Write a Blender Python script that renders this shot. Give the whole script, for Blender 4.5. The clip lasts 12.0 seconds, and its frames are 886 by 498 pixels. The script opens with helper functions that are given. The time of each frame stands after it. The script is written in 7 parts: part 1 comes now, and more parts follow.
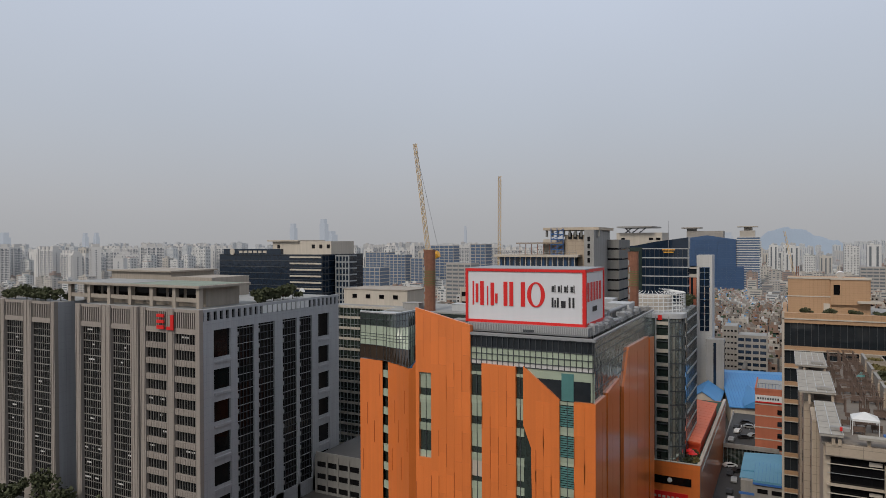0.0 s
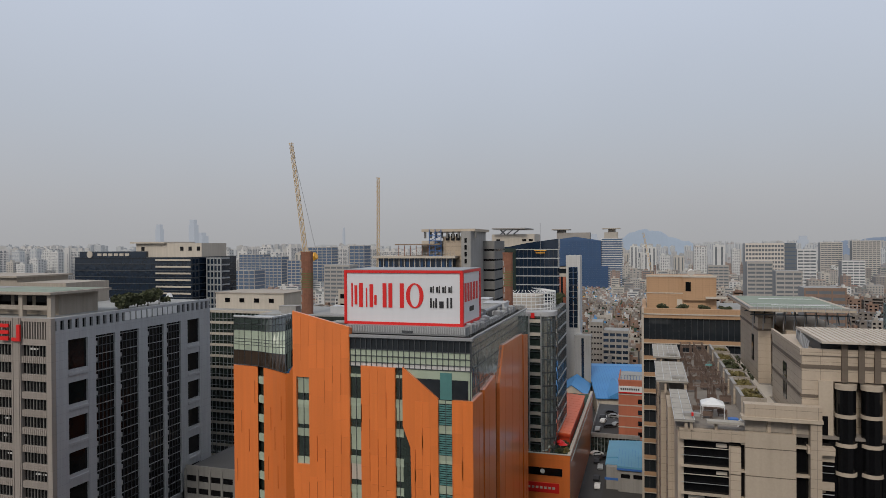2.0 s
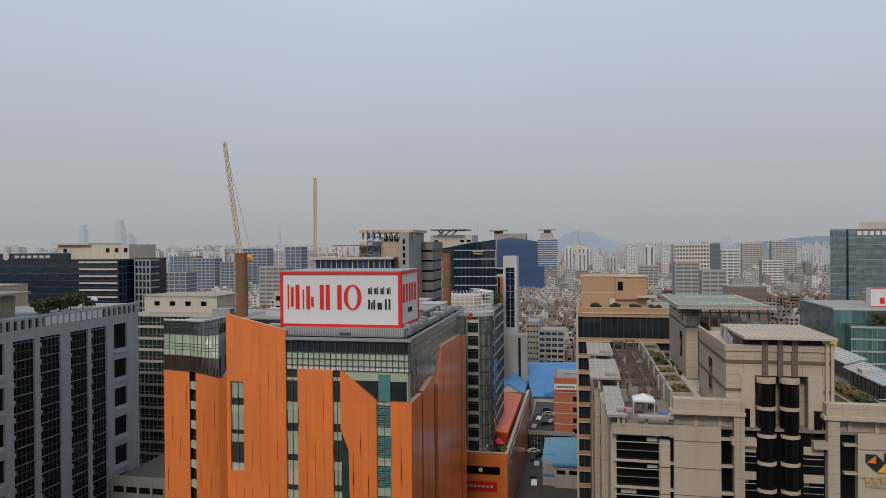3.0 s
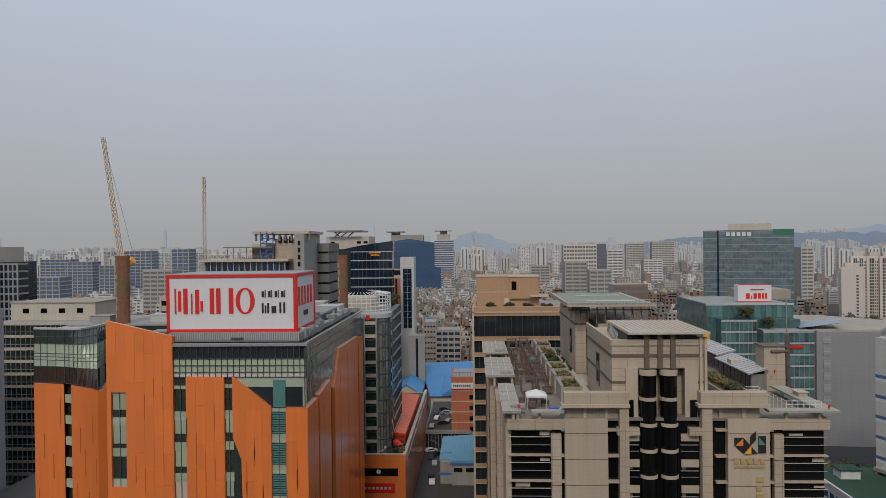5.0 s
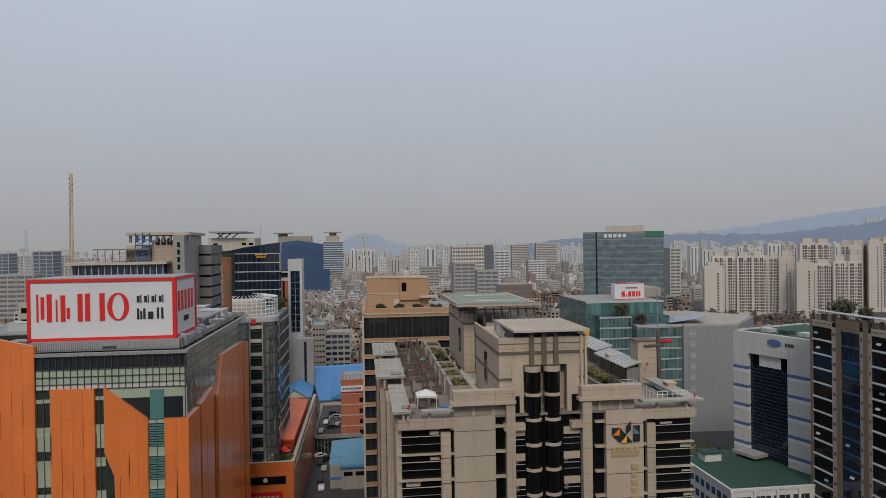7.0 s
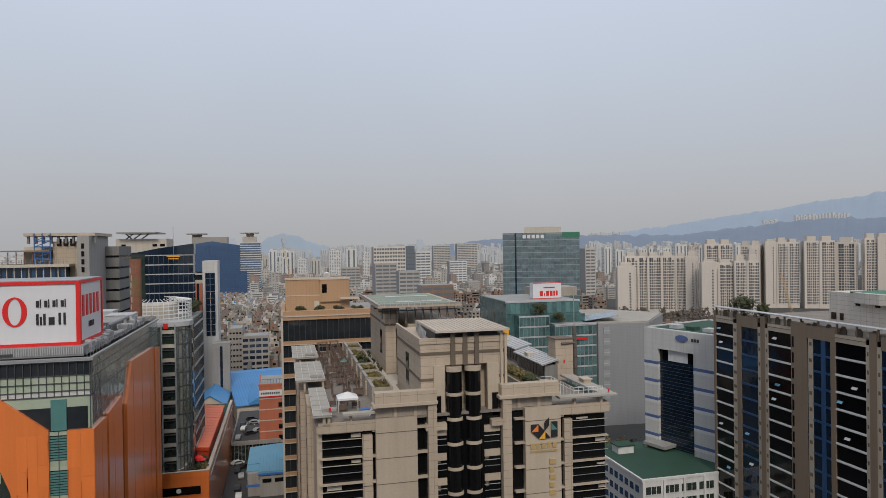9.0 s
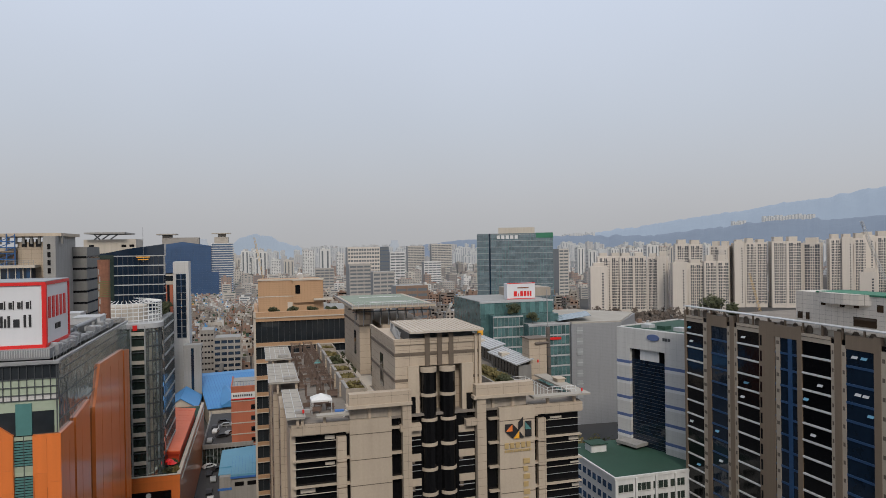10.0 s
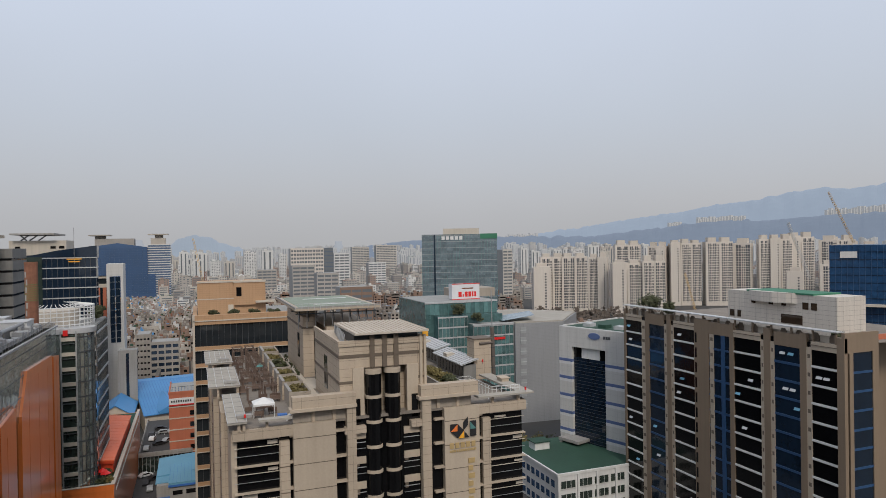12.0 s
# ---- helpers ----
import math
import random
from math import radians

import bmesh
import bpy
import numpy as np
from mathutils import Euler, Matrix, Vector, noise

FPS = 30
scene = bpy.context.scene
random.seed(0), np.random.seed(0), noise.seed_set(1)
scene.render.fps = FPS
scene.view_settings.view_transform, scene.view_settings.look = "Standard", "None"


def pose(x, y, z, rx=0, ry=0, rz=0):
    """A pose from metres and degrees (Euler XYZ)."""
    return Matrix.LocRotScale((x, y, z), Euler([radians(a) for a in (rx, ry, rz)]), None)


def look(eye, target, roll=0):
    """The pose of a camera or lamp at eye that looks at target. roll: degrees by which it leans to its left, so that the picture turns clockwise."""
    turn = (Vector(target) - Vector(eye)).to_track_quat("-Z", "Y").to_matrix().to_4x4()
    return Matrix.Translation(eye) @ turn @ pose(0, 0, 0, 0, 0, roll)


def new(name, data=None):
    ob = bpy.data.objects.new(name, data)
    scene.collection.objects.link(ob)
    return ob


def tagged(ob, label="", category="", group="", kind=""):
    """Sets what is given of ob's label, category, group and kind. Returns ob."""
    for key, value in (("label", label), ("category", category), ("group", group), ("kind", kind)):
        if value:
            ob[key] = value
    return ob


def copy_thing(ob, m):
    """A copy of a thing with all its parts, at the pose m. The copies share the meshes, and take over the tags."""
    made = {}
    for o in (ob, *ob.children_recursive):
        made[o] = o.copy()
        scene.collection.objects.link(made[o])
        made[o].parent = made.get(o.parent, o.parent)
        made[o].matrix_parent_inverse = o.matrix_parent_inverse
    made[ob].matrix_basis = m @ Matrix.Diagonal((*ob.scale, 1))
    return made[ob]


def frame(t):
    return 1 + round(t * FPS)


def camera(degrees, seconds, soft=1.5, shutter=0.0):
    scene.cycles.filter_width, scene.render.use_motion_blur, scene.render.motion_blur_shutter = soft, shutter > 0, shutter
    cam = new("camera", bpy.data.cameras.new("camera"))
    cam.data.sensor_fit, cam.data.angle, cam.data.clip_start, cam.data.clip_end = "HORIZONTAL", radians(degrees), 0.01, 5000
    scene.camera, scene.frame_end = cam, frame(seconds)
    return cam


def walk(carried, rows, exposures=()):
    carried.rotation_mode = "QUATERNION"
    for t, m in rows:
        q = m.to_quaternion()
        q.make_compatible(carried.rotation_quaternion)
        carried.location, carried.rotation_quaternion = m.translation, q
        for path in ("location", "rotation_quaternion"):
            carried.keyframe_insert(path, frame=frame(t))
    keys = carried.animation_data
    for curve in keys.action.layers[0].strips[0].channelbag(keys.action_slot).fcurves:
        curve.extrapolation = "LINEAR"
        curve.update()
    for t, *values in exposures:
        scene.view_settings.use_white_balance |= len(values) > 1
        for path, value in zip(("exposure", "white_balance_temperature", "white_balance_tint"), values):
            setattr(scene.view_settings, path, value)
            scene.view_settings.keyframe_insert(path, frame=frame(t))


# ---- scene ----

# the camera turns where it stands, high over the street
EYE, TURN = 75.0, 27.3
cam = camera(67.35, 12.0, soft=0.55)
ROWS = [
    (0.0, 0.00, -0.50, -0.25),
    (0.5, 2.02, -0.48, -0.34),
    (1.0, 5.34, -0.48, -0.33),
    (1.5, 7.61, -0.47, -0.41),
    (2.0, 10.41, -0.43, -0.40),
    (2.5, 12.58, -0.41, -0.48),
    (3.0, 15.73, -0.39, -0.49),
    (5.0, 24.58, -0.37, -0.69),
    (5.5, 27.24, -0.36, -0.67),
    (6.0, 29.44, -0.36, -0.72),
    (6.5, 31.72, -0.36, -0.78),
    (7.0, 34.05, -0.37, -0.79),
    (7.5, 36.08, -0.37, -0.81),
    (9.5, 41.97, -0.39, -0.88),
    (10.0, 43.02, -0.38, -0.88),
    (10.5, 44.28, -0.38, -0.88),
    (11.0, 45.46, -0.39, -0.91),
    (11.5, 46.68, -0.40, -0.95),
    (12.0, 47.77, -0.38, -0.97),
]
walk(cam, [(t, pose(0, 0, EYE, 90 + pitch, -roll, TURN - yaw)) for t, yaw, pitch, roll in ROWS],
     exposures=[(0.0, -0.02), (3.0, -0.03), (5.5, -0.16), (6.8, -0.16), (7.7, -0.08), (9.5, 0.13), (10.0, 0.16), (11.0, 0.10), (12.0, 0.17)])

# ---- light: a bright overcast sky, with a weak wide sun behind the camera ----
world = bpy.data.worlds.new("sky")
scene.world = world
world.use_nodes = True
wn, wl = world.node_tree.nodes, world.node_tree.links
wn.clear()
w_out = wn.new("ShaderNodeOutputWorld")
w_sky = wn.new("ShaderNodeTexSky")
w_sky.sky_type = "NISHITA"
w_sky.sun_disc = False
w_sky.sun_elevation, w_sky.sun_rotation = radians(42), radians(186)
w_sky.dust_density = 6.0
w_bg1 = wn.new("ShaderNodeBackground")
w_bg1.inputs["Strength"].default_value = 0.012
w_bg2 = wn.new("ShaderNodeBackground")
w_coord = wn.new("ShaderNodeTexCoord")
w_xyz = wn.new("ShaderNodeSeparateXYZ")
w_ramp = wn.new("ShaderNodeValToRGB")
stops = [(0.0, (0.385, 0.388, 0.40)), (0.06, (0.414, 0.422, 0.445)), (0.18, (0.45, 0.485, 0.545)), (0.36, (0.53, 0.585, 0.69)), (1.0, (0.66, 0.70, 0.78))]
el = w_ramp.color_ramp.elements
for i, (at, c) in enumerate(stops):
    e = el[i] if i < 2 else el.new(at)
    e.position, e.color = at, (*c, 1)
w_cloud = wn.new("ShaderNodeTexNoise")
w_cloud.inputs["Scale"].default_value = 2.2
w_cloud.inputs["Detail"].default_value = 3.0
w_map = wn.new("ShaderNodeMapRange")
w_map.inputs["To Min"].default_value, w_map.inputs["To Max"].default_value = 0.93, 1.05
w_mul = wn.new("ShaderNodeVectorMath")
w_mul.operation = "SCALE"
w_add = wn.new("ShaderNodeAddShader")
wl.new(w_coord.outputs["Generated"], w_xyz.inputs[0])
wl.new(w_coord.outputs["Generated"], w_cloud.inputs["Vector"])
wl.new(w_xyz.outputs["Z"], w_ramp.inputs["Fac"])
wl.new(w_cloud.outputs["Fac"], w_map.inputs["Value"])
wl.new(w_ramp.outputs["Color"], w_mul.inputs[0])
wl.new(w_map.outputs["Result"], w_mul.inputs["Scale"])
wl.new(w_mul.outputs["Vector"], w_bg2.inputs["Color"])
wl.new(w_sky.outputs["Color"], w_bg1.inputs["Color"])
wl.new(w_bg1.outputs[0], w_add.inputs[0])
wl.new(w_bg2.outputs[0], w_add.inputs[1])
wl.new(w_add.outputs[0], w_out.inputs["Surface"])
sun = new("sun", bpy.data.lights.new("sun", "SUN"))
sun.data.energy, sun.data.angle, sun.data.color = 1.6, radians(14), (1.0, 0.92, 0.81)
sun.matrix_world = look((-18, -125, 200), (0, 60, 30))

# ---- materials ----


def mat(name, col, rough=0.7, metal=0.0, var=0.18, grain=3.0, big=0.12, streak=0.12, bump=0.05, rnd=0.0, haze_emission=0.0, seams=None, spec=0.5):
    """A weathered surface: fine grain, broad stains and rain streaks on a base colour, at real size; seams: (width, height, depth of tone)."""
    m = bpy.data.materials.new(name)
    m.use_nodes = True
    n, l = m.node_tree.nodes, m.node_tree.links
    b = n["Principled BSDF"]
    b.inputs["Roughness"].default_value, b.inputs["Metallic"].default_value = rough, metal
    b.inputs["Specular IOR Level"].default_value = spec
    pos = n.new("ShaderNodeNewGeometry")
    fine, broad, run = n.new("ShaderNodeTexNoise"), n.new("ShaderNodeTexNoise"), n.new("ShaderNodeTexNoise")
    fine.inputs["Scale"].default_value, fine.inputs["Detail"].default_value = grain, 4
    broad.inputs["Scale"].default_value, broad.inputs["Detail"].default_value = big, 3
    squash = n.new("ShaderNodeVectorMath")
    squash.operation = "MULTIPLY"
    squash.inputs[1].default_value = (1.3, 1.3, 0.06)
    run.inputs["Scale"].default_value = 1.0
    l.new(pos.outputs["Position"], fine.inputs["Vector"])
    l.new(pos.outputs["Position"], broad.inputs["Vector"])
    l.new(pos.outputs["Position"], squash.inputs[0])
    l.new(squash.outputs[0], run.inputs["Vector"])

    def ma(op, a, c):
        k = n.new("ShaderNodeMath")
        k.operation = op
        for i, v in enumerate((a, c)):
            if isinstance(v, (int, float)):
                k.inputs[i].default_value = v
            else:
                l.new(v, k.inputs[i])
        return k.outputs[0]

    tone = ma("ADD", ma("MULTIPLY", fine.outputs["Fac"], var), ma("MULTIPLY", broad.outputs["Fac"], var * 1.4))
    tone = ma("ADD", tone, ma("MULTIPLY", run.outputs["Fac"], streak * 1.5))
    tone = ma("ADD", tone, 1 - var * 1.2 - streak * 0.75)
    if rnd:
        oi = n.new("ShaderNodeObjectInfo")
        tone = ma("ADD", tone, ma("MULTIPLY", ma("SUBTRACT", oi.outputs["Random"], 0.5), rnd))
    if seams:
        sx, sz, dark = seams
        sep = n.new("ShaderNodeSeparateXYZ")
        l.new(pos.outputs["Position"], sep.inputs[0])
        along = ma("ADD", sep.outputs[0], sep.outputs[1])
        a = ma("LESS_THAN", ma("FRACT", ma("DIVIDE", along, sx), 0), 0.05 / sx)
        c = ma("LESS_THAN", ma("FRACT", ma("DIVIDE", sep.outputs[2], sz), 0), 0.05 / sz)
        tone = ma("MULTIPLY", tone, ma("SUBTRACT", 1.0, ma("MULTIPLY", ma("MAXIMUM", a, c), dark)))
    sc = n.new("ShaderNodeVectorMath")
    sc.operation = "SCALE"
    sc.inputs[0].default_value = col
    l.new(tone, sc.inputs["Scale"])
    l.new(sc.outputs[0], b.inputs["Base Color"])
    if bump:
        bp = n.new("ShaderNodeBump")
        bp.inputs["Strength"].default_value, bp.inputs["Distance"].default_value = bump, 0.05
        l.new(fine.outputs["Fac"], bp.inputs["Height"])
        l.new(bp.outputs[0], b.inputs["Normal"])
    # grey-blue emission laid on far surfaces in place of air haze
    if haze_emission:
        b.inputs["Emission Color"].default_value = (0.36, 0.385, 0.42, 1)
        b.inputs["Emission Strength"].default_value = haze_emission
    return m


def glass(name, col, rough=0.06, var=0.5, rnd=0.35, wave=0.012, metal=0.0):
    """Window glass of a building seen from outside: dark, glossy, each pane a little different."""
    m = mat(name, col, rough, metal, var, 0.8, 0.3, 0.1, 0.0, rnd, spec=0.6)
    n, l = m.node_tree.nodes, m.node_tree.links
    w = n.new("ShaderNodeTexNoise")
    w.inputs["Scale"].default_value = 0.35
    p = n.new("ShaderNodeNewGeometry")
    l.new(p.outputs["Position"], w.inputs["Vector"])
    bp = n.new("ShaderNodeBump")
    bp.inputs["Strength"].default_value, bp.inputs["Distance"].default_value = wave * 10, 0.3
    l.new(w.outputs["Fac"], bp.inputs["Height"])
    l.new(bp.outputs[0], n["Principled BSDF"].inputs["Normal"])
    return m


M = {
    "orange": mat("orange_panel", (0.69, 0.178, 0.038), 0.34, 0.0, 0.12, 4, 0.1, 0.12, 0.015, 0.10, spec=0.6),
    "orange_dark": mat("orange_joint", (0.48, 0.12, 0.026), 0.6),
    "red": mat("red_paint", (0.60, 0.014, 0.012), 0.45, 0, 0.08, 4, 0.2, 0.05),
    "white_sign": mat("white_sign_face", (0.60, 0.60, 0.615), 0.4, 0, 0.04, 4, 0.1, 0.05, 0.0),
    "black": mat("black_paint", (0.015, 0.015, 0.017), 0.5),
    "glass": glass("dark_glass", (0.018, 0.022, 0.026)),
    "glass_green": glass("green_tinted_glass", (0.026, 0.038, 0.032)),
    "glass_black": glass("black_glass", (0.005, 0.005, 0.0055), 0.1),
    "glass_blue": glass("blue_glass", (0.016, 0.05, 0.115), 0.06, 0.7),
    # weak emission puts haze into the glass of the far blue tower
    "glass_blue_far": mat("blue_glass_with_haze", (0.025, 0.065, 0.15), 0.25, 0, 0.3, 0.3, 0.05, 0, 0, 0, haze_emission=0.05),
    "glass_navy": glass("navy_glass", (0.010, 0.019, 0.034)),
    "glass_brown": glass("brown_glass", (0.04, 0.026, 0.017), 0.08, 0.6),
    "glass_teal": glass("teal_glass", (0.075, 0.145, 0.145), 0.06, 0.7, 0.8),
    "pale_green": mat("pale_green_panel", (0.33, 0.38, 0.29), 0.35, 0, 0.2, 1.5, 0.3, 0.1, 0, 0.25),
    "teal_panel": mat("teal_panel", (0.08, 0.2, 0.19), 0.3, 0, 0.2, 1.5, 0.3, 0.1, 0, 0.1),
    "frame": mat("aluminium_frame", (0.32, 0.33, 0.33), 0.45, 0.3, 0.15),
    "frame_dark": mat("dark_frame", (0.06, 0.065, 0.07), 0.5, 0.2),
    "metal": mat("galvanised_metal", (0.30, 0.305, 0.31), 0.5, 0.4, 0.25),
    "metal_light": mat("light_metal", (0.44, 0.445, 0.45), 0.5, 0.2, 0.2),
    "rust": mat("rusty_steel", (0.2, 0.085, 0.05), 0.85, 0.0, 0.5, 2.0, 0.5, 0.5, 0.2),
    "mullion_grey": mat("weathered_grey_mullion", (0.21, 0.2, 0.18), 0.6, 0.1, 0.15),
    "beige": mat("beige_cladding", (0.275, 0.24, 0.21), 0.75, 0, 0.14, 4, 0.1, 0.2, 0.03, 0.08, seams=(3.0, 4.08, 0.25)),
    "grey_panel": mat("grey_cladding", (0.335, 0.34, 0.35), 0.7, 0, 0.14, 4, 0.08, 0.22, 0.03, 0.05, seams=(2.8, 2.04, 0.22)),
    "stone": mat("warm_stone_panel", (0.40, 0.325, 0.247), 0.7, 0, 0.2, 3, 0.12, 0.10, 0.05, 0.12, seams=(2.6, 1.3, 0.5)),
    "stone_plain": mat("warm_stone", (0.405, 0.335, 0.258), 0.7, 0, 0.2, 3, 0.12, 0.12, 0.05, 0.12),
    "stone_dark": mat("dark_stone_band", (0.12, 0.092, 0.068), 0.7, 0, 0.2),
    "brown_tile": mat("tan_tile", (0.385, 0.235, 0.13), 0.65, 0, 0.14, 3, 0.1, 0.12, 0.03, 0.05, seams=(0.9, 0.6, 0.2)),
    "brown": mat("brown_cladding", (0.205, 0.15, 0.102), 0.65, 0, 0.15, 3, 0.1, 0.15),
    "concrete": mat("concrete", (0.27, 0.26, 0.245), 0.85, 0, 0.25, 3, 0.15, 0.3, 0.15),
    "concrete_dark": mat("stained_concrete", (0.17, 0.165, 0.155), 0.9, 0, 0.3, 3, 0.15, 0.3, 0.15),
    "roof_grey": mat("grey_roof", (0.26, 0.26, 0.25), 0.9, 0, 0.4, 1.2, 0.12, 0.0, 0.1),
    "roof_green": mat("green_roof_coating", (0.017, 0.056, 0.036), 0.8, 0, 0.35, 1.2, 0.1, 0.0, 0.05),
    "roof_mint": mat("faded_green_deck", (0.20, 0.235, 0.185), 0.85, 0, 0.3, 1.0, 0.2, 0.0, 0.05),
    "roof_blue": mat("blue_metal_roof", (0.05, 0.20, 0.42), 0.55, 0.0, 0.2, 2, 0.08, 0.0, 0.05, 0.15),
    "roof_lightblue": mat("light_blue_metal_roof", (0.11, 0.29, 0.42), 0.55, 0.0, 0.22, 2, 0.08, 0.0, 0.05),
    "roof_red": mat("red_metal_roof", (0.72, 0.15, 0.055), 0.5, 0.0, 0.15, 2, 0.1, 0.0, 0.05),
    "red_wall": mat("deep_red_sheet", (0.50, 0.045, 0.012), 0.5, 0.0, 0.15, 2, 0.1, 0.1, 0.05),
    "roof_sheet": mat("weathered_roof_sheet", (0.32, 0.295, 0.255), 0.8, 0.0, 0.3, 1.5, 0.2, 0.0, 0.1),
    "brick": mat("red_brick", (0.42, 0.13, 0.07), 0.85, 0, 0.25, 6, 0.15, 0.15, 0.1),
    "white": mat("white_paint", (0.60, 0.60, 0.59), 0.6, 0, 0.1, 3, 0.1, 0.18, 0.03, 0.06),
    "white_tile": mat("white_tile", (0.53, 0.485, 0.43), 0.55, 0, 0.1, 3, 0.1, 0.2, 0.03, 0, seams=(1.6, 1.0, 0.5)),
    "white_panel": mat("light_grey_panel", (0.50, 0.49, 0.47), 0.55, 0, 0.1, 3, 0.1, 0.2, 0.03, 0, seams=(2.4, 1.6, 0.2)),
    "metal_wall": mat("ribbed_metal_wall", (0.25, 0.252, 0.258), 0.5, 0.1, 0.12, 3, 0.05, 0.15, 0.03, 0, seams=(8.0, 0.6, 0.22)),
    "blue_band": mat("blue_band", (0.09, 0.13, 0.27), 0.5),
    "blue_frame": mat("blue_mullion", (0.022, 0.065, 0.15), 0.4),
    "mirror_glass": glass("grey_green_mirror_glass", (0.50, 0.57, 0.55), 0.08, 0.4, 0.3, 0.02, 0.85),
    "render": mat("stained_render", (0.30, 0.26, 0.215), 0.8, 0, 0.2, 3, 0.1, 0.3),
    "cream": mat("cream_wall", (0.45, 0.40, 0.335), 0.75, 0, 0.14, 3, 0.1, 0.22),
    "wood": mat("red_brown_timber", (0.115, 0.078, 0.06), 0.8, 0, 0.4, 5, 0.5, 0.1, 0.1, 0.3),
    "leaf": mat("evergreen_leaves", (0.046, 0.052, 0.02), 0.8, 0, 0.7, 1.6, 0.5, 0.0, 0.0),
    "leaf_dry": mat("dry_shrub_leaves", (0.13, 0.105, 0.035), 0.85, 0, 0.6, 1.6, 0.5, 0.0, 0.0),
    "bark": mat("bark", (0.09, 0.07, 0.055), 0.9, 0, 0.4),
    "asphalt": mat("asphalt", (0.055, 0.055, 0.057), 0.9, 0, 0.4, 1.5, 0.05, 0.0, 0.1),
    "pavement": mat("grey_paving", (0.05, 0.048, 0.046), 0.9, 0, 0.3, 1.0, 0.05, 0.0, 0.1),
    "gold": mat("gold_letter", (0.46, 0.33, 0.15), 0.5, 0.2, 0.1),
    "amber": mat("amber_paint", (0.75, 0.36, 0.03), 0.5),
    "crane_yellow": mat("faded_yellow_steel", (0.52, 0.36, 0.17), 0.6, 0, 0.2),
    "crane_blue": mat("blue_steel", (0.03, 0.10, 0.26), 0.5, 0, 0.2),
    "tarp": mat("blue_tarp", (0.04, 0.14, 0.42), 0.6),
    "net": mat("safety_net", (0.12, 0.14, 0.05), 0.9),
    "edge_green": mat("green_roof_edge", (0.03, 0.15, 0.085), 0.7, 0, 0.3),
    "tower_glass": glass("grey_teal_glass", (0.165, 0.21, 0.235), 0.18, 0.6, 0.4, 0.02, 0.2),
    "terrace": mat("worn_brown_decking", (0.19, 0.165, 0.14), 0.95, 0, 0.5, 2, 0.3, 0.0, 0.1),
    "flue": mat("stained_flue_steel", (0.12, 0.1, 0.085), 0.6, 0.2, 0.35, 3, 0.4, 0.4, 0.1),
    "tyre": mat("black_rubber", (0.02, 0.02, 0.02), 0.8),
}

M["glass_black"].node_tree.nodes["Principled BSDF"].inputs["Specular IOR Level"].default_value = 0.35
for key in ("orange", "glass_green"):
    shader = M[key].node_tree.nodes["Principled BSDF"]
    shader.inputs["Coat Weight"].default_value, shader.inputs["Coat Roughness"].default_value = (0.6, 0.13) if key == "orange" else (0.9, 0.09)

# ---- mesh tools ----
ORG = {}


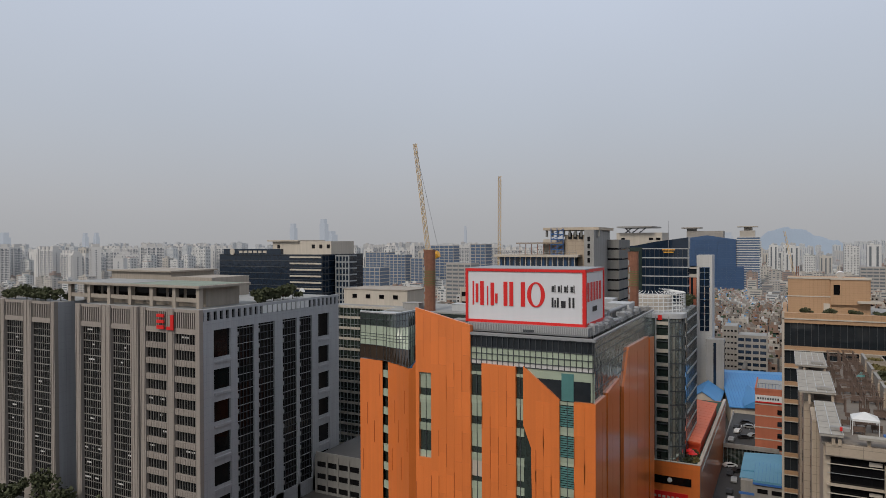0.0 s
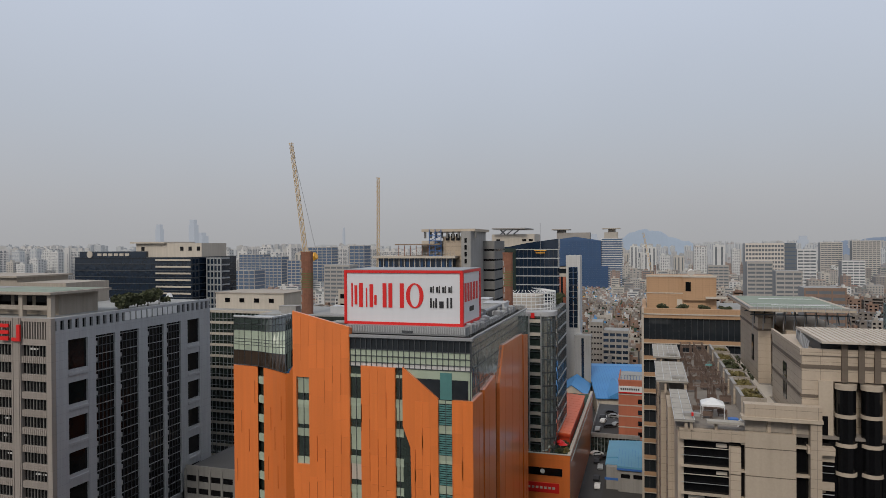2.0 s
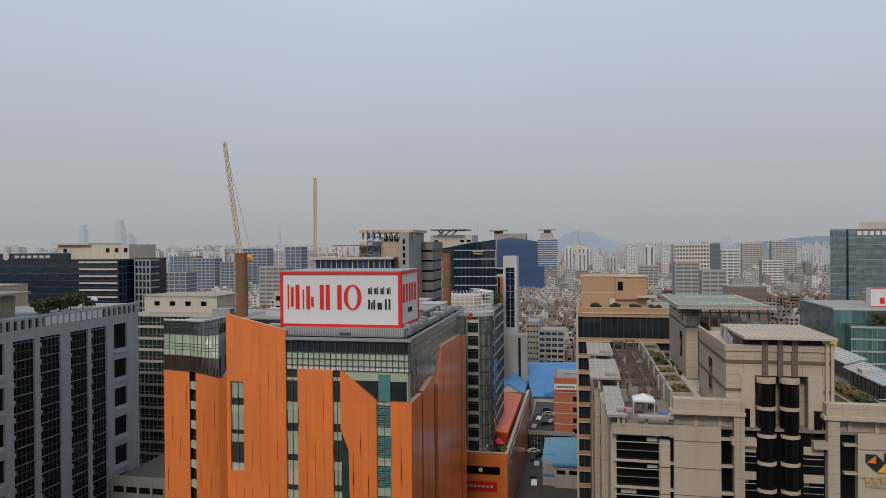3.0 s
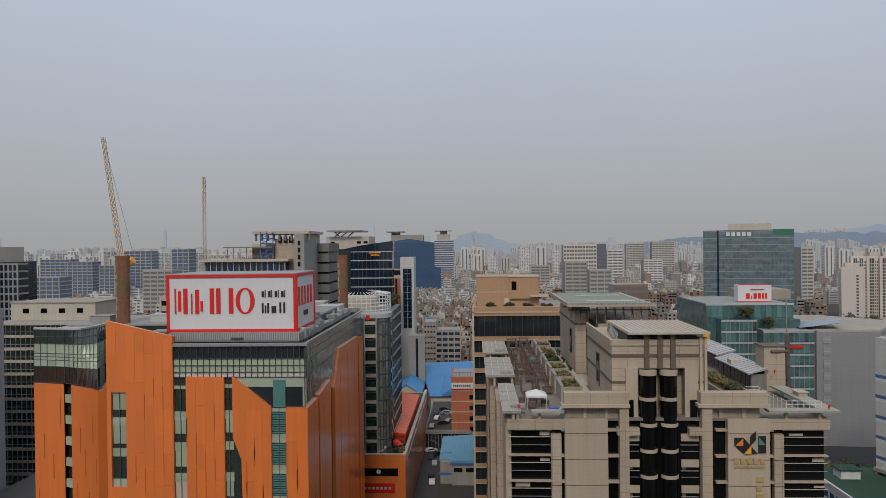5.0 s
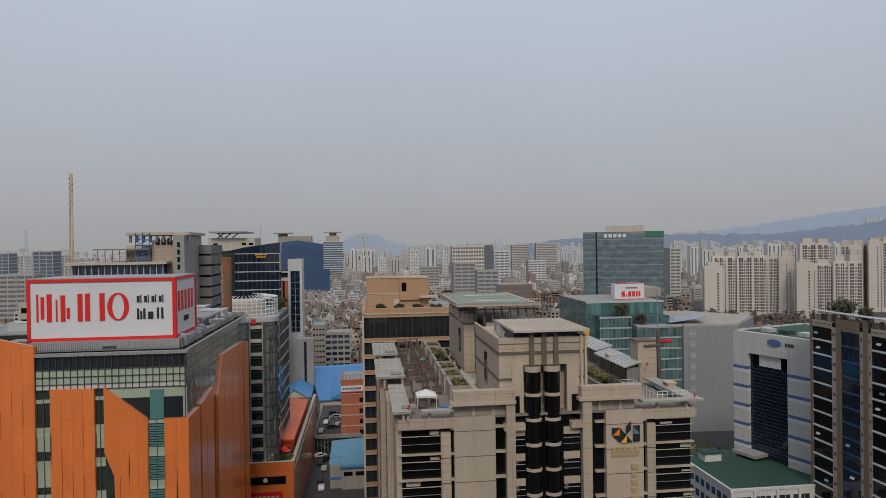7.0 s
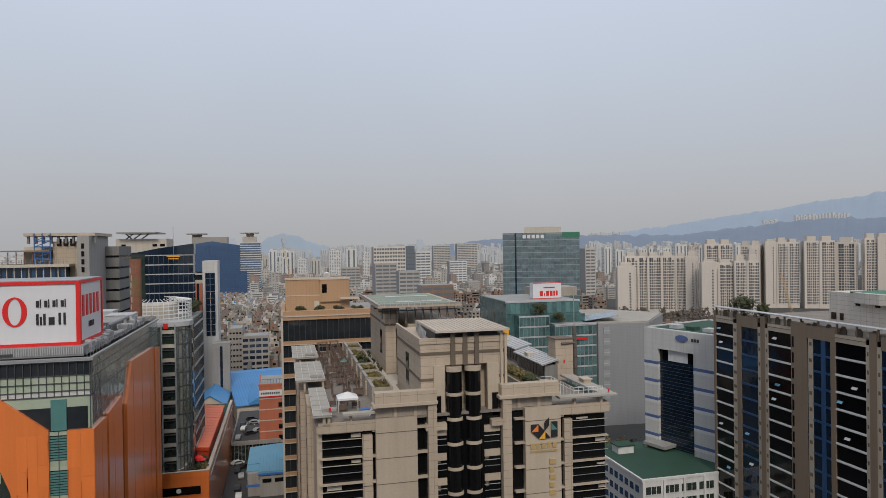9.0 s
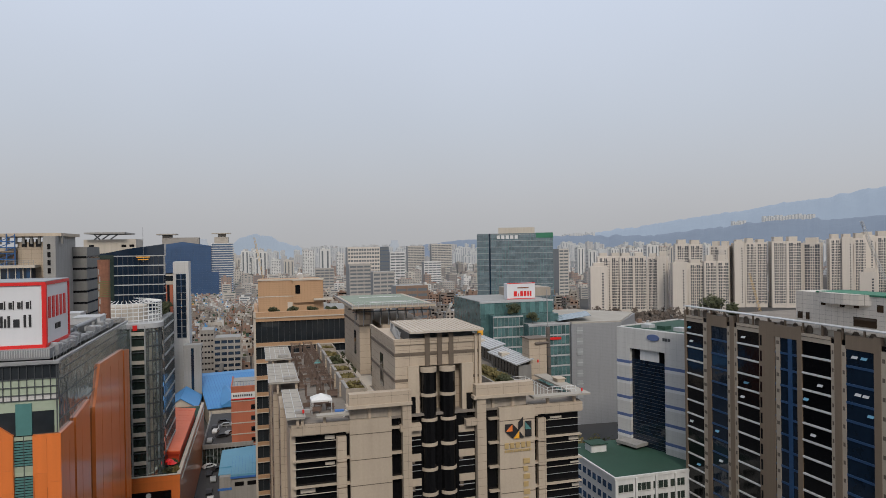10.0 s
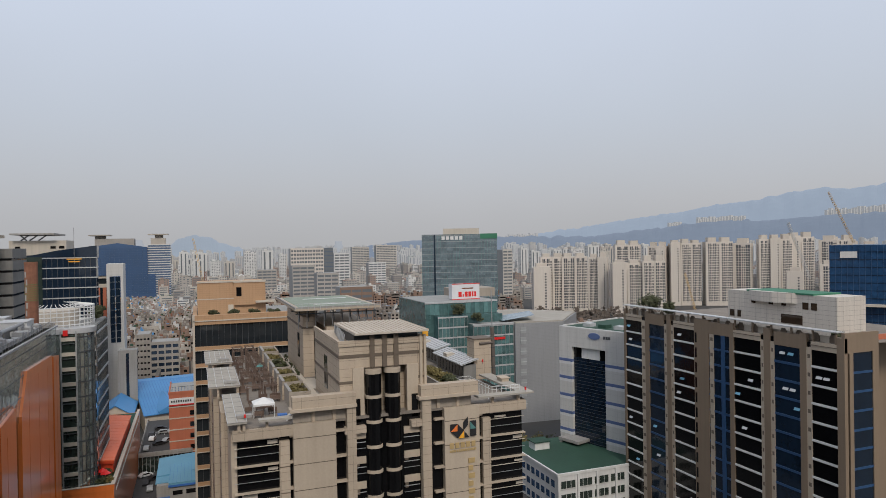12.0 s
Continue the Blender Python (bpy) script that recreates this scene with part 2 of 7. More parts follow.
class Shape:
    """Collects faces in world metres, and links them as one mesh."""

    def __init__(self):
        self.v, self.f = [], []

    def poly(self, pts):
        i = len(self.v)
        self.v += [tuple(p) for p in pts]
        self.f.append(tuple(range(i, i + len(pts))))
        return self

    def box(self, x0, y0, z0, x1, y1, z1):
        i = len(self.v)
        self.v += [(x0, y0, z0), (x1, y0, z0), (x1, y1, z0), (x0, y1, z0), (x0, y0, z1), (x1, y0, z1), (x1, y1, z1), (x0, y1, z1)]
        self.f += [tuple(i + k for k in q) for q in ((0, 3, 2, 1), (4, 5, 6, 7), (0, 1, 5, 4), (1, 2, 6, 5), (2, 3, 7, 6), (3, 0, 4, 7))]
        return self

    def prism(self, plan, z0, z1):
        """plan: points counter-clockwise from above."""
        i, n = len(self.v), len(plan)
        self.v += [(x, y, z0) for x, y in plan] + [(x, y, z1) for x, y in plan]
        self.f += [tuple(range(i + n, i + 2 * n)), tuple(reversed(range(i, i + n)))]
        self.f += [(i + k, i + (k + 1) % n, i + n + (k + 1) % n, i + n + k) for k in range(n)]
        return self

    def slab_y(self, outline, y0, y1):
        """outline in (x, z), counter-clockwise seen from the front (-y)."""
        i, n = len(self.v), len(outline)
        self.v += [(x, y0, z) for x, z in outline] + [(x, y1, z) for x, z in outline]
        self.f += [tuple(range(i, i + n)), tuple(reversed(range(i + n, i + 2 * n)))]
        self.f += [(i + (k + 1) % n, i + k, i + n + k, i + n + (k + 1) % n) for k in range(n)]
        return self

    def slab_x(self, outline, x0, x1):
        """outline in (y, z), counter-clockwise seen from +x; x1 is the outer side."""
        i, n = len(self.v), len(outline)
        self.v += [(x0, y, z) for y, z in outline] + [(x1, y, z) for y, z in outline]
        self.f += [tuple(reversed(range(i, i + n))), tuple(range(i + n, i + 2 * n))]
        self.f += [(i + k, i + (k + 1) % n, i + n + (k + 1) % n, i + n + k) for k in range(n)]
        return self

    def rod(self, a, b, r, n=8, r2=None):
        a, b = Vector(a), Vector(b)
        q = (b - a).to_track_quat("Z", "Y")
        i, r2 = len(self.v), r if r2 is None else r2
        for p, rr in ((a, r), (b, r2)):
            self.v += [tuple(p + q @ Vector((rr * math.cos(2 * math.pi * k / n), rr * math.sin(2 * math.pi * k / n), 0))) for k in range(n)]
        self.f += [(i + k, i + (k + 1) % n, i + n + (k + 1) % n, i + n + k) for k in range(n)]
        self.f += [tuple(reversed(range(i, i + n))), tuple(range(i + n, i + 2 * n))]
        return self

    def mesh(self, name, material, origin=(0, 0, 0)):
        o = Vector(origin)
        me = bpy.data.meshes.new(name)
        me.from_pydata([tuple(Vector(p) - o) for p in self.v], [], self.f)
        me.materials.append(material)
        me.update()
        return me


def thing(name, x, y, z, label, category, group="", kind="", turn=0.0):
    """An Empty at the base of a thing; its parts are built in world metres, before any turn."""
    ob = tagged(new(name), label, category, group, kind)
    ob.location = (x, y, z)
    ob.rotation_euler = (0, 0, radians(turn))
    ORG[ob.name] = Vector((x, y, z))
    return ob


def part(name, shape, material, parent, label=""):
    o = ORG[parent.name]
    ob = new(name, shape.mesh(name, M[material], o))
    ob.parent = parent
    ORG[ob.name] = o
    return tagged(ob, label)


def pieces(name, shape, material, parent, places, label=""):
    """Alike pieces on one shared mesh: the shape is built at the first place, and repeated at offsets in metres."""
    o = ORG[parent.name]
    me = shape.mesh(name, M[material], o)
    for d in places:
        ob = new(name, me)
        ob.parent = parent
        ob.location = d
        if label:
            tagged(ob, label)


def steps(a, b, n):
    return [a + (b - a) * k / n for k in range(n + 1)]


def single(name, shape, material, label, category, group="", kind=""):
    """A thing of one mesh."""
    ob = new(name, shape.mesh(name, M[material]))
    ORG[ob.name] = Vector((0, 0, 0))
    return tagged(ob, label, category, group, kind)


def crown(seed, x, y, z, r, h, n, leaf=0.5):
    """Small leaf clumps spread through an uneven crown."""
    rg, s = random.Random(seed), Shape()
    lobes = [(x + rg.uniform(-0.6, 0.6) * r, y + rg.uniform(-0.6, 0.6) * r, z + rg.uniform(0.2, 0.9) * h, rg.uniform(0.35, 0.6)) for _ in range(7)]
    for _ in range(n):
        lx, ly, lz, k = rg.choice(lobes)
        d = Vector((rg.gauss(0, 1), rg.gauss(0, 1), rg.gauss(0, 0.8))).normalized() * rg.uniform(0.5, 1.0)
        c = Vector((lx + d.x * r * k, ly + d.y * r * k, max(z, lz + d.z * h * k * 0.6)))
        u = Vector((rg.gauss(0, 1), rg.gauss(0, 1), rg.gauss(0, 1))).normalized()
        w = u.orthogonal().normalized()
        a = leaf * rg.uniform(0.5, 1.2)
        s.poly([c - u * a - w * a * 0.5, c + u * a - w * a * 0.5, c + u * a * 0.6 + w * a * 0.6, c - u * a * 0.6 + w * a * 0.6])
    return s


def tree(seed, x, y, z, r, h, label, trunk=0.35, n=260, leaf=0.5, material="leaf", name="tree", group=""):
    t = thing(name, x, y, z, label, name, group)
    s = Shape().rod((x, y, z), (x, y, z + h * 0.75), trunk * 0.4, 6, trunk * 0.15)
    rg = random.Random(seed)
    for k in range(4):
        a = rg.uniform(0, 6.28)
        s.rod((x, y, z + h * (0.25 + 0.1 * k)), (x + math.cos(a) * r * 0.7, y + math.sin(a) * r * 0.7, z + h * (0.5 + 0.1 * k)), trunk * 0.2, 5, trunk * 0.06)
    part("trunk", s, "bark", t)
    part("crown", crown(seed, x, y, z + h * 0.15, r, h * 0.85, n, leaf), material, t)
    return t

# ---- the ground ----
g = Shape()
for i in range(12):
    for j in range(12):
        x0, y0 = -5000 + i * 833.4, -1000 + j * 500
        g.poly([(x0, y0, 0), (x0 + 833.4, y0, 0), (x0 + 833.4, y0 + 500, 0), (x0, y0 + 500, 0)])
single("ground", g, "pavement", "grey paved city ground reaching to the hills", "ground", kind="structure")
single("road", Shape().box(-19, 60, 0.0, -12.5, 242, 0.02).box(-400, 70, 0.0, 400, 92, 0.02).box(60, 92, 0.0, 84, 420, 0.02), "asphalt", "dark asphalt street between the buildings", "road", kind="structure")


# unseen block with the roof under the camera, added for darker glass reflections
v = thing("viewpoint_building", 0, -25, 0, "grey office block under the viewpoint with a flat roof", "building")
part("wall", Shape().box(-60, -60, 0, 60, 1.0, 73.0), "concrete_dark", v)
part("roof", Shape().box(-59.5, -59.5, 73.0, 59.5, 0.6, 73.2), "roof_grey", v)
for z in steps(4, 68, 16):
    part("window_band", Shape().box(-58, 0.9, z, 58, 1.1, z + 2.2), "glass_black", v)


# ---- the orange shopping tower ----
def orange_tower():
    b = thing("shopping_tower", -45, 109, 0, "orange-clad shopping tower with green glass top and billboard roof", "building")
    core = Shape().box(-62, 109.6, 0, -28.6, 164, 58.6)
    part("wall", core, "glass_green", b, "dark green glass core wall")
    # the set-back wing: a leaning curved glass corner over orange panels
    top = [(-88.8, 129.7), (-85.9, 129.4), (-82.0, 128.8), (-79.9, 128.4), (-78.5, 128.9), (-78.0, 130.8), (-77.8, 133.2), (-77.9, 135.1), (-77.9, 137.2)]
    low = [(-89, 129.7), (-86, 129.4), (-81.9, 128.7), (-79.4, 127.5), (-76.9, 126.2), (-74.4, 124.7), (-72.0, 123.1), (-73.7, 127.6), (-75.6, 132.7)]

    def on(i, u, lift=0.0):
        j, r = min(int(i), 7), i - min(int(i), 7)
        (xa, ya), (xb, yb) = [((1 - r) * p[j][0] + r * p[j + 1][0], (1 - r) * p[j][1] + r * p[j + 1][1]) for p in (low, top)]
        side = 0.2 if i < 4 else 1.0
        return (xa + (xb - xa) * u + lift * side, ya + (yb - ya) * u - lift, 48.2 + 10.8 * u)

    def pane(i, j, u0, u1, lift=0.0):
        return Shape().poly([on(i, u0, lift), on(j, u0, lift), on(j, u1, lift), on(i, u1, lift)])

    wing = random.Random(12)
    for i in range(8):
        for h in (0.0, 0.5):
            part("pane", pane(i + h, i + h + 0.5, 0.0, 0.31), "pale_green" if i >= 5 and wing.random() < 0.35 else "glass_brown", b, "")
            for u0, u1 in ((0.31, 0.43), (0.43, 0.49), (0.49, 0.55), (0.55, 0.73)):
                part("spandrel", pane(i + h, i + h + 0.5, u0, u1), "pale_green", b)
            for u0, u1 in ((0.73, 0.86), (0.86, 1.0)):
                part("pane", pane(i + h, i + h + 0.5, u0, u1), "glass_green", b)
            part("mullion", Shape().rod(on(i + h, 0, 0.05), on(i + h, 1, 0.05), 0.06, 4), "frame_dark", b)
        for u in (0.01, 0.31, 0.43, 0.49, 0.55, 0.73, 0.86, 0.98):
            part("transom", Shape().rod(on(i, u, 0.05), on(i + 1, u, 0.05), 0.06, 4), "frame_dark", b)
    part("wing_core", Shape().prism([(-88.7, 131), (-81.8, 129.8), (-76.6, 127.4), (-73.2, 125.4), (-76.2, 134), (-73.4, 160), (-88.7, 160)], 0, 48.0).prism([(-88.5, 132), (-81.6, 130.5), (-79.8, 139), (-62, 139), (-62, 160), (-88.5, 160)], 48.0, 58.4), "glass_green", b)
    part("wing_rim", Shape().prism([(x, y - 0.15) for x, y in top] + [(x - 0.7, y + 0.9) for x, y in reversed(top)], 58.95, 59.25), "metal_light", b)
    for p, q in ((low[0], low[1]), (low[1], (-82.2, 128.75)), ((-80.2, 127.9), low[3]), (low[3], low[4]), (low[4], low[5]), (low[5], low[6]), (low[6], (-71.3, 123.6))):
        part("panel", Shape().prism([p, q, (q[0] - 0.2, q[1] + 0.6), (p[0] - 0.2, p[1] + 0.6)], 0, 48.1), "orange", b)
    part("panel", Shape().poly([(-71.3, 123.6, 0), (-70.2, 124.4, 0), (-70.2, 124.4, 50.6), (-71.3, 123.6, 48.6)]).poly([(-70.4, 125, 0), (-71.5, 124.2, 0), (-71.5, 124.2, 48.6), (-70.4, 125, 50.6)]), "orange", b)
    for z in steps(8, 46, 9):
        part("spandrel", Shape().prism([(-82.1, 128.95), (-80.3, 128.15), (-80.3, 128.7), (-82.1, 129.5)], z - 1.6, z), "pale_green", b)
    for i in (0, 1, 3, 4, 5):
        for k in range(2):
            (xa, ya), (xb, yb) = low[i], low[i + 1]
            u, z = 0.3 + 0.42 * k, 22 + (i * 7 + k * 11) % 19
            x, y = xa + (xb - xa) * u, ya + (yb - ya) * u
            part("rib", Shape().box(x - 0.06, y - 0.12, z, x + 0.06, y, z + 5), "orange_dark", b)
    # orange cladding slabs on the front
    slabs = [
        [(-58.9, 0), (-50.8, 0), (-50.8, 60.2), (-62.2, 62.9), (-62.2, 50.8), (-58.9, 50.8)],
        [(-62.2, 0), (-61.5, 0), (-61.5, 50.8), (-62.2, 50.8)],
        [(-61.5, 0), (-58.9, 0), (-58.9, 34.8), (-61.5, 34.8)],
        [(-48.6, 0), (-42.1, 0), (-42.1, 53.3), (-48.6, 53.4)],
        [(-38.6, 0), (-34.2, 0), (-34.2, 48.3), (-40.7, 53.5), (-40.7, 43.2), (-39.3, 39.5)],
        [(-31.7, 0), (-28.0, 0), (-28.0, 48.2), (-31.7, 48.2)],
    ]
    for o in slabs:
        part("cladding", Shape().slab_y(o, 109.0, 109.6), "orange", b)
    part("parapet_back", Shape().slab_y([(-62.2, 58), (-50.8, 58), (-50.8, 60.0), (-62.2, 62.7)], 109.6, 110.2), "orange_dark", b)
    # panels, each a sheet slightly proud, in staggered tall strips
    rg = random.Random(5)
    for xa, xb, top, low in ((-62.1, -50.9, 60.0, 26), (-48.5, -42.2, 53.2, 26), (-38.4, -34.3, 47.9, 26), (-31.6, -28.1, 48.0, 26)):
        n = max(2, round((xb - xa) / 1.55))
        w = (xb - xa) / n
        for k in range(n):
            z = top if xa > -60 else top + (2.2 - 2.6 * k / n)
            z -= 0.2
            while z > low:
                h = rg.choice((3.2, 4.4, 5.2, 6.6))
                x0 = xa + k * w
                if not (-61.6 < x0 + w / 2 < -58.8 and z > 34.8 and z - h < 51) and not (xa == -62.1 and x0 < -58.8 and z > 34.8 and z - h < 51):
                    part("panel", Shape().box(x0 + 0.012, 108.965 - rg.uniform(0, 0.012), z - h + 0.03, x0 + w - 0.012, 109.0, z), "orange", b)
                z -= h
            for _ in range(2):
                zz = rg.uniform(low, top - 8)
                if not (xa == -62.1 and xa + k * w < -58.5 and zz > 28):
                    part("rib", Shape().box(xa + k * w - 0.05, 108.86, zz, xa + k * w + 0.05, 109.0, zz + rg.uniform(3, 6)), "orange_dark", b)
    # glass strips between the slabs: spandrel, window, window, by floors
    for xa, xb, top in ((-61.5, -58.9, 50.8), (-50.8, -48.6, 51.8), (-42.1, -40.7, 52.0), (-34.2, -31.7, 48.0)):
        z, k = top, 0
        while z > 24:
            if xa == -34.2:
                for zz in steps(z - 4.2, z - 0.6, 9)[:-1]:
                    part("louvre", Shape().box(xa, 109.42, zz, xb, 109.56, zz + 0.24), "teal_panel", b)
            part("spandrel", Shape().box(xa, 109.45, z - 0.55, xb, 109.6, z), "pale_green", b)
            part("spandrel", Shape().box(xa, 109.45, z - 5.2, xb, 109.6, z - 4.35), "pale_green", b)
            if rg.random() < 0.6 and xa != -34.2:
                part("blind", Shape().box(xa + 0.1, 109.5, z - rg.uniform(2.6, 3.6), xb - 0.1, 109.58, z - 0.55), "pale_green" if rg.random() < 0.5 else "cream", b)
            part("mullion", Shape().box((xa + xb) / 2 - 0.05, 109.38, z - 5.2, (xa + xb) / 2 + 0.05, 109.6, z), "frame_dark", b)
            z -= 5.2
    # glass crown on the front
    part("spandrel", Shape().box(-50.8, 109.5, 54.1, -28.3, 109.62, 56.3), "pale_green", b, "pale green glass band")
    part("spandrel", Shape().box(-50.8, 109.48, 53.3, -28.3, 109.62, 54.0), "white_panel", b)
    part("spandrel", Shape().box(-40.8, 109.5, 51.6, -28.3, 109.62, 53.2), "pale_green", b)
    part("teal_pane", Shape().box(-33.9, 109.3, 48.2, -31.8, 109.6, 52.8), "teal_panel", b, "teal glass panel")
    part("spandrel", Shape().box(-28.9, 109.4, 48.3, -28.3, 109.6, 51.6), "pale_green", b)
    part("clear_band", Shape().box(-50.8, 109.52, 56.4, -28.3, 109.61, 58.3), "glass", b, "dark clear glass band under the cornice")
    part("clear_band", Shape().box(-40.8, 109.54, 48.3, -28.9, 109.61, 51.6), "glass", b, "dark clear glass band")
    for x in steps(-50.8, -28.3, 22):
        part("mullion", Shape().box(x - 0.05, 109.3, 53.2, x + 0.05, 109.6, 58.4), "frame_dark", b)
    for z in (53.25, 54.05, 55.2, 56.35, 58.3):
        part("transom", Shape().box(-50.8, 109.32, z - 0.05, -28.3, 109.6, z + 0.05), "frame_dark", b)
    part("cornice", Shape().box(-50.8, 109.0, 58.45, -28.0, 109.9, 58.9).box(-28.6, 109.9, 58.62, -28.1, 164.2, 58.95), "metal", b, "grey metal cornice")
    # the long side: glass above, dull red-orange cladding below
    part("side_glass", Shape().box(-28.62, 109.7, 46.0, -28.45, 163.9, 58.5), "mirror_glass", b, "reflective grey-green glass")
    side = [
        [(109.61, 0), (116.4, 0), (116.4, 48.2), (109.61, 48.2)],
        [(117.6, 0), (126.8, 0), (126.8, 49.3), (117.6, 48.4)],
        [(130.0, 0), (156.6, 0), (156.6, 53.5), (135.2, 54.0), (130.6, 47.0)],
        [(158.2, 0), (164, 0), (164, 52.5), (158.2, 53.0)],
    ]
    for o in side:
        part("cladding", Shape().slab_x(o, -28.6, -28.0), "orange", b)
    for y in steps(136, 152, 2) + [113.4, 121.2, 161]:
        part("rib", Shape().box(-28.0, y - 0.03, 0, -27.97, y + 0.03, 46 if y < 132 else 52), "orange_dark", b)
    for y in steps(109.4, 163.5, 20):
        part("mullion", Shape().box(-28.6, y - 0.03, 48.3, -28.435, y + 0.03, 58.5), "frame_dark", b)
    for z in (50.0, 53.4, 55.8, 57.2):
        part("transom", Shape().box(-28.6, 109.4, z - 0.04, -28.39, 164, z + 0.04), "frame_dark", b)
    for ya, yb in ((116.4, 117.6), (126.9, 128.2), (156.7, 158.1)):
        for z in steps(10, 47, 18):
            part("louvre", Shape().box(-28.6, ya, z, -28.3, yb, z + 0.7), "teal_panel", b)
    part("roof", Shape().box(-62, 109.9, 58.3, -28.7, 163.8, 58.6).box(-88.4, 140, 58.4, -62, 160, 58.6), "roof_grey", b)
    part("parapet", Shape().box(-62, 163.3, 58.6, -28.6, 163.8, 59.6), "concrete", b)
    return b


orange_tower()


def billboard():
    b = thing("billboard", -43, 115, 58.6, "white rooftop billboard box with a red frame and red bars", "sign")
    x0, x1, y0, y1, z0, z1 = -54.5, -31.3, 115, 128.4, 60.1, 70.2
    part("box", Shape().box(x0 + 0.1, y0 + 0.1, z0 + 0.1, x1 - 0.1, y1 - 0.1, z1 - 0.1), "white_sign", b, "white printed face")
    f = Shape()
    for a, c in ((z0, z0 + 0.5), (z1 - 0.5, z1)):
        f.box(x0, y0 - 0.1, a, x1, y0 + 0.1, c).box(x1 - 0.1, y0 + 0.1, a, x1 + 0.1, y1, c)
    for a, c in ((x0, x0 + 0.5), (x1 - 0.5, x1 + 0.1)):
        f.box(a, y0 - 0.1, z0 + 0.5, c, y0 + 0.1, z1 - 0.5)
    f.box(x1 - 0.1, y0 + 0.1, z0 + 0.5, x1 + 0.1, y0 + 0.6, z1 - 0.5).box(x1 - 0.1, y1 - 0.5, z0 + 0.5, x1 + 0.1, y1, z1 - 0.5)
    part("frame", f, "red", b, "red frame")
    part("lid", Shape().box(x0 - 0.05, y0, z1, x1 + 0.05, y1, z1 + 0.12), "metal", b)
    # red word and black words as plain shapes of their size: stems, thin strokes and one ring
    W = x1 - x0
    for u, w, lo, hi in ((0.062, 0.012, 0, 1), (0.09, 0.022, 0.1, 0.9), (0.13, 0.032, 0, 1), (0.19, 0.01, 0, 0.8), (0.222, 0.03, 0, 0.95), (0.262, 0.02, 0.1, 0.5), (0.335, 0.032, 0, 1), (0.385, 0.032, 0, 1), (0.482, 0.034, 0, 1)):
        x = x0 + u * W
        part("bar", Shape().box(x, y0 - 0.03, 63.3 + 4.5 * lo, x + w * W, y0 + 0.1, 63.3 + 4.5 * hi), "red", b, "red sign bar")
    ring, n, cx, cz = Shape(), 28, x0 + 0.607 * W, 65.55
    for r1, r2, y in ((1.7, 2.3, y0 - 0.03), (0.95, 2.05, y0 - 0.03), (0.95, 2.05, y0 + 0.1), (1.7, 2.3, y0 + 0.1)):
        ring.v += [(cx + r1 * math.cos(2 * math.pi * k / n), y, cz + r2 * math.sin(2 * math.pi * k / n)) for k in range(n)]
    ring.f += [(p * n + k, (p + 1) % 4 * n + k, (p + 1) % 4 * n + (k + 1) % n, p * n + (k + 1) % n) for p in range(4) for k in range(n)]
    part("ring", ring, "red", b, "red sign ring")
    for k in range(4):
        x = x0 + (0.735 + 0.05 * k) * W
        part("bar", Shape().box(x, y0 - 0.03, 66.2, x + 0.42, y0 + 0.1, 67.2).box(x + 0.55, y0 - 0.03, 66.1, x + 0.7, y0 + 0.1, 67.4), "black", b, "black sign bar")
    for u, w, h in ((0.735, 0.014, 1.75), (0.757, 0.012, 1.3), (0.777, 0.014, 1.75), (0.81, 0.035, 1.2), (0.87, 0.014, 1.85), (0.9, 0.014, 1.85)):
        x = x0 + u * W
        part("bar", Shape().box(x, y0 - 0.03, 63.4, x + w * W, y0 + 0.1, 63.4 + h), "black", b, "black sign bar")
    for k in range(5):
        y = y0 + 1.7 + k * 2.1
        part("bar", Shape().box(x1 - 0.1, y, 64.4, x1 + 0.0, y + 1.1, 67.8), "red", b, "red sign bar")
    for k in range(4):
        y = y0 + 5.2 + k * 0.8
        part("bar", Shape().box(x1 - 0.1, y, 62.4, x1 + 0.0, y + 0.5, 63.3), "black", b, "black sign bar")
    part("plinth", Shape().box(-53.6, 113.4, 58.6, -30.4, 130.5, 60.1), "metal", b, "ribbed metal plinth")
    for x in steps(-53.5, -30.5, 70):
        part("rib", Shape().box(x - 0.07, 113.28, 58.9, x + 0.07, 113.4, 60.05), "metal_light", b)
    part("hatch", Shape().box(-42.3, 113.2, 58.95, -40.2, 113.4, 59.35), "frame_dark", b)


billboard()


def rusty_column(x, y, z0, z1, r, netted):
    c = thing("steel_column", x, y, z0, "rusty round steel column standing above the roof", "column", "steel columns")
    part("shaft", Shape().rod((x, y, z0), (x, y, z1), r, 20), "rust", c)
    part("collar", Shape().rod((x, y, z1 - 0.5), (x, y, z1), r * 1.04, 20), "rust", c)
    for k in range(7):
        a = -2.35 + 0.12 * (k % 3)
        zz = z0 + (z1 - z0) * (0.08 + 0.115 * k)
        part("patch", Shape().box(x + r * math.cos(a) - 0.12, y + r * math.sin(a) - 0.12, zz, x + r * math.cos(a) + 0.14, y + r * math.sin(a) + 0.1, zz + 1.2), "white_panel" if not netted else "concrete", c)
    if netted:
        s = Shape()
        for k in range(9):
            z = z0 + (z1 - z0) * 0.42 + k * 0.42
            s.rod((x, y, z), (x, y, z + 0.16), r * 1.03, 18)
        part("netting", s, "net", c, "strips of olive safety netting")


rusty_column(-77.2, 142.4, 58.6, 73.4, 1.42, True)
rusty_column(-32.7, 163.0, 58.6, 72.8, 1.25, True)

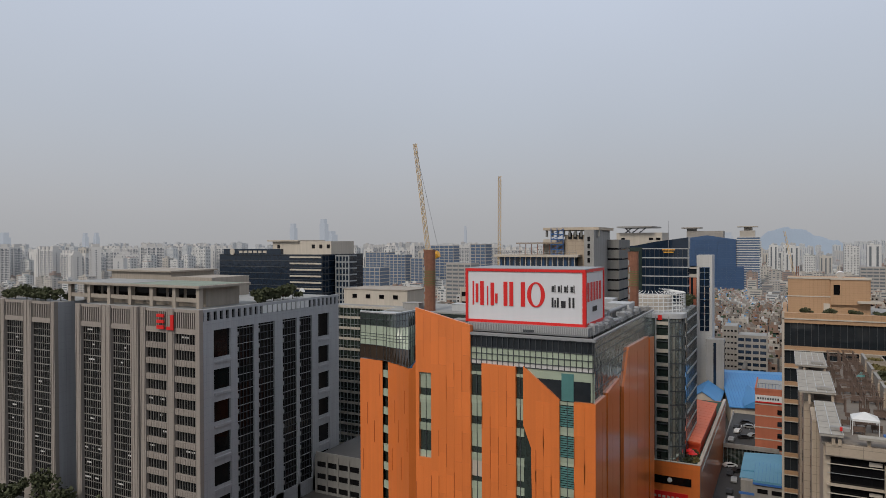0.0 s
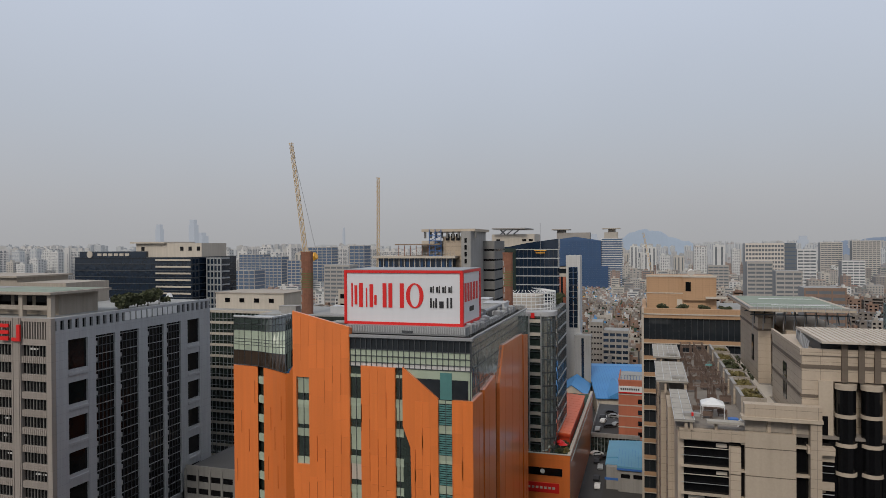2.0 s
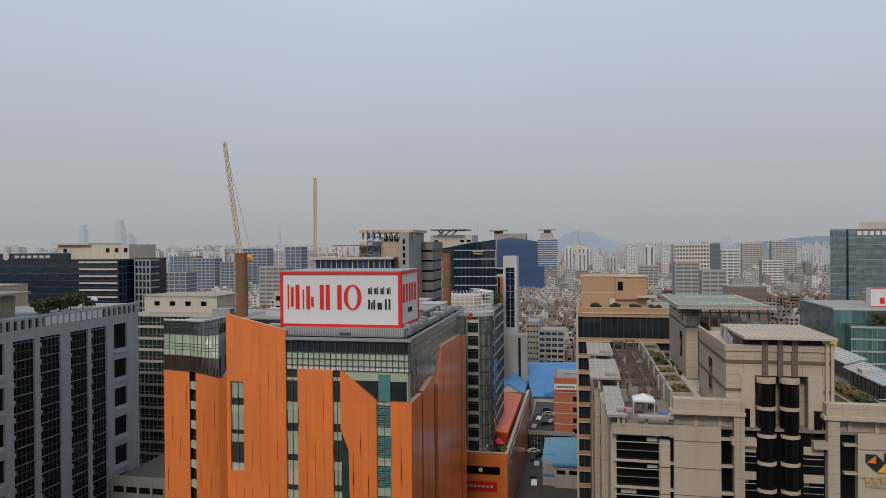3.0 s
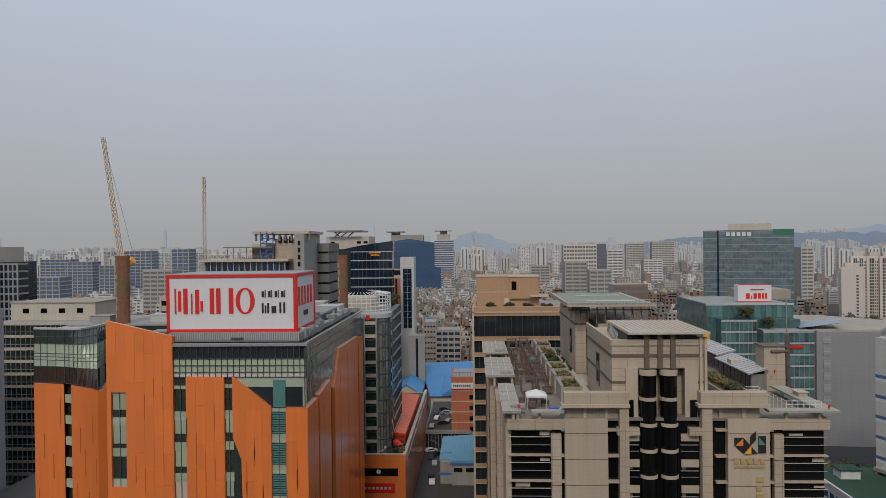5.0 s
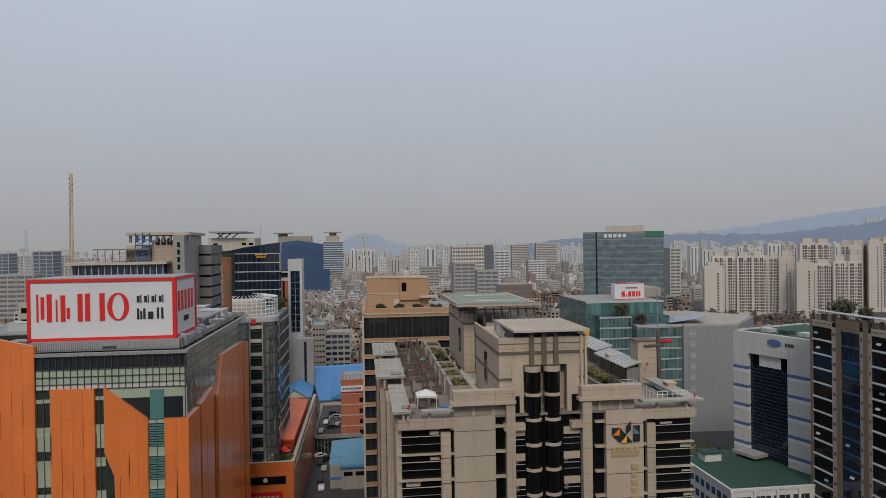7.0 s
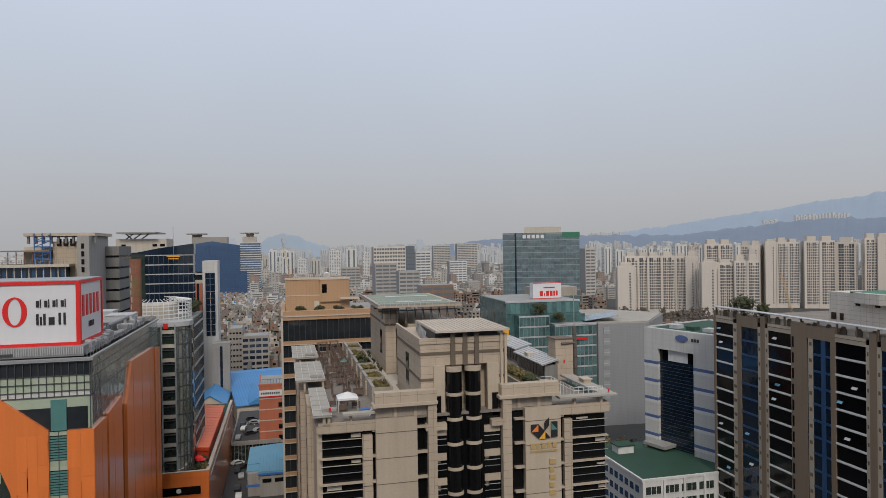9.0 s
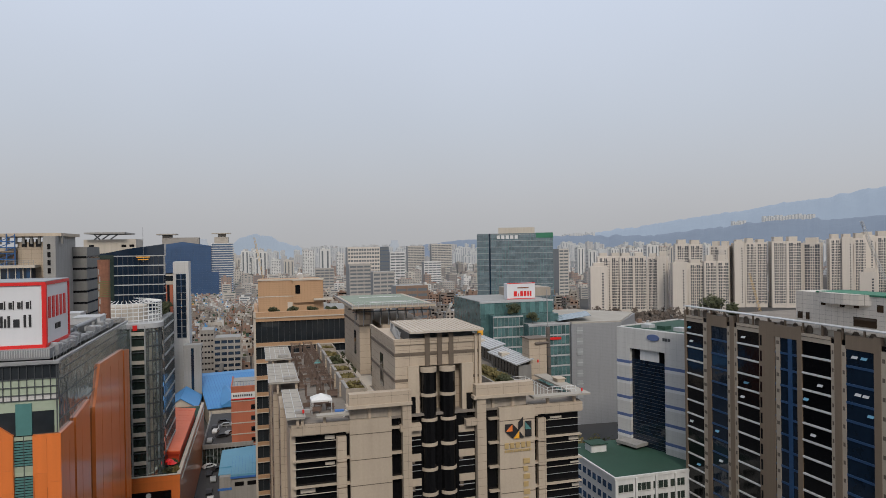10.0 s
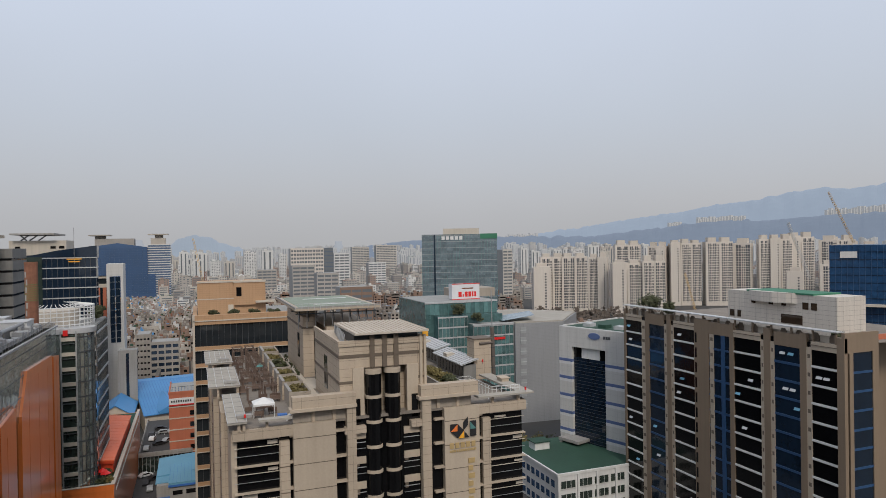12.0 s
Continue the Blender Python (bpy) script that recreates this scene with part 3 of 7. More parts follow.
# roof plant on the shopping tower
rg = random.Random(11)
for k in range(16):
    y = 117 + 2.7 * k + rg.uniform(-0.4, 0.4)
    x = -30.4 - rg.uniform(0, 0.5)
    h = rg.uniform(0.8, 1.8)
    u = thing("air_unit", x, y, 58.6, "grey rooftop air-conditioning unit with a fan ring", "air unit", "rooftop air units")
    part("case", Shape().box(x - 0.8, y - 0.9, 58.75, x + 0.8, y + 0.9, 58.6 + h), "metal", u)
    part("fan_ring", Shape().rod((x, y, 58.6 + h), (x, y, 58.85 + h), 0.55, 12), "metal_light", u)
    part("foot", Shape().box(x - 0.8, y - 0.9, 58.6, x + 0.8, y - 0.7, 58.76), "frame_dark", u)
    part("foot", Shape().box(x - 0.8, y + 0.7, 58.6, x + 0.8, y + 0.9, 58.76), "frame_dark", u)
for x, y, w, d, h in ((-36, 150, 5, 6, 2.6), (-42, 156, 6, 5, 3.0), (-35.5, 140, 3, 4, 2.2), (-52, 150, 8, 6, 2.5), (-84, 142, 4, 3, 1.6), (-87, 146, 3, 2, 1.2), (-58, 116, 3, 3, 1.4), (-72, 144, 5, 3, 1.6), (-68, 150, 6, 4, 2.4)):
    single("plant_box", Shape().box(x, y, 58.6, x + w, y + d, 58.6 + h).box(x - 0.1, y - 0.1, 58.6 + h, x + w + 0.1, y + d + 0.1, 58.75 + h), "concrete" if w < 5 else "metal_light", "pale rooftop plant box on the shopping tower", "plant box", "rooftop plant boxes")
for y0, x, z in ((128, -33, 60.2), (134, -31.8, 61.0)):
    single("duct", Shape().rod((x, y0, z), (x, y0 + 24, z), 0.35, 10).rod((x, y0, 58.6), (x, y0, z), 0.3, 10).rod((x, y0 + 12, 58.6), (x, y0 + 12, z), 0.2, 8).rod((x, y0 + 24, 58.6), (x, y0 + 24, z), 0.3, 10), "metal", "galvanised ventilation duct on the roof", "duct", "rooftop ducts")
rail = thing("roof_railing", -28.9, 110, 58.6, "grey steel roof railing", "railing")
for y in steps(110.5, 163, 30):
    part("post", Shape().box(-29.2, y - 0.04, 58.6, -29.12, y + 0.04, 60.0), "metal", rail)
for z in (59.3, 59.95):
    part("bar", Shape().box(-29.2, 110.5, z, -29.12, 163, z + 0.06), "metal", rail)


# ---- the grey and beige office block ----
def grey_block():
    b = thing("office_block", -165, 117, 0, "beige ribbed office block with a grey panelled side and roof garden", "building")
    FL = 4.08
    for x0, y0, x1 in ((-148.99, 118, -128.2), (-175.2, 118, -149.01), (-216, 118, -185.1)):
        part("wall", Shape().box(x0, y0, 0, x1, 174, 58.0), "glass_black", b, "dark recessed glazing")
    part("wing_side", Shape().box(-185.2, 118.2, 0, -184.9, 174, 58.6), "grey_panel", b, "blank grey panelled side of the wing")
    part("wing_side", Shape().box(-175.4, 118.2, 0, -175.1, 174, 58.6), "grey_panel", b)
    part("recess_strip", Shape().box(-149.6, 117.8, 0, -149.0, 119, 58.4), "grey_panel", b)
    piers = [(-216, -209.2), (-199.8, -195.9), (-186.8, -184.9), (-175.4, -173.2), (-164.6, -160.7), (-152.8, -149.9), (-149.0, -147.1), (-139.2, -136.6), (-129.0, -127.6)]
    for a, c in piers:
        part("pier", Shape().box(a, 117.0, 0, c, 118.2, 58.8), "beige", b)
        if c - a > 1.5:
            for x in steps(a + 0.4, c - 0.4, max(1, int((c - a) / 1.4))):
                part("pier_rib", Shape().box(x - 0.09, 116.86, 4, x + 0.09, 117.0, 58.8), "beige", b)
    bays = [(-209.2, -199.8, 9), (-195.9, -186.8, 9), (-173.2, -164.6, 9), (-160.7, -152.8, 9), (-147.1, -139.2, 8), (-136.6, -129.0, 8)]
    for i, (a, c, n) in enumerate(bays):
        part("screen", Shape().box(a, 117.7, 53.2, c, 118.0, 58.6), "concrete_dark", b)
        part("lintel", Shape().box(a, 117.3, 52.6, c, 118.0, 54.0), "beige", b)
        part("lintel", Shape().box(a, 117.3, 58.0, c, 118.0, 58.7), "beige", b)
        for x in steps(a, c, n + 2)[1:-1]:
            part("screen_rib", Shape().box(x - 0.14, 117.25, 54.0, x + 0.14, 117.75, 58.0), "beige", b)
        for k in range(13):
            z = 52.6 - FL * k
            if i >= 4:
                part("spandrel", Shape().box(a, 117.3, z - FL, c, 118.0, z - FL + 1.5), "beige", b)
                for x in steps(a, c, 13)[1:-1]:
                    part("rib", Shape().box(x - 0.09, 117.2, z - FL, x + 0.09, 117.3, z - FL + 1.5), "beige", b)
            else:
                part("transom", Shape().box(a, 117.84, z - FL, c, 118.0, z - FL + 0.28), "mullion_grey", b)
                part("transom", Shape().box(a, 117.88, z - FL * 0.5, c, 118.0, z - FL * 0.5 + 0.16), "mullion_grey", b)
        for x in steps(a, c, n)[1:-1]:
            part("mullion", Shape().box(x - 0.06, 117.88 if i < 4 else 117.74, 2, x + 0.06, 118.0, 52.6), "mullion_grey", b)
    rg = random.Random(3)
    for _ in range(34):
        a, c, n = rg.choice(bays)
        k, w = rg.randrange(11), rg.uniform(0.8, 2.6)
        x = rg.uniform(a, c - w)
        z = 51.9 - FL * k
        part("blind", Shape().box(x, 117.9, z - 0.4, x + w, 117.99, z), "white_panel", b, "half-drawn white blind")
    # the side towards the shopping tower
    X = -127.6
    holes = [(121.6, 127.3), (129.7, 135.9), (137.5, 144.0), (147.3, 153.5), (154.7, 160.5), (163.5, 168.9)]
    ys = [117.0] + [v for h in holes for v in h] + [174.0]
    for a, c in zip(ys[::2], ys[1::2]):
        part("pier", Shape().box(-128.3, a + (1.25 if a == 117 else 0), 0, X, c, 53.4), "grey_panel", b)
    part("side_wall", Shape().box(-128.3, 118.2, 53.4, X, 174, 55.9).box(-128.3, 118.2, 58.1, X, 174, 58.8), "grey_panel", b)
    part("side_wall", Shape().box(-128.3, 118.2, 0, X, 174, 4.2), "grey_panel", b)
    for y in steps(119, 173.2, 26):
        part("parapet_post", Shape().box(-128.25, y - 0.5, 55.9, X + 0.04, y + 0.5, 58.1), "grey_panel", b)
    for y in steps(140, 158, 9):
        part("parapet_panel", Shape().box(-128.2, y - 0.75, 56.0, X + 0.08, y + 0.75, 58.05), "white", b)
    for a, c in (holes[0], holes[5]):
        for k in range(6):
            z = 46.6 - 8.16 * k
            part("spandrel", Shape().box(-128.2, a, z - 3.2, X - 0.1, c, z - 0.2), "grey_panel", b)
            part("ledge", Shape().box(-128.2, a, z - 1.6, X + 0.15, c, z - 0.9), "grey_panel", b)
    for a, c in holes[1:5]:
        for k in range(24):
            z = 52.8 - 2.04 * k
            part("transom", Shape().box(-128.2, a, z - 0.07, X - 0.3, c, z + 0.07), "frame_dark" if k % 2 else "frame", b)
        for y in steps(a, c, 5)[1:-1]:
            part("mullion", Shape().box(-128.2, y - 0.05, 4, X - 0.35, y + 0.05, 53.2), "frame_dark", b)
        for k in range(12):
            z = 52.0 - 4.08 * k
            part("panel", Shape().box(-128.2, a - 0.02, z - 1.0, X - 0.2, a + 0.7, z), "frame", b)
    part("roof", Shape().box(-216, 118, 58.0, -185.2, 174, 58.4).box(-175.1, 118.2, 58.0, -128.3, 174, 58.4), "roof_grey", b)
    # two large red letters as plain red blocks
    part("letter_block", Shape().box(-142.2, 116.5, 53.6, -139.6, 116.85, 54.5).box(-142.2, 116.5, 55.1, -139.6, 116.85, 55.9).box(-142.2, 116.5, 56.6, -139.6, 116.85, 57.4), "red", b, "large red sign block")
    part("letter_block", Shape().box(-137.2, 116.5, 53.5, -136.2, 116.85, 57.3).box(-138.6, 116.5, 53.5, -137.2, 116.85, 54.3), "red", b, "large red sign block")
    # penthouse with an open gallery
    p = part("penthouse", Shape().box(-186, 127, 58.4, -136, 139, 63.7), "render", b, "cream penthouse behind an open gallery")
    part("roof_slab", Shape().box(-190, 121.5, 63.7, -132.5, 140, 64.3), "render", p)
    part("roof_deck", Shape().box(-160, 122.5, 64.3, -134, 139, 64.36), "roof_mint", p)
    part("roof_deck", Shape().box(-189, 122.5, 64.3, -161, 139, 64.36), "roof_grey", p)
    for x in steps(-186, -134, 6):
        part("column", Shape().box(x - 0.6, 122.4, 58.4, x + 0.6, 123.6, 63.6), "render", p)
    part("balustrade", Shape().box(-186, 122.6, 60.0, -134, 122.9, 61.1), "render", p)
    for x in steps(-184, -143, 6):
        part("window", Shape().box(x, 126.9, 60.6, x + 5.6, 127.05, 63), "glass_black", p)
    part("annex", Shape().box(-176, 150, 58.4, -158, 166, 64.6), "render", b)
    part("annex", Shape().box(-205, 150, 58.4, -176, 168, 66.0).box(-206, 149, 66.0, -175, 169, 66.5), "render", b)


grey_block()
for k, (x, y, r, h) in enumerate(((-132.5, 142.5, 2.6, 3.9), (-132.2, 145.5, 2.6, 4.4), (-132.4, 149, 2.4, 4.0), (-132, 152.6, 2.8, 4.4), (-132, 157, 2.8, 4.2), (-200, 121, 3.0, 4.2), (-206, 122, 3.2, 4.5), (-195, 121, 2.6, 3.8), (-191, 123, 2.2, 3.6), (-212, 122, 3.0, 4.0))):
    tree(k + 40, x, y, 58.4, r * 1.2, h * 0.95, "dark evergreen tree in the roof garden", 0.4, 800, 0.4, "leaf", "tree", "roof garden trees")
for k, (x, y, h) in enumerate(((-180.5, 111, 12), (-172, 112, 9), (-163, 111.5, 8), (-196, 111, 8))):
    tree(k + 20, x, y, 0, 4.2, h, "dark evergreen tree at the foot of the office block", 0.6, 700, 0.5, "leaf", "tree", "street trees")
for x, y in ((-132.6, 162),):
    single("dish_ball", Shape().rod((x, y, 58.4), (x, y, 60.4), 0.1).rod((x, y, 60.2), (x, y, 61.2), 1.0, 14, 0.6), "white", "white satellite dish on a post", "satellite dish")


# ---- the warm stone office with the roof terrace ----
def stone_office():
    b = thing("stone_office", 28, 101, 0, "warm stone office building with dark glass bands and roof terraces", "building")
    FL, Y = 3.9, 100.5
    part("wall", Shape().box(5.2, 101.4, 0, 51.6, 168, 48.2), "glass_black", b, "dark recessed glazing")
    part("roof", Shape().box(4.2, 101, 48.2, 52, 170, 48.6), "terrace", b, "worn brown roof terrace")
    # stone fields of the front: x from, x to, z top
    for a, c, top in ((13.2, 19.6, 48.6), (37.2, 43.3, 48.6)):
        part("stone_field", Shape().box(a, Y - 0.2, 0, c, 101.5, top), "stone_plain", b)
        for k in range(12):
            part("joint_strip", Shape().box(a, Y - 0.215, 46.4 - FL * k, c, Y - 0.19, 46.52 - FL * k), "stone_dark", b)
    for a, c in ((11.2, 12.7), (44.0, 45.4)):
        for k in range(13):
            part("column_block", Shape().box(a, Y, 46.4 - FL * (k + 1), c, 101.5, 47.0 - FL * k - 0.75), "stone", b)
    # white-edged floor bands in front of the glass
    for a, c in ((4.8, 11.2), (12.7, 13.2), (19.6, 21.4), (35.6, 37.2), (43.3, 44.0), (45.4, 51.9)):
        for k in range(13):
            z = 47.0 - FL * k
            part("floor_band", Shape().box(a, Y + 0.1, z - (0.16 if c - a > 3 else 0.3), c, 101.5, z), "stone_plain", b)
            if c - a > 3:
                part("rail", Shape().box(a, Y + 0.5, z - 1.3, c, Y + 0.6, z - 1.2), "cream", b)
                part("rail", Shape().box(a, Y + 0.5, z - 2.5, c, Y + 0.6, z - 2.44), "frame", b)
    part("head_band", Shape().box(4.6, Y - 0.1, 47.0, 13.19, 101.5, 48.5), "stone", b)
    part("head_band", Shape().box(43.31, Y - 0.1, 47.0, 52.0, 101.5, 48.5), "stone", b)
    rg = random.Random(8)
    for k in range(11):
        for a, c in ((4.9, 11), (45.5, 51.6)):
            w = rg.uniform(1.2, 2.4)
            x = rg.uniform(a, c - w) if rg.random() < 0.4 else c - w
            part("blind", Shape().box(x, 101.3, 45.9 - FL * k, x + w, 101.38, 46.5 - FL * k - rg.uniform(0, 0.3)), "cream", b)
    # big stone frames on both sides of the middle
    for s, x0, x1 in ((1, 13.1, 22.7), (-1, 33.2, 43.0)):
        part("upper_wall", Shape().box(x0, Y - 0.5, 50.9, x1, 101.6, 52.6), "stone", b)
        part("ledge", Shape().box(x0 - 0.4, Y - 0.7, 50.4, x1 + 0.1, 101.8, 50.9), "stone_plain", b)
        part("recess", Shape().box(x0 + 0.2, 101.2, 48.6, x1 - 0.8, 101.9, 50.4), "render", b)
        xi = (x1 - 1.4, x1) if s > 0 else (x0 + 0.2, x0 + 1.7)
        part("frame_leg", Shape().box(xi[0], Y - 0.4, 0, xi[1], 101.6, 50.4), "stone", b)
        for x in (x0 + 3.2, x1 - 3.2):
            part("stub", Shape().box(x - 0.25, 100.9, 48.6, x + 0.25, 101.25, 50.4), "stone", b)
    part("mid_wall", Shape().box(22.6, 101.6, 0, 24.4, 102.6, 56).box(31.4, 101.6, 0, 33.3, 102.6, 56), "stone_plain", b)
    for k in range(13):
        z = 46.2 - FL * k
        for a, c in ((22.7, 24.4), (30.6, 33.2)):
            part("window", Shape().box(a, 101.3, z - 3.88, c, 101.59, z), "glass_black", b)
            part("floor_line", Shape().box(a, 101.05, z - 1.1, c, 101.3, z), "stone_plain", b)
            part("transom", Shape().box(a, 101.2, z - 1.75, c, 101.3, z - 1.67), "metal_light", b)
            part("transom", Shape().box(a, 101.2, z - 2.7, c, 101.3, z - 2.64), "frame", b)
            part("blind", Shape().box(a + 0.15, 101.24, z - 1.0 - (k * 7 % 5) * 0.25, a + 0.7, 101.3, z - 0.2), "stone_dark" if k % 3 else "cream", b)
    for a, c in ((22.7, 23.7), (32.1, 33.1)):
        part("window", Shape().box(a, 101.4, 47.6, c, 101.62, 51.2), "glass_black", b)
    for xa, xb in ((21.0, 24.3), (31.6, 34.5)):
        part("step_block", Shape().box(xa, Y - 0.3, 46.2, xb, 101.8, 47.2), "stone", b)
    # two dark glass tubes with stone rings
    for x in (25.9, 29.0):
        t = part("lift_tube", Shape().rod((x, 101.8, 0), (x, 101.8, 55.0), 1.25, 24), "glass_black", b, "round dark glass lift shaft")
        part("cap", Shape().rod((x, 101.8, 55.0), (x, 101.8, 55.7), 1.33, 24), "stone_plain", t)
        for k in range(14):
            z = 51.2 - FL * k
            part("ring", Shape().rod((x, 101.8, z), (x, 101.8, z + 0.5), 1.36, 24), "stone_plain", t)
    # lift core
    c = part("core", Shape().box(24.3, 103.6, 48.6, 31.5, 124, 55.9), "stone", b, "stone-clad lift core")
    part("core_wing", Shape().box(20.6, 101.9, 48.6, 24.3, 124, 59.4), "stone", c)
    part("core_wing", Shape().box(31.5, 101.9, 48.6, 34.6, 124, 59.4), "stone", c)
    part("core_head", Shape().box(24.3, 101.9, 55.9, 31.5, 124, 59.4), "stone", c)
    part("parapet", Shape().box(20.4, 101.7, 59.4, 34.8, 102.1, 60.3).box(20.4, 102.1, 59.4, 20.8, 124, 60.3).box(34.4, 102.1, 59.4, 34.8, 124, 60.3), "stone", c)
    part("band", Shape().box(20.5, 101.8, 57.6, 34.7, 102.0, 58.1).box(20.45, 102, 57.6, 20.62, 124, 58.1), "stone_dark", c)
    part("band", Shape().box(20.5, 101.8, 53.6, 24.3, 102.0, 54.0).box(20.45, 102, 53.6, 20.62, 124, 54.0).box(31.5, 101.8, 53.6, 34.7, 102.0, 54.0), "stone_dark", c)
    for x in (25.4, 27.4, 29.3):
        part("fin", Shape().box(x, 101.5, 55.9, x + 0.75, 101.9, 61.0), "stone_dark", c)
    part("corner_pilaster", Shape().box(33.6, 101.5, 50.9, 34.0, 101.95, 60.6).box(34.3, 101.5, 50.9, 34.7, 101.95, 60.6), "stone_plain", c)
    part("window", Shape().box(20.5, 112, 51.0, 20.65, 114.5, 56.5), "glass", c)
    part("roof_slab", Shape().box(22.8, 100.6, 61.2, 34.9, 117, 61.5), "cream", c, "pale ribbed roof slab")
    for x in steps(22.9, 34.8, 16):
        part("roof_seam", Shape().box(x - 0.05, 100.6, 61.5, x + 0.05, 117, 61.58), "stone", c)
    part("plant", Shape().box(23.4, 104, 59.4, 34, 115, 61.1), "frame_dark", c)
    for k in range(9):
        part("pipe", Shape().rod((21.4 + 0.25 * k, 103 + 2 * k, 59.4), (21.8 + 0.2 * k, 103.4 + 2 * k, 61.2), 0.12, 6), "metal", c)
    # rear core with the helicopter deck
    h = part("rear_core", Shape().box(20.2, 136, 48.6, 22.4, 160, 60.8).box(24.5, 134, 48.6, 35, 162, 58.8).box(22.41, 146, 48.6, 24.49, 162, 60.8), "stone", b, "stone rear lift core")
    part("band", Shape().box(20.1, 135.9, 58.4, 22.5, 136.05, 58.8).box(20.05, 136, 58.4, 20.2, 160, 58.8), "stone_dark", h)
    part("deck", Shape().box(18, 131, 62.5, 35.2, 163, 62.9), "stone_plain", h, "raised helicopter deck")
    part("deck_paint", Shape().box(19.2, 132.2, 62.9, 34.2, 161.8, 62.96), "roof_mint", h, "faded green deck paint")
    part("deck_rim", Shape().box(18, 131, 62.9, 35.2, 131.3, 63.2).box(18, 131.3, 62.9, 18.3, 163, 63.2), "concrete", h)
    for y in (139, 154):
        part("deck_mark", Shape().box(23, y, 62.96, 33, y + 0.8, 63.0), "white", h)
    for x in steps(19, 34.4, 9):
        part("strut", Shape().rod((x, 132, 60.3), (x + 0.6, 136, 62.2), 0.1, 6), "frame_dark", h)
        part("strut", Shape().rod((x, 134, 58.8), (x, 133.5, 62.2), 0.09, 6), "metal", h)
    for x in steps(18.1, 35.1, 14):
        part("rail_post", Shape().rod((x, 130.95, 62.6), (x, 130.7, 63.9), 0.04, 5), "metal_light", h)
    part("rail_bar", Shape().rod((18.1, 130.7, 63.9), (35.1, 130.7, 63.9), 0.04, 5).rod((18.1, 130.8, 63.4), (35.1, 130.8, 63.4), 0.03, 5), "metal_light", h)
    part("truss", Shape().box(18.4, 133, 61.6, 35, 133.3, 61.8).box(18.4, 140, 61.6, 35, 140.3, 61.8), "frame_dark", h)
    part("opening", Shape().box(20.05, 141, 52, 20.22, 143, 57), "glass_black", h)
    part("low_block", Shape().box(26.5, 128, 48.6, 37, 134, 56.6), "stone", h)
    for k in range(6):
        part("dish", Shape().rod((31 + k, 130 + 0.4 * k, 56.6), (31.1 + k, 129.9, 58.6), 0.09, 6).rod((31.1 + k, 129.7, 58.4), (31.1 + k, 129.9, 58.7), 0.5, 10), "metal_light", h)
    # left flank: stone towers with sheet-metal canopies
    for y0, y1, x0 in ((113, 122, 3.4), (126, 142, 2.6), (151, 166, 2.4)):
        part("flank_tower", Shape().box(x0, y0, 0, 5.2, y1, 48.4), "stone", b)
        for k in range(11):
            part("slit_window", Shape().box(x0 - 0.05, (y0 + y1) / 2 - 0.5, 44 - FL * k, x0 + 0.1, (y0 + y1) / 2 + 0.5, 45.6 - FL * k), "glass_black", b)
    part("flank_band", Shape().box(4.4, 101.4, 0, 5.3, 113, 48.4), "stone_plain", b)
    for x0, y0, x1, y1, z in ((1.8, 123.5, 7.1, 143.5, 50.6), (1.6, 149.2, 7.1, 167.2, 50.6), (3.9, 99.8, 6.6, 120, 49.9)):
        q = part("canopy", Shape().box(x0, y0, z - 0.3, x1, y1, z), "roof_sheet", b, "weathered sheet-metal canopy")
        n = int((x1 - x0) / 1.1)
        for x in steps(x0, x1, n):
            part("seam", Shape().box(x - 0.04, y0, z, x + 0.04, y1, z + 0.08), "metal_light", q)
        for y in steps(y0, y1, 6):
            part("joint", Shape().box(x0, y - 0.05, z, x1, y + 0.05, z + 0.05), "concrete", q)
        for x in (x0 + 1.6, x1 - 0.4):
            for y in (y0 + 0.6, y1 - 0.6):
                part("post", Shape().box(x - 0.2, y - 0.2, 48.4, x + 0.2, y + 0.2, z - 0.3), "stone", q)
        part("hatch", Shape().box((x0 + x1) / 2, y0 + 2, z + 0.08, (x0 + x1) / 2 + 2.2, y0 + 3, z + 0.5), "concrete", q)
    part("canopy", Shape().box(43, 99.8, 49.7, 53.2, 101.6, 50.0).box(50.7, 101.6, 49.7, 53.2, 117.4, 50.0).box(8.25, 99.8, 49.6, 13.05, 101.2, 49.9), "roof_sheet", b, "flat stone roof edge")
    for x in (5.5, 9.5, 46, 50.8):
        part("roof_post", Shape().box(x - 0.2, 100.8, 48.5, x + 0.2, 101.3, 49.7), "stone", b)
    # stepped planter walls along the terrace
    for k, (y, n) in enumerate(((110.6, 6.6), (119.6, 5.6), (127.2, 5.6), (134.8, 7.4), (145, 8.4), (156.5, 8.0))):
        part("planter_wall", Shape().box(14.0, y, 48.6, 14.4, y + n, 51.4).box(14.4, y, 48.6, 17.6, y + 0.35, 51.2).box(14.4, y + n - 0.35, 48.6, 17.6, y + n, 51.2).box(17.3, y + 0.35, 48.6, 17.6, y + n - 0.35, 51.2), "render", b)
        part("coping", Shape().box(13.95, y - 0.05, 51.4, 14.45, y + n, 51.48), "concrete", b)
        part("planter_bed", Shape().box(14.4, y + 0.35, 48.6, 17.3, y + n - 0.35, 50.7), "leaf_dry", b)
        part("pilaster", Shape().box(13.7, y + n, 48.6, 14.3, y + n + 0.5, 51.0), "stone", b)
    part("path", Shape().box(18.0, 103, 48.6, 20.1, 160, 48.75).box(20.1, 124.2, 48.6, 24.4, 133.8, 48.75), "cream", b, "pale paved roof path")
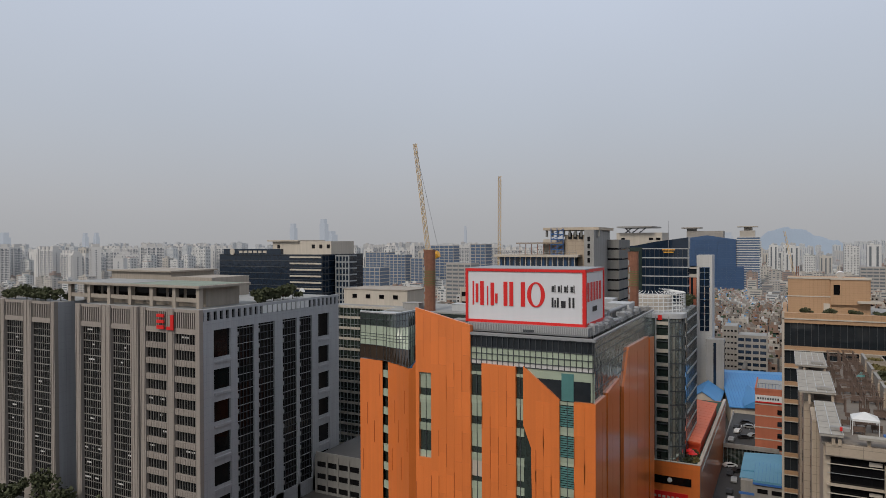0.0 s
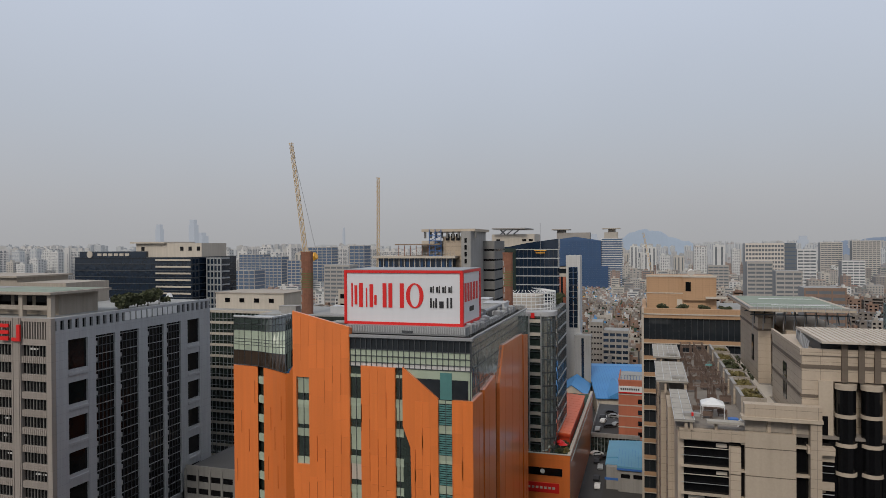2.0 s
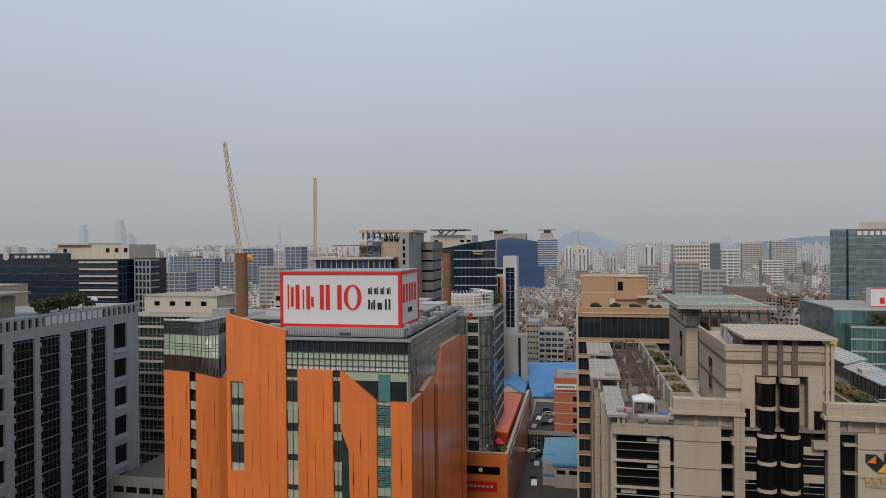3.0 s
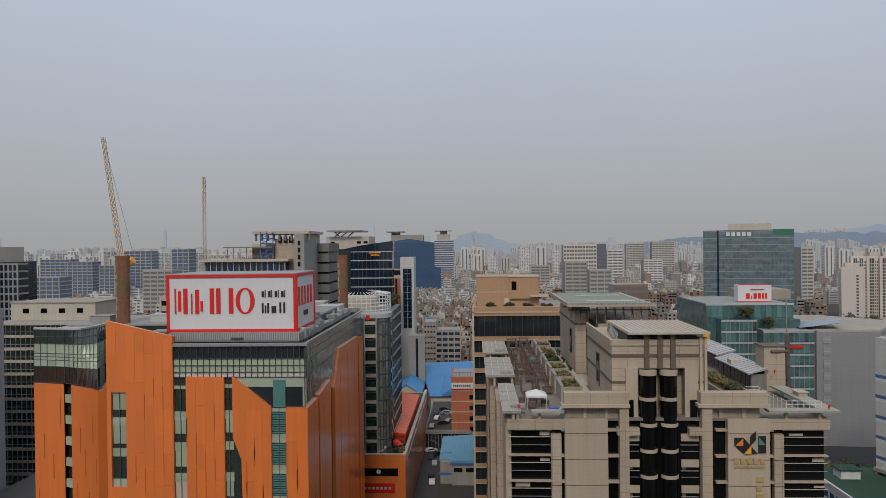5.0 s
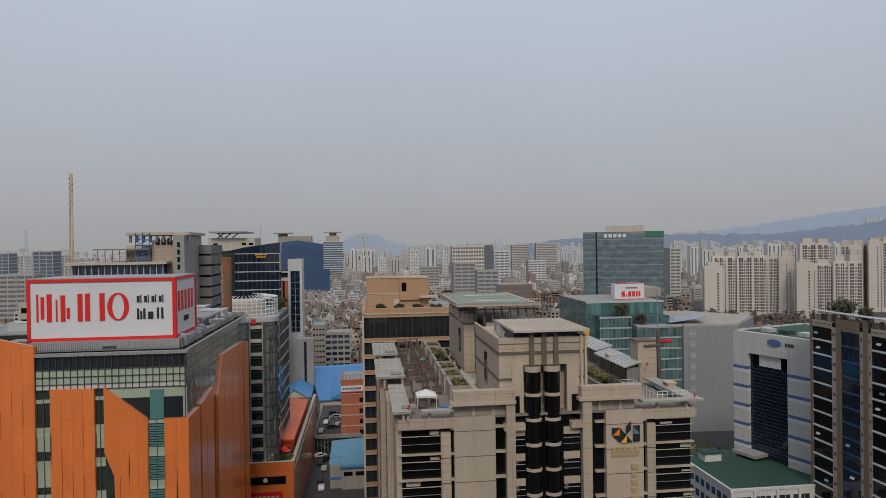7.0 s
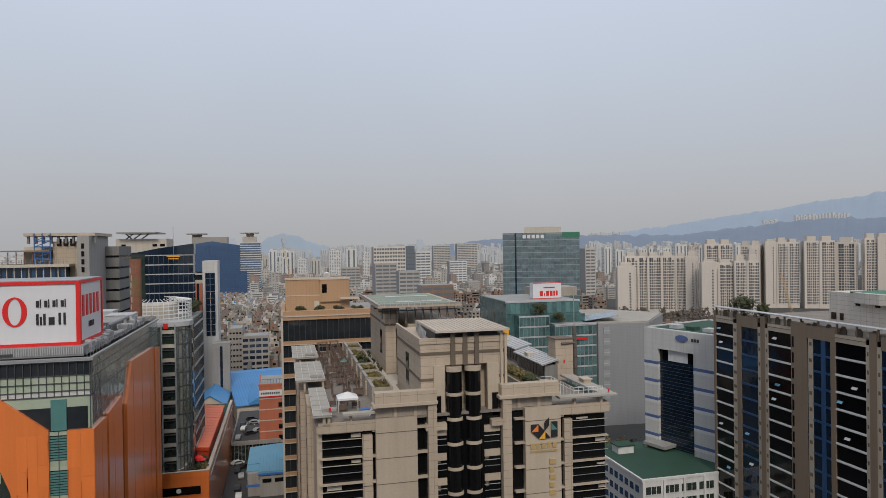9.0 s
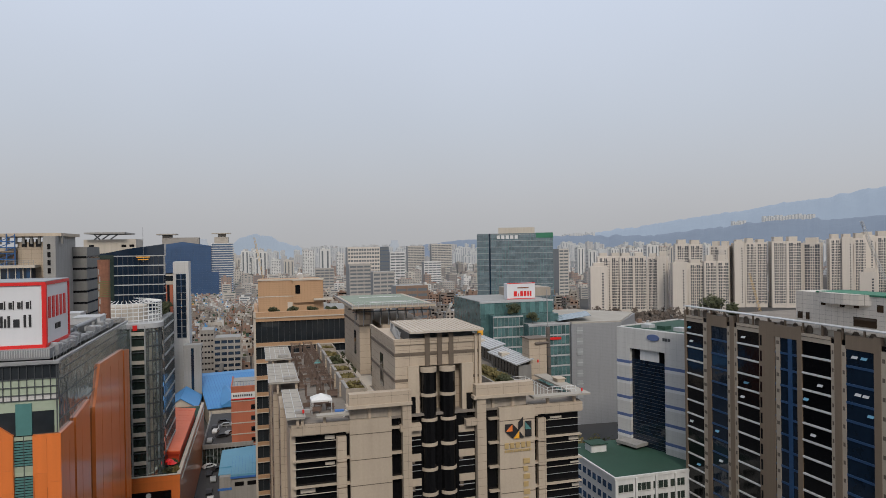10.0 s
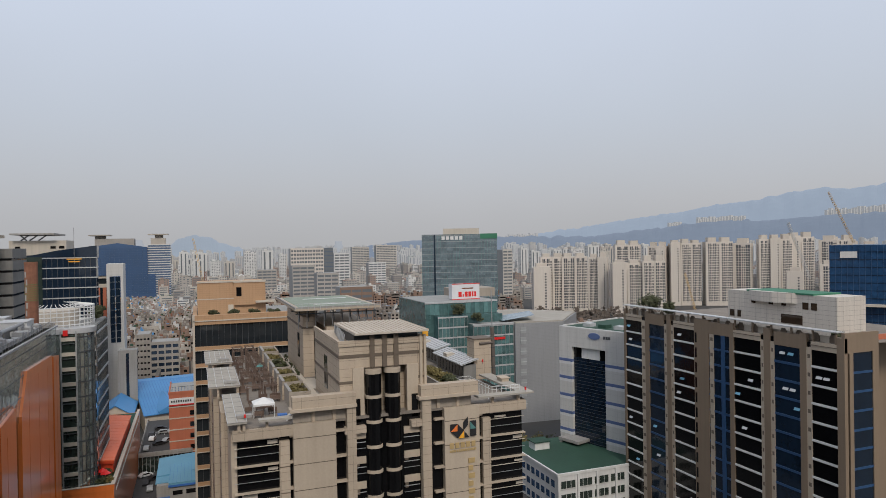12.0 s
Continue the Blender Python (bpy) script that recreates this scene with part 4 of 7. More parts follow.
    # right wing: two low pavilions under sheet roofs, a stone stack and its flue
    for x0, x1, y0, y1, zl, zr in ((47.4, 51.0, 118, 134.5, 51.7, 52.7), (48.8, 52.6, 137, 156, 51.8, 52.8)):
        v = part("pavilion", Shape().box(x0 + 0.7, y0 + 0.6, 48.6, x1 - 0.3, y1 - 0.6, zl - 0.05), "concrete_dark", b, "low roof pavilion with a sheet roof")
        part("sheet_roof", Shape().slab_y([(x0, zl), (x1, zr), (x1, zr + 0.18), (x0, zl + 0.18)], y0, y1), "metal_light", v)
        for y in steps(y0, y1, 12):
            part("seam", Shape().slab_y([(x0, zl + 0.18), (x1, zr + 0.18), (x1, zr + 0.26), (x0, zl + 0.26)], y - 0.04, y + 0.04), "metal", v)
        for y in steps(y0 + 1.2, y1 - 1.2, 8)[:-1]:
            part("window", Shape().box(x0 + 0.62, y, 49.2, x0 + 0.72, y + 1.3, 51.3), "glass_black", v)
        part("hatch", Shape().box(x0 + 0.4, y0 + 9, zl + 0.3, x0 + 2.2, y0 + 11, zl + 1.0), "cream", v)
    part("wing_planter", Shape().box(40.6, 109.6, 48.6, 45.2, 110.0, 50.2).box(44.9, 110.0, 48.6, 45.2, 124.6, 50.2).box(40.6, 110.0, 48.6, 40.9, 124.6, 50.2).box(40.9, 124.3, 48.6, 44.9, 124.6, 50.6), "concrete", b)
    part("wing_bed", Shape().box(40.9, 110.0, 48.6, 44.9, 124.3, 49.9), "leaf_dry", b)
    part("chimney_block", Shape().box(50.5, 119, 48.6, 54.1, 122.6, 56.4), "stone", b, "square stone stack on the roof")
    part("coping", Shape().box(50.3, 118.8, 56.4, 54.3, 122.8, 56.6), "stone_dark", b)
    part("flue", Shape().rod((54.8, 119.4, 48.6), (54.6, 119.4, 58.6), 0.40, 12), "flue", b, "tall brownish steel flue")
    part("mast", Shape().rod((54.6, 119.4, 58.6), (54.5, 119.4, 66.0), 0.09, 6), "metal", b, "thin steel mast on the flue")
    for z in (50.6, 52.8, 54.6, 57.2):
        part("flange", Shape().rod((54.78 - (z - 48.6) * 0.015, 119.4, z), (54.78 - (z - 48.6) * 0.015, 119.4, z + 0.14), 0.5, 12), "frame_dark", b)
    part("pipe", Shape().rod((51.6, 118.75, 55.6), (54.5, 119.1, 55.6), 0.24, 8), "flue", b)
    part("roof_hatch", Shape().box(51.6, 109, 50.0, 53.0, 111, 50.55).box(51.4, 108.8, 50.55, 53.2, 111.2, 50.7), "stone_plain", b)
    part("warning_board", Shape().box(34.9, 103.9, 59.9, 35.9, 104.05, 61.0), "amber", b, "yellow board on the core roof")
    # emblem of coloured plates above plain gold bars
    e = part("emblem", Shape().slab_y([(38.1, 44.75), (39.4, 43.55), (40.45, 44.75), (39.4, 45.9), (38.1, 45.9)], 100.1, 100.25), "black", b, "emblem of black, orange and teal plates")
    for pts, m in ((((38.2, 44.75), (39.3, 44.75), (39.3, 45.8)), "orange"), (((39.5, 43.55), (40.45, 43.55), (40.45, 44.7)), "amber"), (((40.35, 44.8), (41.15, 45.6), (41.15, 46.9), (40.35, 46.1)), "black"), (((40.55, 43.6), (41.35, 43.6), (40.55, 44.6)), "black"),
                   (((41.5, 43.7), (42.6, 43.7), (42.6, 46.2), (41.5, 46.2)), "black")):
        part("plate", Shape().slab_y(list(pts), 99.98, 100.1), m, e)
    part("plate", Shape().slab_y([(41.5, 44.9), (42.55, 44.9), (41.5, 46.1)], 99.92, 99.97), "teal_panel", e)
    for k in range(5):
        part("gold_bar", Shape().box(38.0 + 0.95 * k, 100.1, 42.0, 38.65 + 0.95 * k, 100.25, 42.85), "gold", b, "gold sign bar")
    for k in range(12):
        part("gold_bar", Shape().box(38.0 + 0.39 * k, 100.15, 41.35, 38.28 + 0.39 * k, 100.25, 41.7), "gold", b, "gold sign bar")
    for k in range(8):
        part("gold_bar", Shape().box(41.2, 100.12, 39.3 - 1.25 * k, 42.3 - 0.3 * (k % 2), 100.25, 40.1 - 1.25 * k), "gold", b, "gold sign bar")


stone_office()


def pergola(x, y, w, d):
    p = thing("pergola", x, y, 48.6, "weathered red-brown timber pergola on the roof terrace", "pergola", "terrace pergolas")
    for px in (x, x + w):
        for py in (y, y + d):
            part("post", Shape().box(px - 0.09, py - 0.09, 48.6, px + 0.09, py + 0.09, 51.0), "wood", p)
    for px in (x, x + w):
        part("beam", Shape().box(px - 0.08, y - 0.4, 51.0, px + 0.08, y + d + 0.4, 51.2), "wood", p)
    for py in (y, y + d * 0.5, y + d):
        part("rafter", Shape().box(x - 0.3, py - 0.04, 51.2, x + w + 0.3, py + 0.04, 51.3), "wood", p)
    return p


for i, y in enumerate(steps(117, 165, 9)):
    if i % 3 != 1:
        pergola(8.0, y, 2.0, 2.6)
    pergola(11.0, y + 1.2, 1.8, 2.4)
rg = random.Random(21)
for k in range(44):
    x, y = rg.uniform(6.8, 13.0), rg.uniform(104, 166)
    s = thing("garden_bench", x, y, 48.6, "red-brown timber bench on the roof terrace", "bench", "terrace benches")
    part("seat", Shape().box(x, y, 49.0, x + 1.4, y + 0.45, 49.1), "wood", s)
    part("back", Shape().box(x, y + 0.4, 49.1, x + 1.4, y + 0.47, 49.6), "wood", s)
    for q in (x + 0.1, x + 1.2):
        part("leg", Shape().box(q, y + 0.05, 48.6, q + 0.1, y + 0.4, 49.0), "wood", s)
t = thing("party_tent", 9.6, 107.5, 48.6, "white party tent on the roof terrace", "tent")
part("roof", Shape().poly([(8, 106, 50.8), (11.2, 106, 50.8), (9.6, 107.5, 51.6)]).poly([(11.2, 106, 50.8), (11.2, 109, 50.8), (9.6, 107.5, 51.6)]).poly([(11.2, 109, 50.8), (8, 109, 50.8), (9.6, 107.5, 51.6)]).poly([(8, 109, 50.8), (8, 106, 50.8), (9.6, 107.5, 51.6)]), "white", t)
part("valance", Shape().box(8, 105.97, 50.5, 11.2, 106.0, 50.8).box(8, 109, 50.5, 11.2, 109.03, 50.8).box(7.97, 106, 50.5, 8, 109, 50.8).box(11.2, 106, 50.5, 11.23, 109, 50.8), "white", t)
for x, y in ((8.05, 106.05), (11.15, 106.05), (8.05, 108.95), (11.15, 108.95)):
    part("leg", Shape().rod((x, y, 48.6), (x, y, 50.6), 0.05, 6), "white", t)
single("tarpaulin", Shape().box(11.6, 105.2, 48.6, 13.0, 106.2, 49.1).box(11.8, 106.2, 48.6, 12.8, 106.8, 48.9), "tarp", "blue tarpaulin heap beside the party tent", "tarpaulin")
st = thing("steel_stair", 13, 103, 48.6, "white steel stair up to the upper terrace", "stair")
for q in (0, 1.2):
    part("stringer", Shape().rod((12.6, 103 + q, 48.6), (14.6, 103 + q, 51.4), 0.1, 6), "white", st)
for k in range(9):
    part("tread", Shape().box(12.6 + 0.22 * k, 103, 48.85 + 0.3 * k, 12.9 + 0.22 * k, 104.2, 48.92 + 0.3 * k), "white", st)
beds = [(15.8, y, 1.5, 1.2, "leaf_dry") for y in (112.2, 115.4, 121, 123.6, 128.8, 131.2, 147, 151, 158)] + [(15.8, 137, 1.3, 1.7, "leaf"), (15.6, 140.4, 1.2, 1.5, "leaf")]
beds += [(18.0, 132.6, 1.0, 2.6, "leaf"), (17.9, 141.5, 1.0, 2.4, "leaf"), (18.1, 152, 1.1, 2.6, "leaf"), (22.8, 128, 1.5, 3.0, "leaf"), (23.2, 131.5, 1.6, 2.8, "leaf"), (22.6, 125.8, 1.3, 2.4, "leaf")]
beds += [(43.0 - 0.05 * k, 111.6 + 2.1 * k, 1.5, 1.5 - 0.1 * (k % 2), "leaf" if k < 2 else "leaf_dry") for k in range(7)]
for k, (x, y, r, h, m) in enumerate(beds):
    z = 50.3 if x < 17 else 49.6 if x > 30 else 48.7
    tree(k + 70, x, y, z, r, h, "clipped evergreen shrub on the roof terrace" if m == "leaf" else "dry yellow-green hedge shrub in a roof planter", 0.15, 300, 0.24, m, "shrub", "roof terrace shrubs")
ps = thing("parasol", 12.4, 144.8, 48.6, "small folded teal parasol on the roof terrace", "parasol")
part("pole", Shape().rod((12.4, 144.8, 48.6), (12.4, 144.8, 50.6), 0.05, 6), "metal_light", ps)
part("canopy", Shape().rod((12.4, 144.8, 49.9), (12.4, 144.8, 50.8), 0.9, 8, 0.1), "teal_panel", ps)
rr = thing("roof_railing", 50, 100, 50, "white steel guard rail on the roof edge", "railing")
for z in (50.5, 51.0):
    part("bar", Shape().box(46.2, 101.5, z, 51.4, 101.56, z + 0.07).box(46.2, 101.56, z, 46.26, 111, z + 0.07).box(44.0, 111, z + 0.1, 46.26, 111.06, z + 0.17), "white", rr)
for x in steps(46.23, 51.37, 6):
    part("post", Shape().box(x - 0.035, 101.49, 50.0, x + 0.035, 101.57, 51.0), "white", rr)
for y in steps(103, 111, 6):
    part("post", Shape().box(46.19, y - 0.035, 48.6, 46.27, y + 0.035, 51.0), "white", rr)
for x, y, z in ((51.8, 100.2, 50.0), (6.4, 101.0, 49.9), (51.6, 117.5, 51.9)):
    w = thing("warning_light", x, y, z, "small red aviation warning light on the roof edge", "lamp", "warning lights")
    part("stem", Shape().rod((x, y, z), (x, y, z + 0.3), 0.06, 6), "metal", w)
    part("lens", Shape().rod((x, y, z + 0.3), (x, y, z + 0.8), 0.16, 8), "red", w)


# ---- the tan tiled building behind it ----
def tan_building():
    b = thing("tan_building", 12, 188, 0, "tan tiled office building with dark glass bands and a planted terrace", "building")
    part("wall", Shape().box(-0.4, 188.4, 0, 30, 220, 56.0), "glass", b, "dark glass wall")
    part("head", Shape().box(-0.8, 187.8, 54.7, 30, 190, 57.2).box(-0.8, 190, 54.7, 0.2, 220, 57.2), "brown_tile", b)
    part("ledge", Shape().box(-0.9, 187.6, 55.6, 30, 187.8, 55.9), "cream", b)
    part("terrace", Shape().box(-0.2, 190, 56.0, 30, 220, 56.3), "roof_grey", b)
    for k in range(12):
        z = 48.9 - 4.5 * k
        part("band", Shape().box(-0.8, 187.8, z - 0.9, 30, 188.5, z), "brown_tile", b)
        part("ledge", Shape().box(-0.9, 187.65, z - 1.1, 30, 188.5, z - 0.9), "cream", b)
    for x in steps(-0.5, 30, 20):
        part("mullion", Shape().box(x - 0.05, 188.2, 2, x + 0.05, 188.45, 54.7), "frame_dark", b)
    part("corner_pier", Shape().box(-0.95, 187.6, 0, -0.4, 188.6, 57.4), "cream", b)
    u = part("upper_block", Shape().box(0.4, 198, 56.3, 18.9, 214, 65.3), "brown_tile", b, "tan tiled roof block")
    part("bay", Shape().box(10.2, 197.2, 58.8, 18.6, 198.1, 65.2), "brown_tile", u)
    part("window", Shape().box(10.8, 197.1, 61.4, 12.2, 197.3, 63.9), "glass_black", u)
    part("canopy", Shape().box(16, 195.6, 59.4, 21.5, 198.4, 59.9), "cream", u)
    part("coping", Shape().box(0.2, 197.8, 65.3, 19.1, 198.4, 65.7).box(10.0, 197.0, 65.2, 18.8, 197.8, 65.6), "cream", u)
    part("ledge", Shape().box(0.3, 197.9, 60.6, 19, 198.0, 60.85), "cream", u)
    part("dish", Shape().rod((12.4, 200, 65.3), (12.4, 200, 66.2), 0.1, 6).rod((12.4, 199.6, 66.4), (12.4, 200, 66.6), 0.9, 14), "white", u)
    part("door", Shape().box(8.6, 197.9, 56.3, 10, 198.05, 59), "cream", u)


tan_building()
for k, x in enumerate((4.6, 9.6, 15.0, 20.4)):
    tree(k + 120, x, 190.8, 56.3, 1.7, 1.9, "round clipped evergreen shrub on the terrace", 0.2, 700, 0.22, "leaf", "shrub", "terrace shrubs")


# ---- the dark striped office slab ----
def striped_office():
    b = thing("striped_office", 114, 125, 0, "dark glass office slab with white floor bands and brown piers", "building")
    X, FL = 114.0, 3.66
    part("wall", Shape().box(114.14, 91.0, 0, 122.6, 158.6, 54.4), "glass_black", b, "dark glazing")
    part("rear_wall", Shape().box(122.61, 100, 0, 150, 158, 54.3), "brown", b)
    for a, c in ((158.3, 159.2), (148.1, 149.7), (139.4, 140.9), (126.0, 130.8), (118.1, 119.4), (107.9, 109.6), (99.0, 100.5), (90.6, 92.2)):
        part("pier", Shape().box(X - 0.12, a, 0, 114.7, c, 56.0), "brown", b)
    for k in range(13):
        part("vent_slit", Shape().box(X - 0.15, 129.9, 50.2 - FL * k, X - 0.1, 130.5, 52.6 - FL * k), "glass_black", b)
    for lo, hi in ((151.3, 158.3), (130.8, 138.4), (110.5, 118.1), (92.2, 97.9)):
        part("head", Shape().box(X - 0.1, lo, 53.0, 114.7, hi, 54.6), "stone_plain", b)
        part("head_line", Shape().box(X - 0.2, lo, 53.9, 114.7, hi, 54.02), "stone_dark", b)
        for k in range(14):
            z = 49.9 - FL * k
            part("floor_band", Shape().box(X - 0.1, lo, z - 0.4, 114.7, hi, z), "white", b)
            part("sill", Shape().box(X + 0.05, lo, z - 0.55, 114.7, hi, z - 0.43), "stone_dark", b)
    for lo, hi in ((142.0, 148.1), (119.4, 126.0), (100.5, 106.9)):
        part("blue_glazing", Shape().box(114.1, lo, 0, 114.66, hi, 53.2), "glass_navy", b)
        part("head", Shape().box(X - 0.1, lo, 52.8, 114.7, hi, 55.6), "brown", b)
        for k in range(13):
            z = 49.6 - FL * k
            part("floor_band", Shape().box(X, lo, z - 0.5, 114.7, hi, z), "blue_frame", b)
    part("blue_fin", Shape().box(X - 0.1, 120.9, 0, 114.7, 122.0, 52.8), "blue_frame", b)
    for lo, hi in ((149.7, 151.3), (140.9, 142.0), (138.4, 139.4), (124.4, 125.7), (109.6, 110.5), (106.9, 107.9), (97.9, 99.0)):
        part("strip", Shape().box(X - 0.02, lo, 0, 114.75, hi, 53.4), "stone_plain", b)
        for k in range(13):
            part("strip_vent", Shape().box(X - 0.04, lo + 0.25, 51.2 - FL * k, X, hi - 0.25, 52.0 - FL * k), "stone_dark", b)
    # end wall
    part("end_frame", Shape().box(114.0, 90.6, 53.2, 123.0, 91.3, 57.0), "brown", b)
    part("end_pier", Shape().box(121.4, 90.6, 0, 123.0, 91.3, 53.2), "brown", b)
    part("end_pier", Shape().box(115.2, 90.6, 0, 116.2, 91.3, 53.2), "brown", b)
    for k in range(13):
        z = 49.6 - FL * k
        part("end_band", Shape().box(116.2, 90.7, z - 0.45, 121.4, 91.3, z), "blue_frame", b)
    part("end_glazing", Shape().box(116.2, 90.8, 0, 121.4, 91.25, 53.2), "glass_navy", b)
    part("roof", Shape().box(114.7, 91.4, 54.42, 150, 158, 54.55), "terrace", b)
    part("terrace_wall", Shape().box(123.2, 94, 54.55, 150, 94.4, 55.6), "brick", b)
    # parapet gallery with arched openings under a pale coping
    part("coping", Shape().box(X - 0.4, 92, 56.9, 115.6, 159.2, 57.1), "metal_light", b)
    for y in steps(92.6, 158.4, 13):
        part("gallery_post", Shape().box(X + 0.1, y - 0.18, 54.5, X + 0.4, y + 0.18, 56.9), "brown", b)
    part("gallery_wall", Shape().box(115.4, 92.2, 54.55, 115.6, 158, 55.9), "cream", b)
    for y in steps(94, 156, 16):
        part("arch", Shape().slab_x([(y - 0.8, 54.6), (y + 0.8, 54.6), (y + 0.8, 55.6), (y + 0.4, 56.3), (y - 0.4, 56.3), (y - 0.8, 55.6)], 115.2, 115.4), "stone_dark", b)
    rg = random.Random(31)
    for _ in range(44):
        y, k = rg.uniform(93, 157), rg.randrange(13)
        if any(lo < y < hi - 1.6 for lo, hi in ((151.3, 158.3), (130.8, 138.4), (110.5, 118.1), (92.2, 97.9), (142, 148.1), (100.5, 106.9))):
            z = 51.6 - FL * k
            part("open_vent", Shape().poly([(X + 0.1, y, z), (X + 0.1, y + 1.4, z), (X - 0.25, y + 1.4, z - 0.5), (X - 0.25, y, z - 0.5)]), "roof_lightblue" if rg.random() < 0.4 else "metal_light", b, "tilted-open window vent")
    p = part("penthouse", Shape().box(122, 98.6, 54.55, 130.2, 128, 62.9), "white_tile", b, "white tiled penthouse with a green roof edge")
    part("bow", Shape().prism([(122, 121.5), (120.6, 119), (120.0, 116), (120.0, 113), (120.8, 110), (122, 108)], 60.9, 63.2), "white_tile", p)
    part("roof_edge", Shape().box(121.8, 104, 62.9, 130, 122, 63.25), "edge_green", p)
    for y, z, w, h in ((119.5, 60.2, 1.2, 0.9), (114.5, 60.2, 1.2, 0.9), (111.0, 60.2, 1.2, 0.9), (105.3, 59.8, 1.4, 1.5), (103.2, 59.8, 1.4, 1.5), (126, 56.6, 1.4, 1.6), (124, 56.6, 1.0, 1.6), (106.8, 56.4, 5.5, 2.0)):
        part("window", Shape().box(121.9, y, z, 122.05, y + w, z + h), "glass_brown", p)


striped_office()
for k, (y, r, h) in enumerate(((155.5, 3.2, 5.8), (152.5, 2.6, 4.6), (145.5, 2.4, 4.0), (95.5, 1.4, 1.9))):
    tree(k + 90, 118.4, y, 54.55, r, h, "dark evergreen tree on the office roof", 0.4, 380, 0.42, "leaf", "tree", "office roof trees")


# ---- the white portal building and the green-roofed annex ----
def portal_building():
    b = thing("portal_building", 111, 189.5, 0, "pale grey portal-framed office building with blue bands and dark glass", "building", turn=0)
    # built along x from 0 to 26 in its own frame, then turned
    o = Vector((111, 189.5, 0))

    def at(x0, y0, z0, x1, y1, z1):
        return Shape().box(o.x + x0, o.y + y0, z0, o.x + x1, o.y + y1, z1)

    part("wall", at(0.4, 0.6, 0, 25, 30, 47.4), "white_panel", b)
    part("glazing", at(5.2, 0.45, 8, 18.2, 0.7, 38.4), "glass_navy", b, "dark glass curtain wall")
    for k in range(28):
        part("transom", at(5.2, 0.38, 9 + 1.05 * k, 18.2, 0.5, 9.08 + 1.05 * k), "frame_dark", b)
    part("recess", at(5.2, 0.5, 38.4, 18.2, 0.62, 41.8), "glass_black", b)
    part("recess_panel", at(8.4, 0.3, 38.4, 15.4, 0.6, 41.8), "white", b)
    part("head", at(0, -0.6, 41.8, 25.6, 1.2, 48), "white_panel", b)
    part("leg", at(0, -0.6, 0, 5.2, 1.2, 41.8), "white_panel", b)
    part("leg", at(18.2, -0.6, 0, 25.6, 1.2, 41.8), "white_panel", b)
    for k in range(7):
        z = 36.9 - 5.6 * k
        part("blue_band", at(-0.05, -0.68, z, 5.22, 1.2, z + 0.9), "blue_band", b)
        part("blue_band", at(18.18, -0.68, z, 25.65, 1.2, z + 0.9), "blue_band", b)
        part("blue_band", at(-0.08, 1.2, z, 0.5, 30, z + 0.9), "blue_band", b)
        part("white_band", at(-0.03, -0.64, z - 0.9, 5.21, 1.2, z), "white", b)
        part("white_band", at(18.19, -0.64, z - 0.9, 25.63, 1.2, z), "white", b)
    part("roof", at(1, 1.2, 47.4, 25, 30, 47.9), "roof_green", b)
    part("parapet", at(0, 1.2, 47.4, 0.6, 30, 48.2), "white_panel", b)
    part("porch", at(3, -5, 12.5, 11, 0.4, 13.4).box(o.x + 3.2, o.y - 4.8, 9, o.x + 4, o.y - 4, 12.5), "concrete", b)
    d = part("emblem", Shape().rod((o.x + 14.2, o.y - 0.9, 45.9), (o.x + 14.2, o.y - 0.6, 45.9), 1.0, 20), "blue_band", b, "round blue emblem plate")
    for v in d.data.vertices:
        v.co.x = (v.co.x - 14.2) * 2.2 + 14.2
    for k in range(3):
        part("sign_bar", at(17.6 + k * 0.95, -0.75, 45.3, 18.3 + k * 0.95, -0.6, 46.2), "frame_dark", b, "dark sign bar")
    for k in range(3):
        part("roof_box", at(6 + 6 * k, 4, 47.9, 9 + 6 * k, 7, 49.0), "roof_green" if k % 2 else "metal_light", b)
    b.rotation_euler = (0, 0, radians(-71.5))


portal_building()


def green_roof_annex():
    b = thing("green_roofed_annex", 91, 158, 0, "low white annex with a dark green painted flat roof", "building")
    part("wall", Shape().box(91.2, 158.2, 0, 122, 190, 11.6), "white", b)
    part("roof", Shape().box(91.6, 158.6, 11.6, 121.6, 189.6, 11.75), "roof_green", b, "dark green coated roof")
    part("rim", Shape().box(91, 158, 11.4, 122, 158.5, 12.1).box(91, 158.5, 11.4, 91.5, 190, 12.1), "white", b)
    for k in range(3):
        z = 7.9 - 3.6 * k
        for x in steps(92.2, 113.5, 4)[:-1]:
            part("window", Shape().box(x, 158.1, z, x + 4.4, 158.25, z + 2.0), "glass_green", b)
            part("sill", Shape().box(x - 0.1, 158.0, z - 0.25, x + 4.5, 158.2, z), "white_panel", b)
            for u in (1.5, 3.0):
                part("mullion", Shape().box(x + u - 0.05, 158.05, z, x + u + 0.05, 158.2, z + 2.0), "white", b)
        for y in steps(160, 186, 9)[:-1]:
            part("window", Shape().box(91.1, y, z, 91.25, y + 1.8, z + 1.8), "glass_blue", b)
    for x in steps(91.4, 122, 5):
        part("pier", Shape().box(x - 0.3, 157.8, 0, x + 0.3, 158.2, 11.5), "white", b)
    h = part("stair_head", Shape().box(96, 180, 11.75, 101, 184, 14.0), "white", b)
    part("roof", Shape().box(95.6, 179.6, 14.0, 101.4, 184.4, 14.3), "roof_green", h)


green_roof_annex()


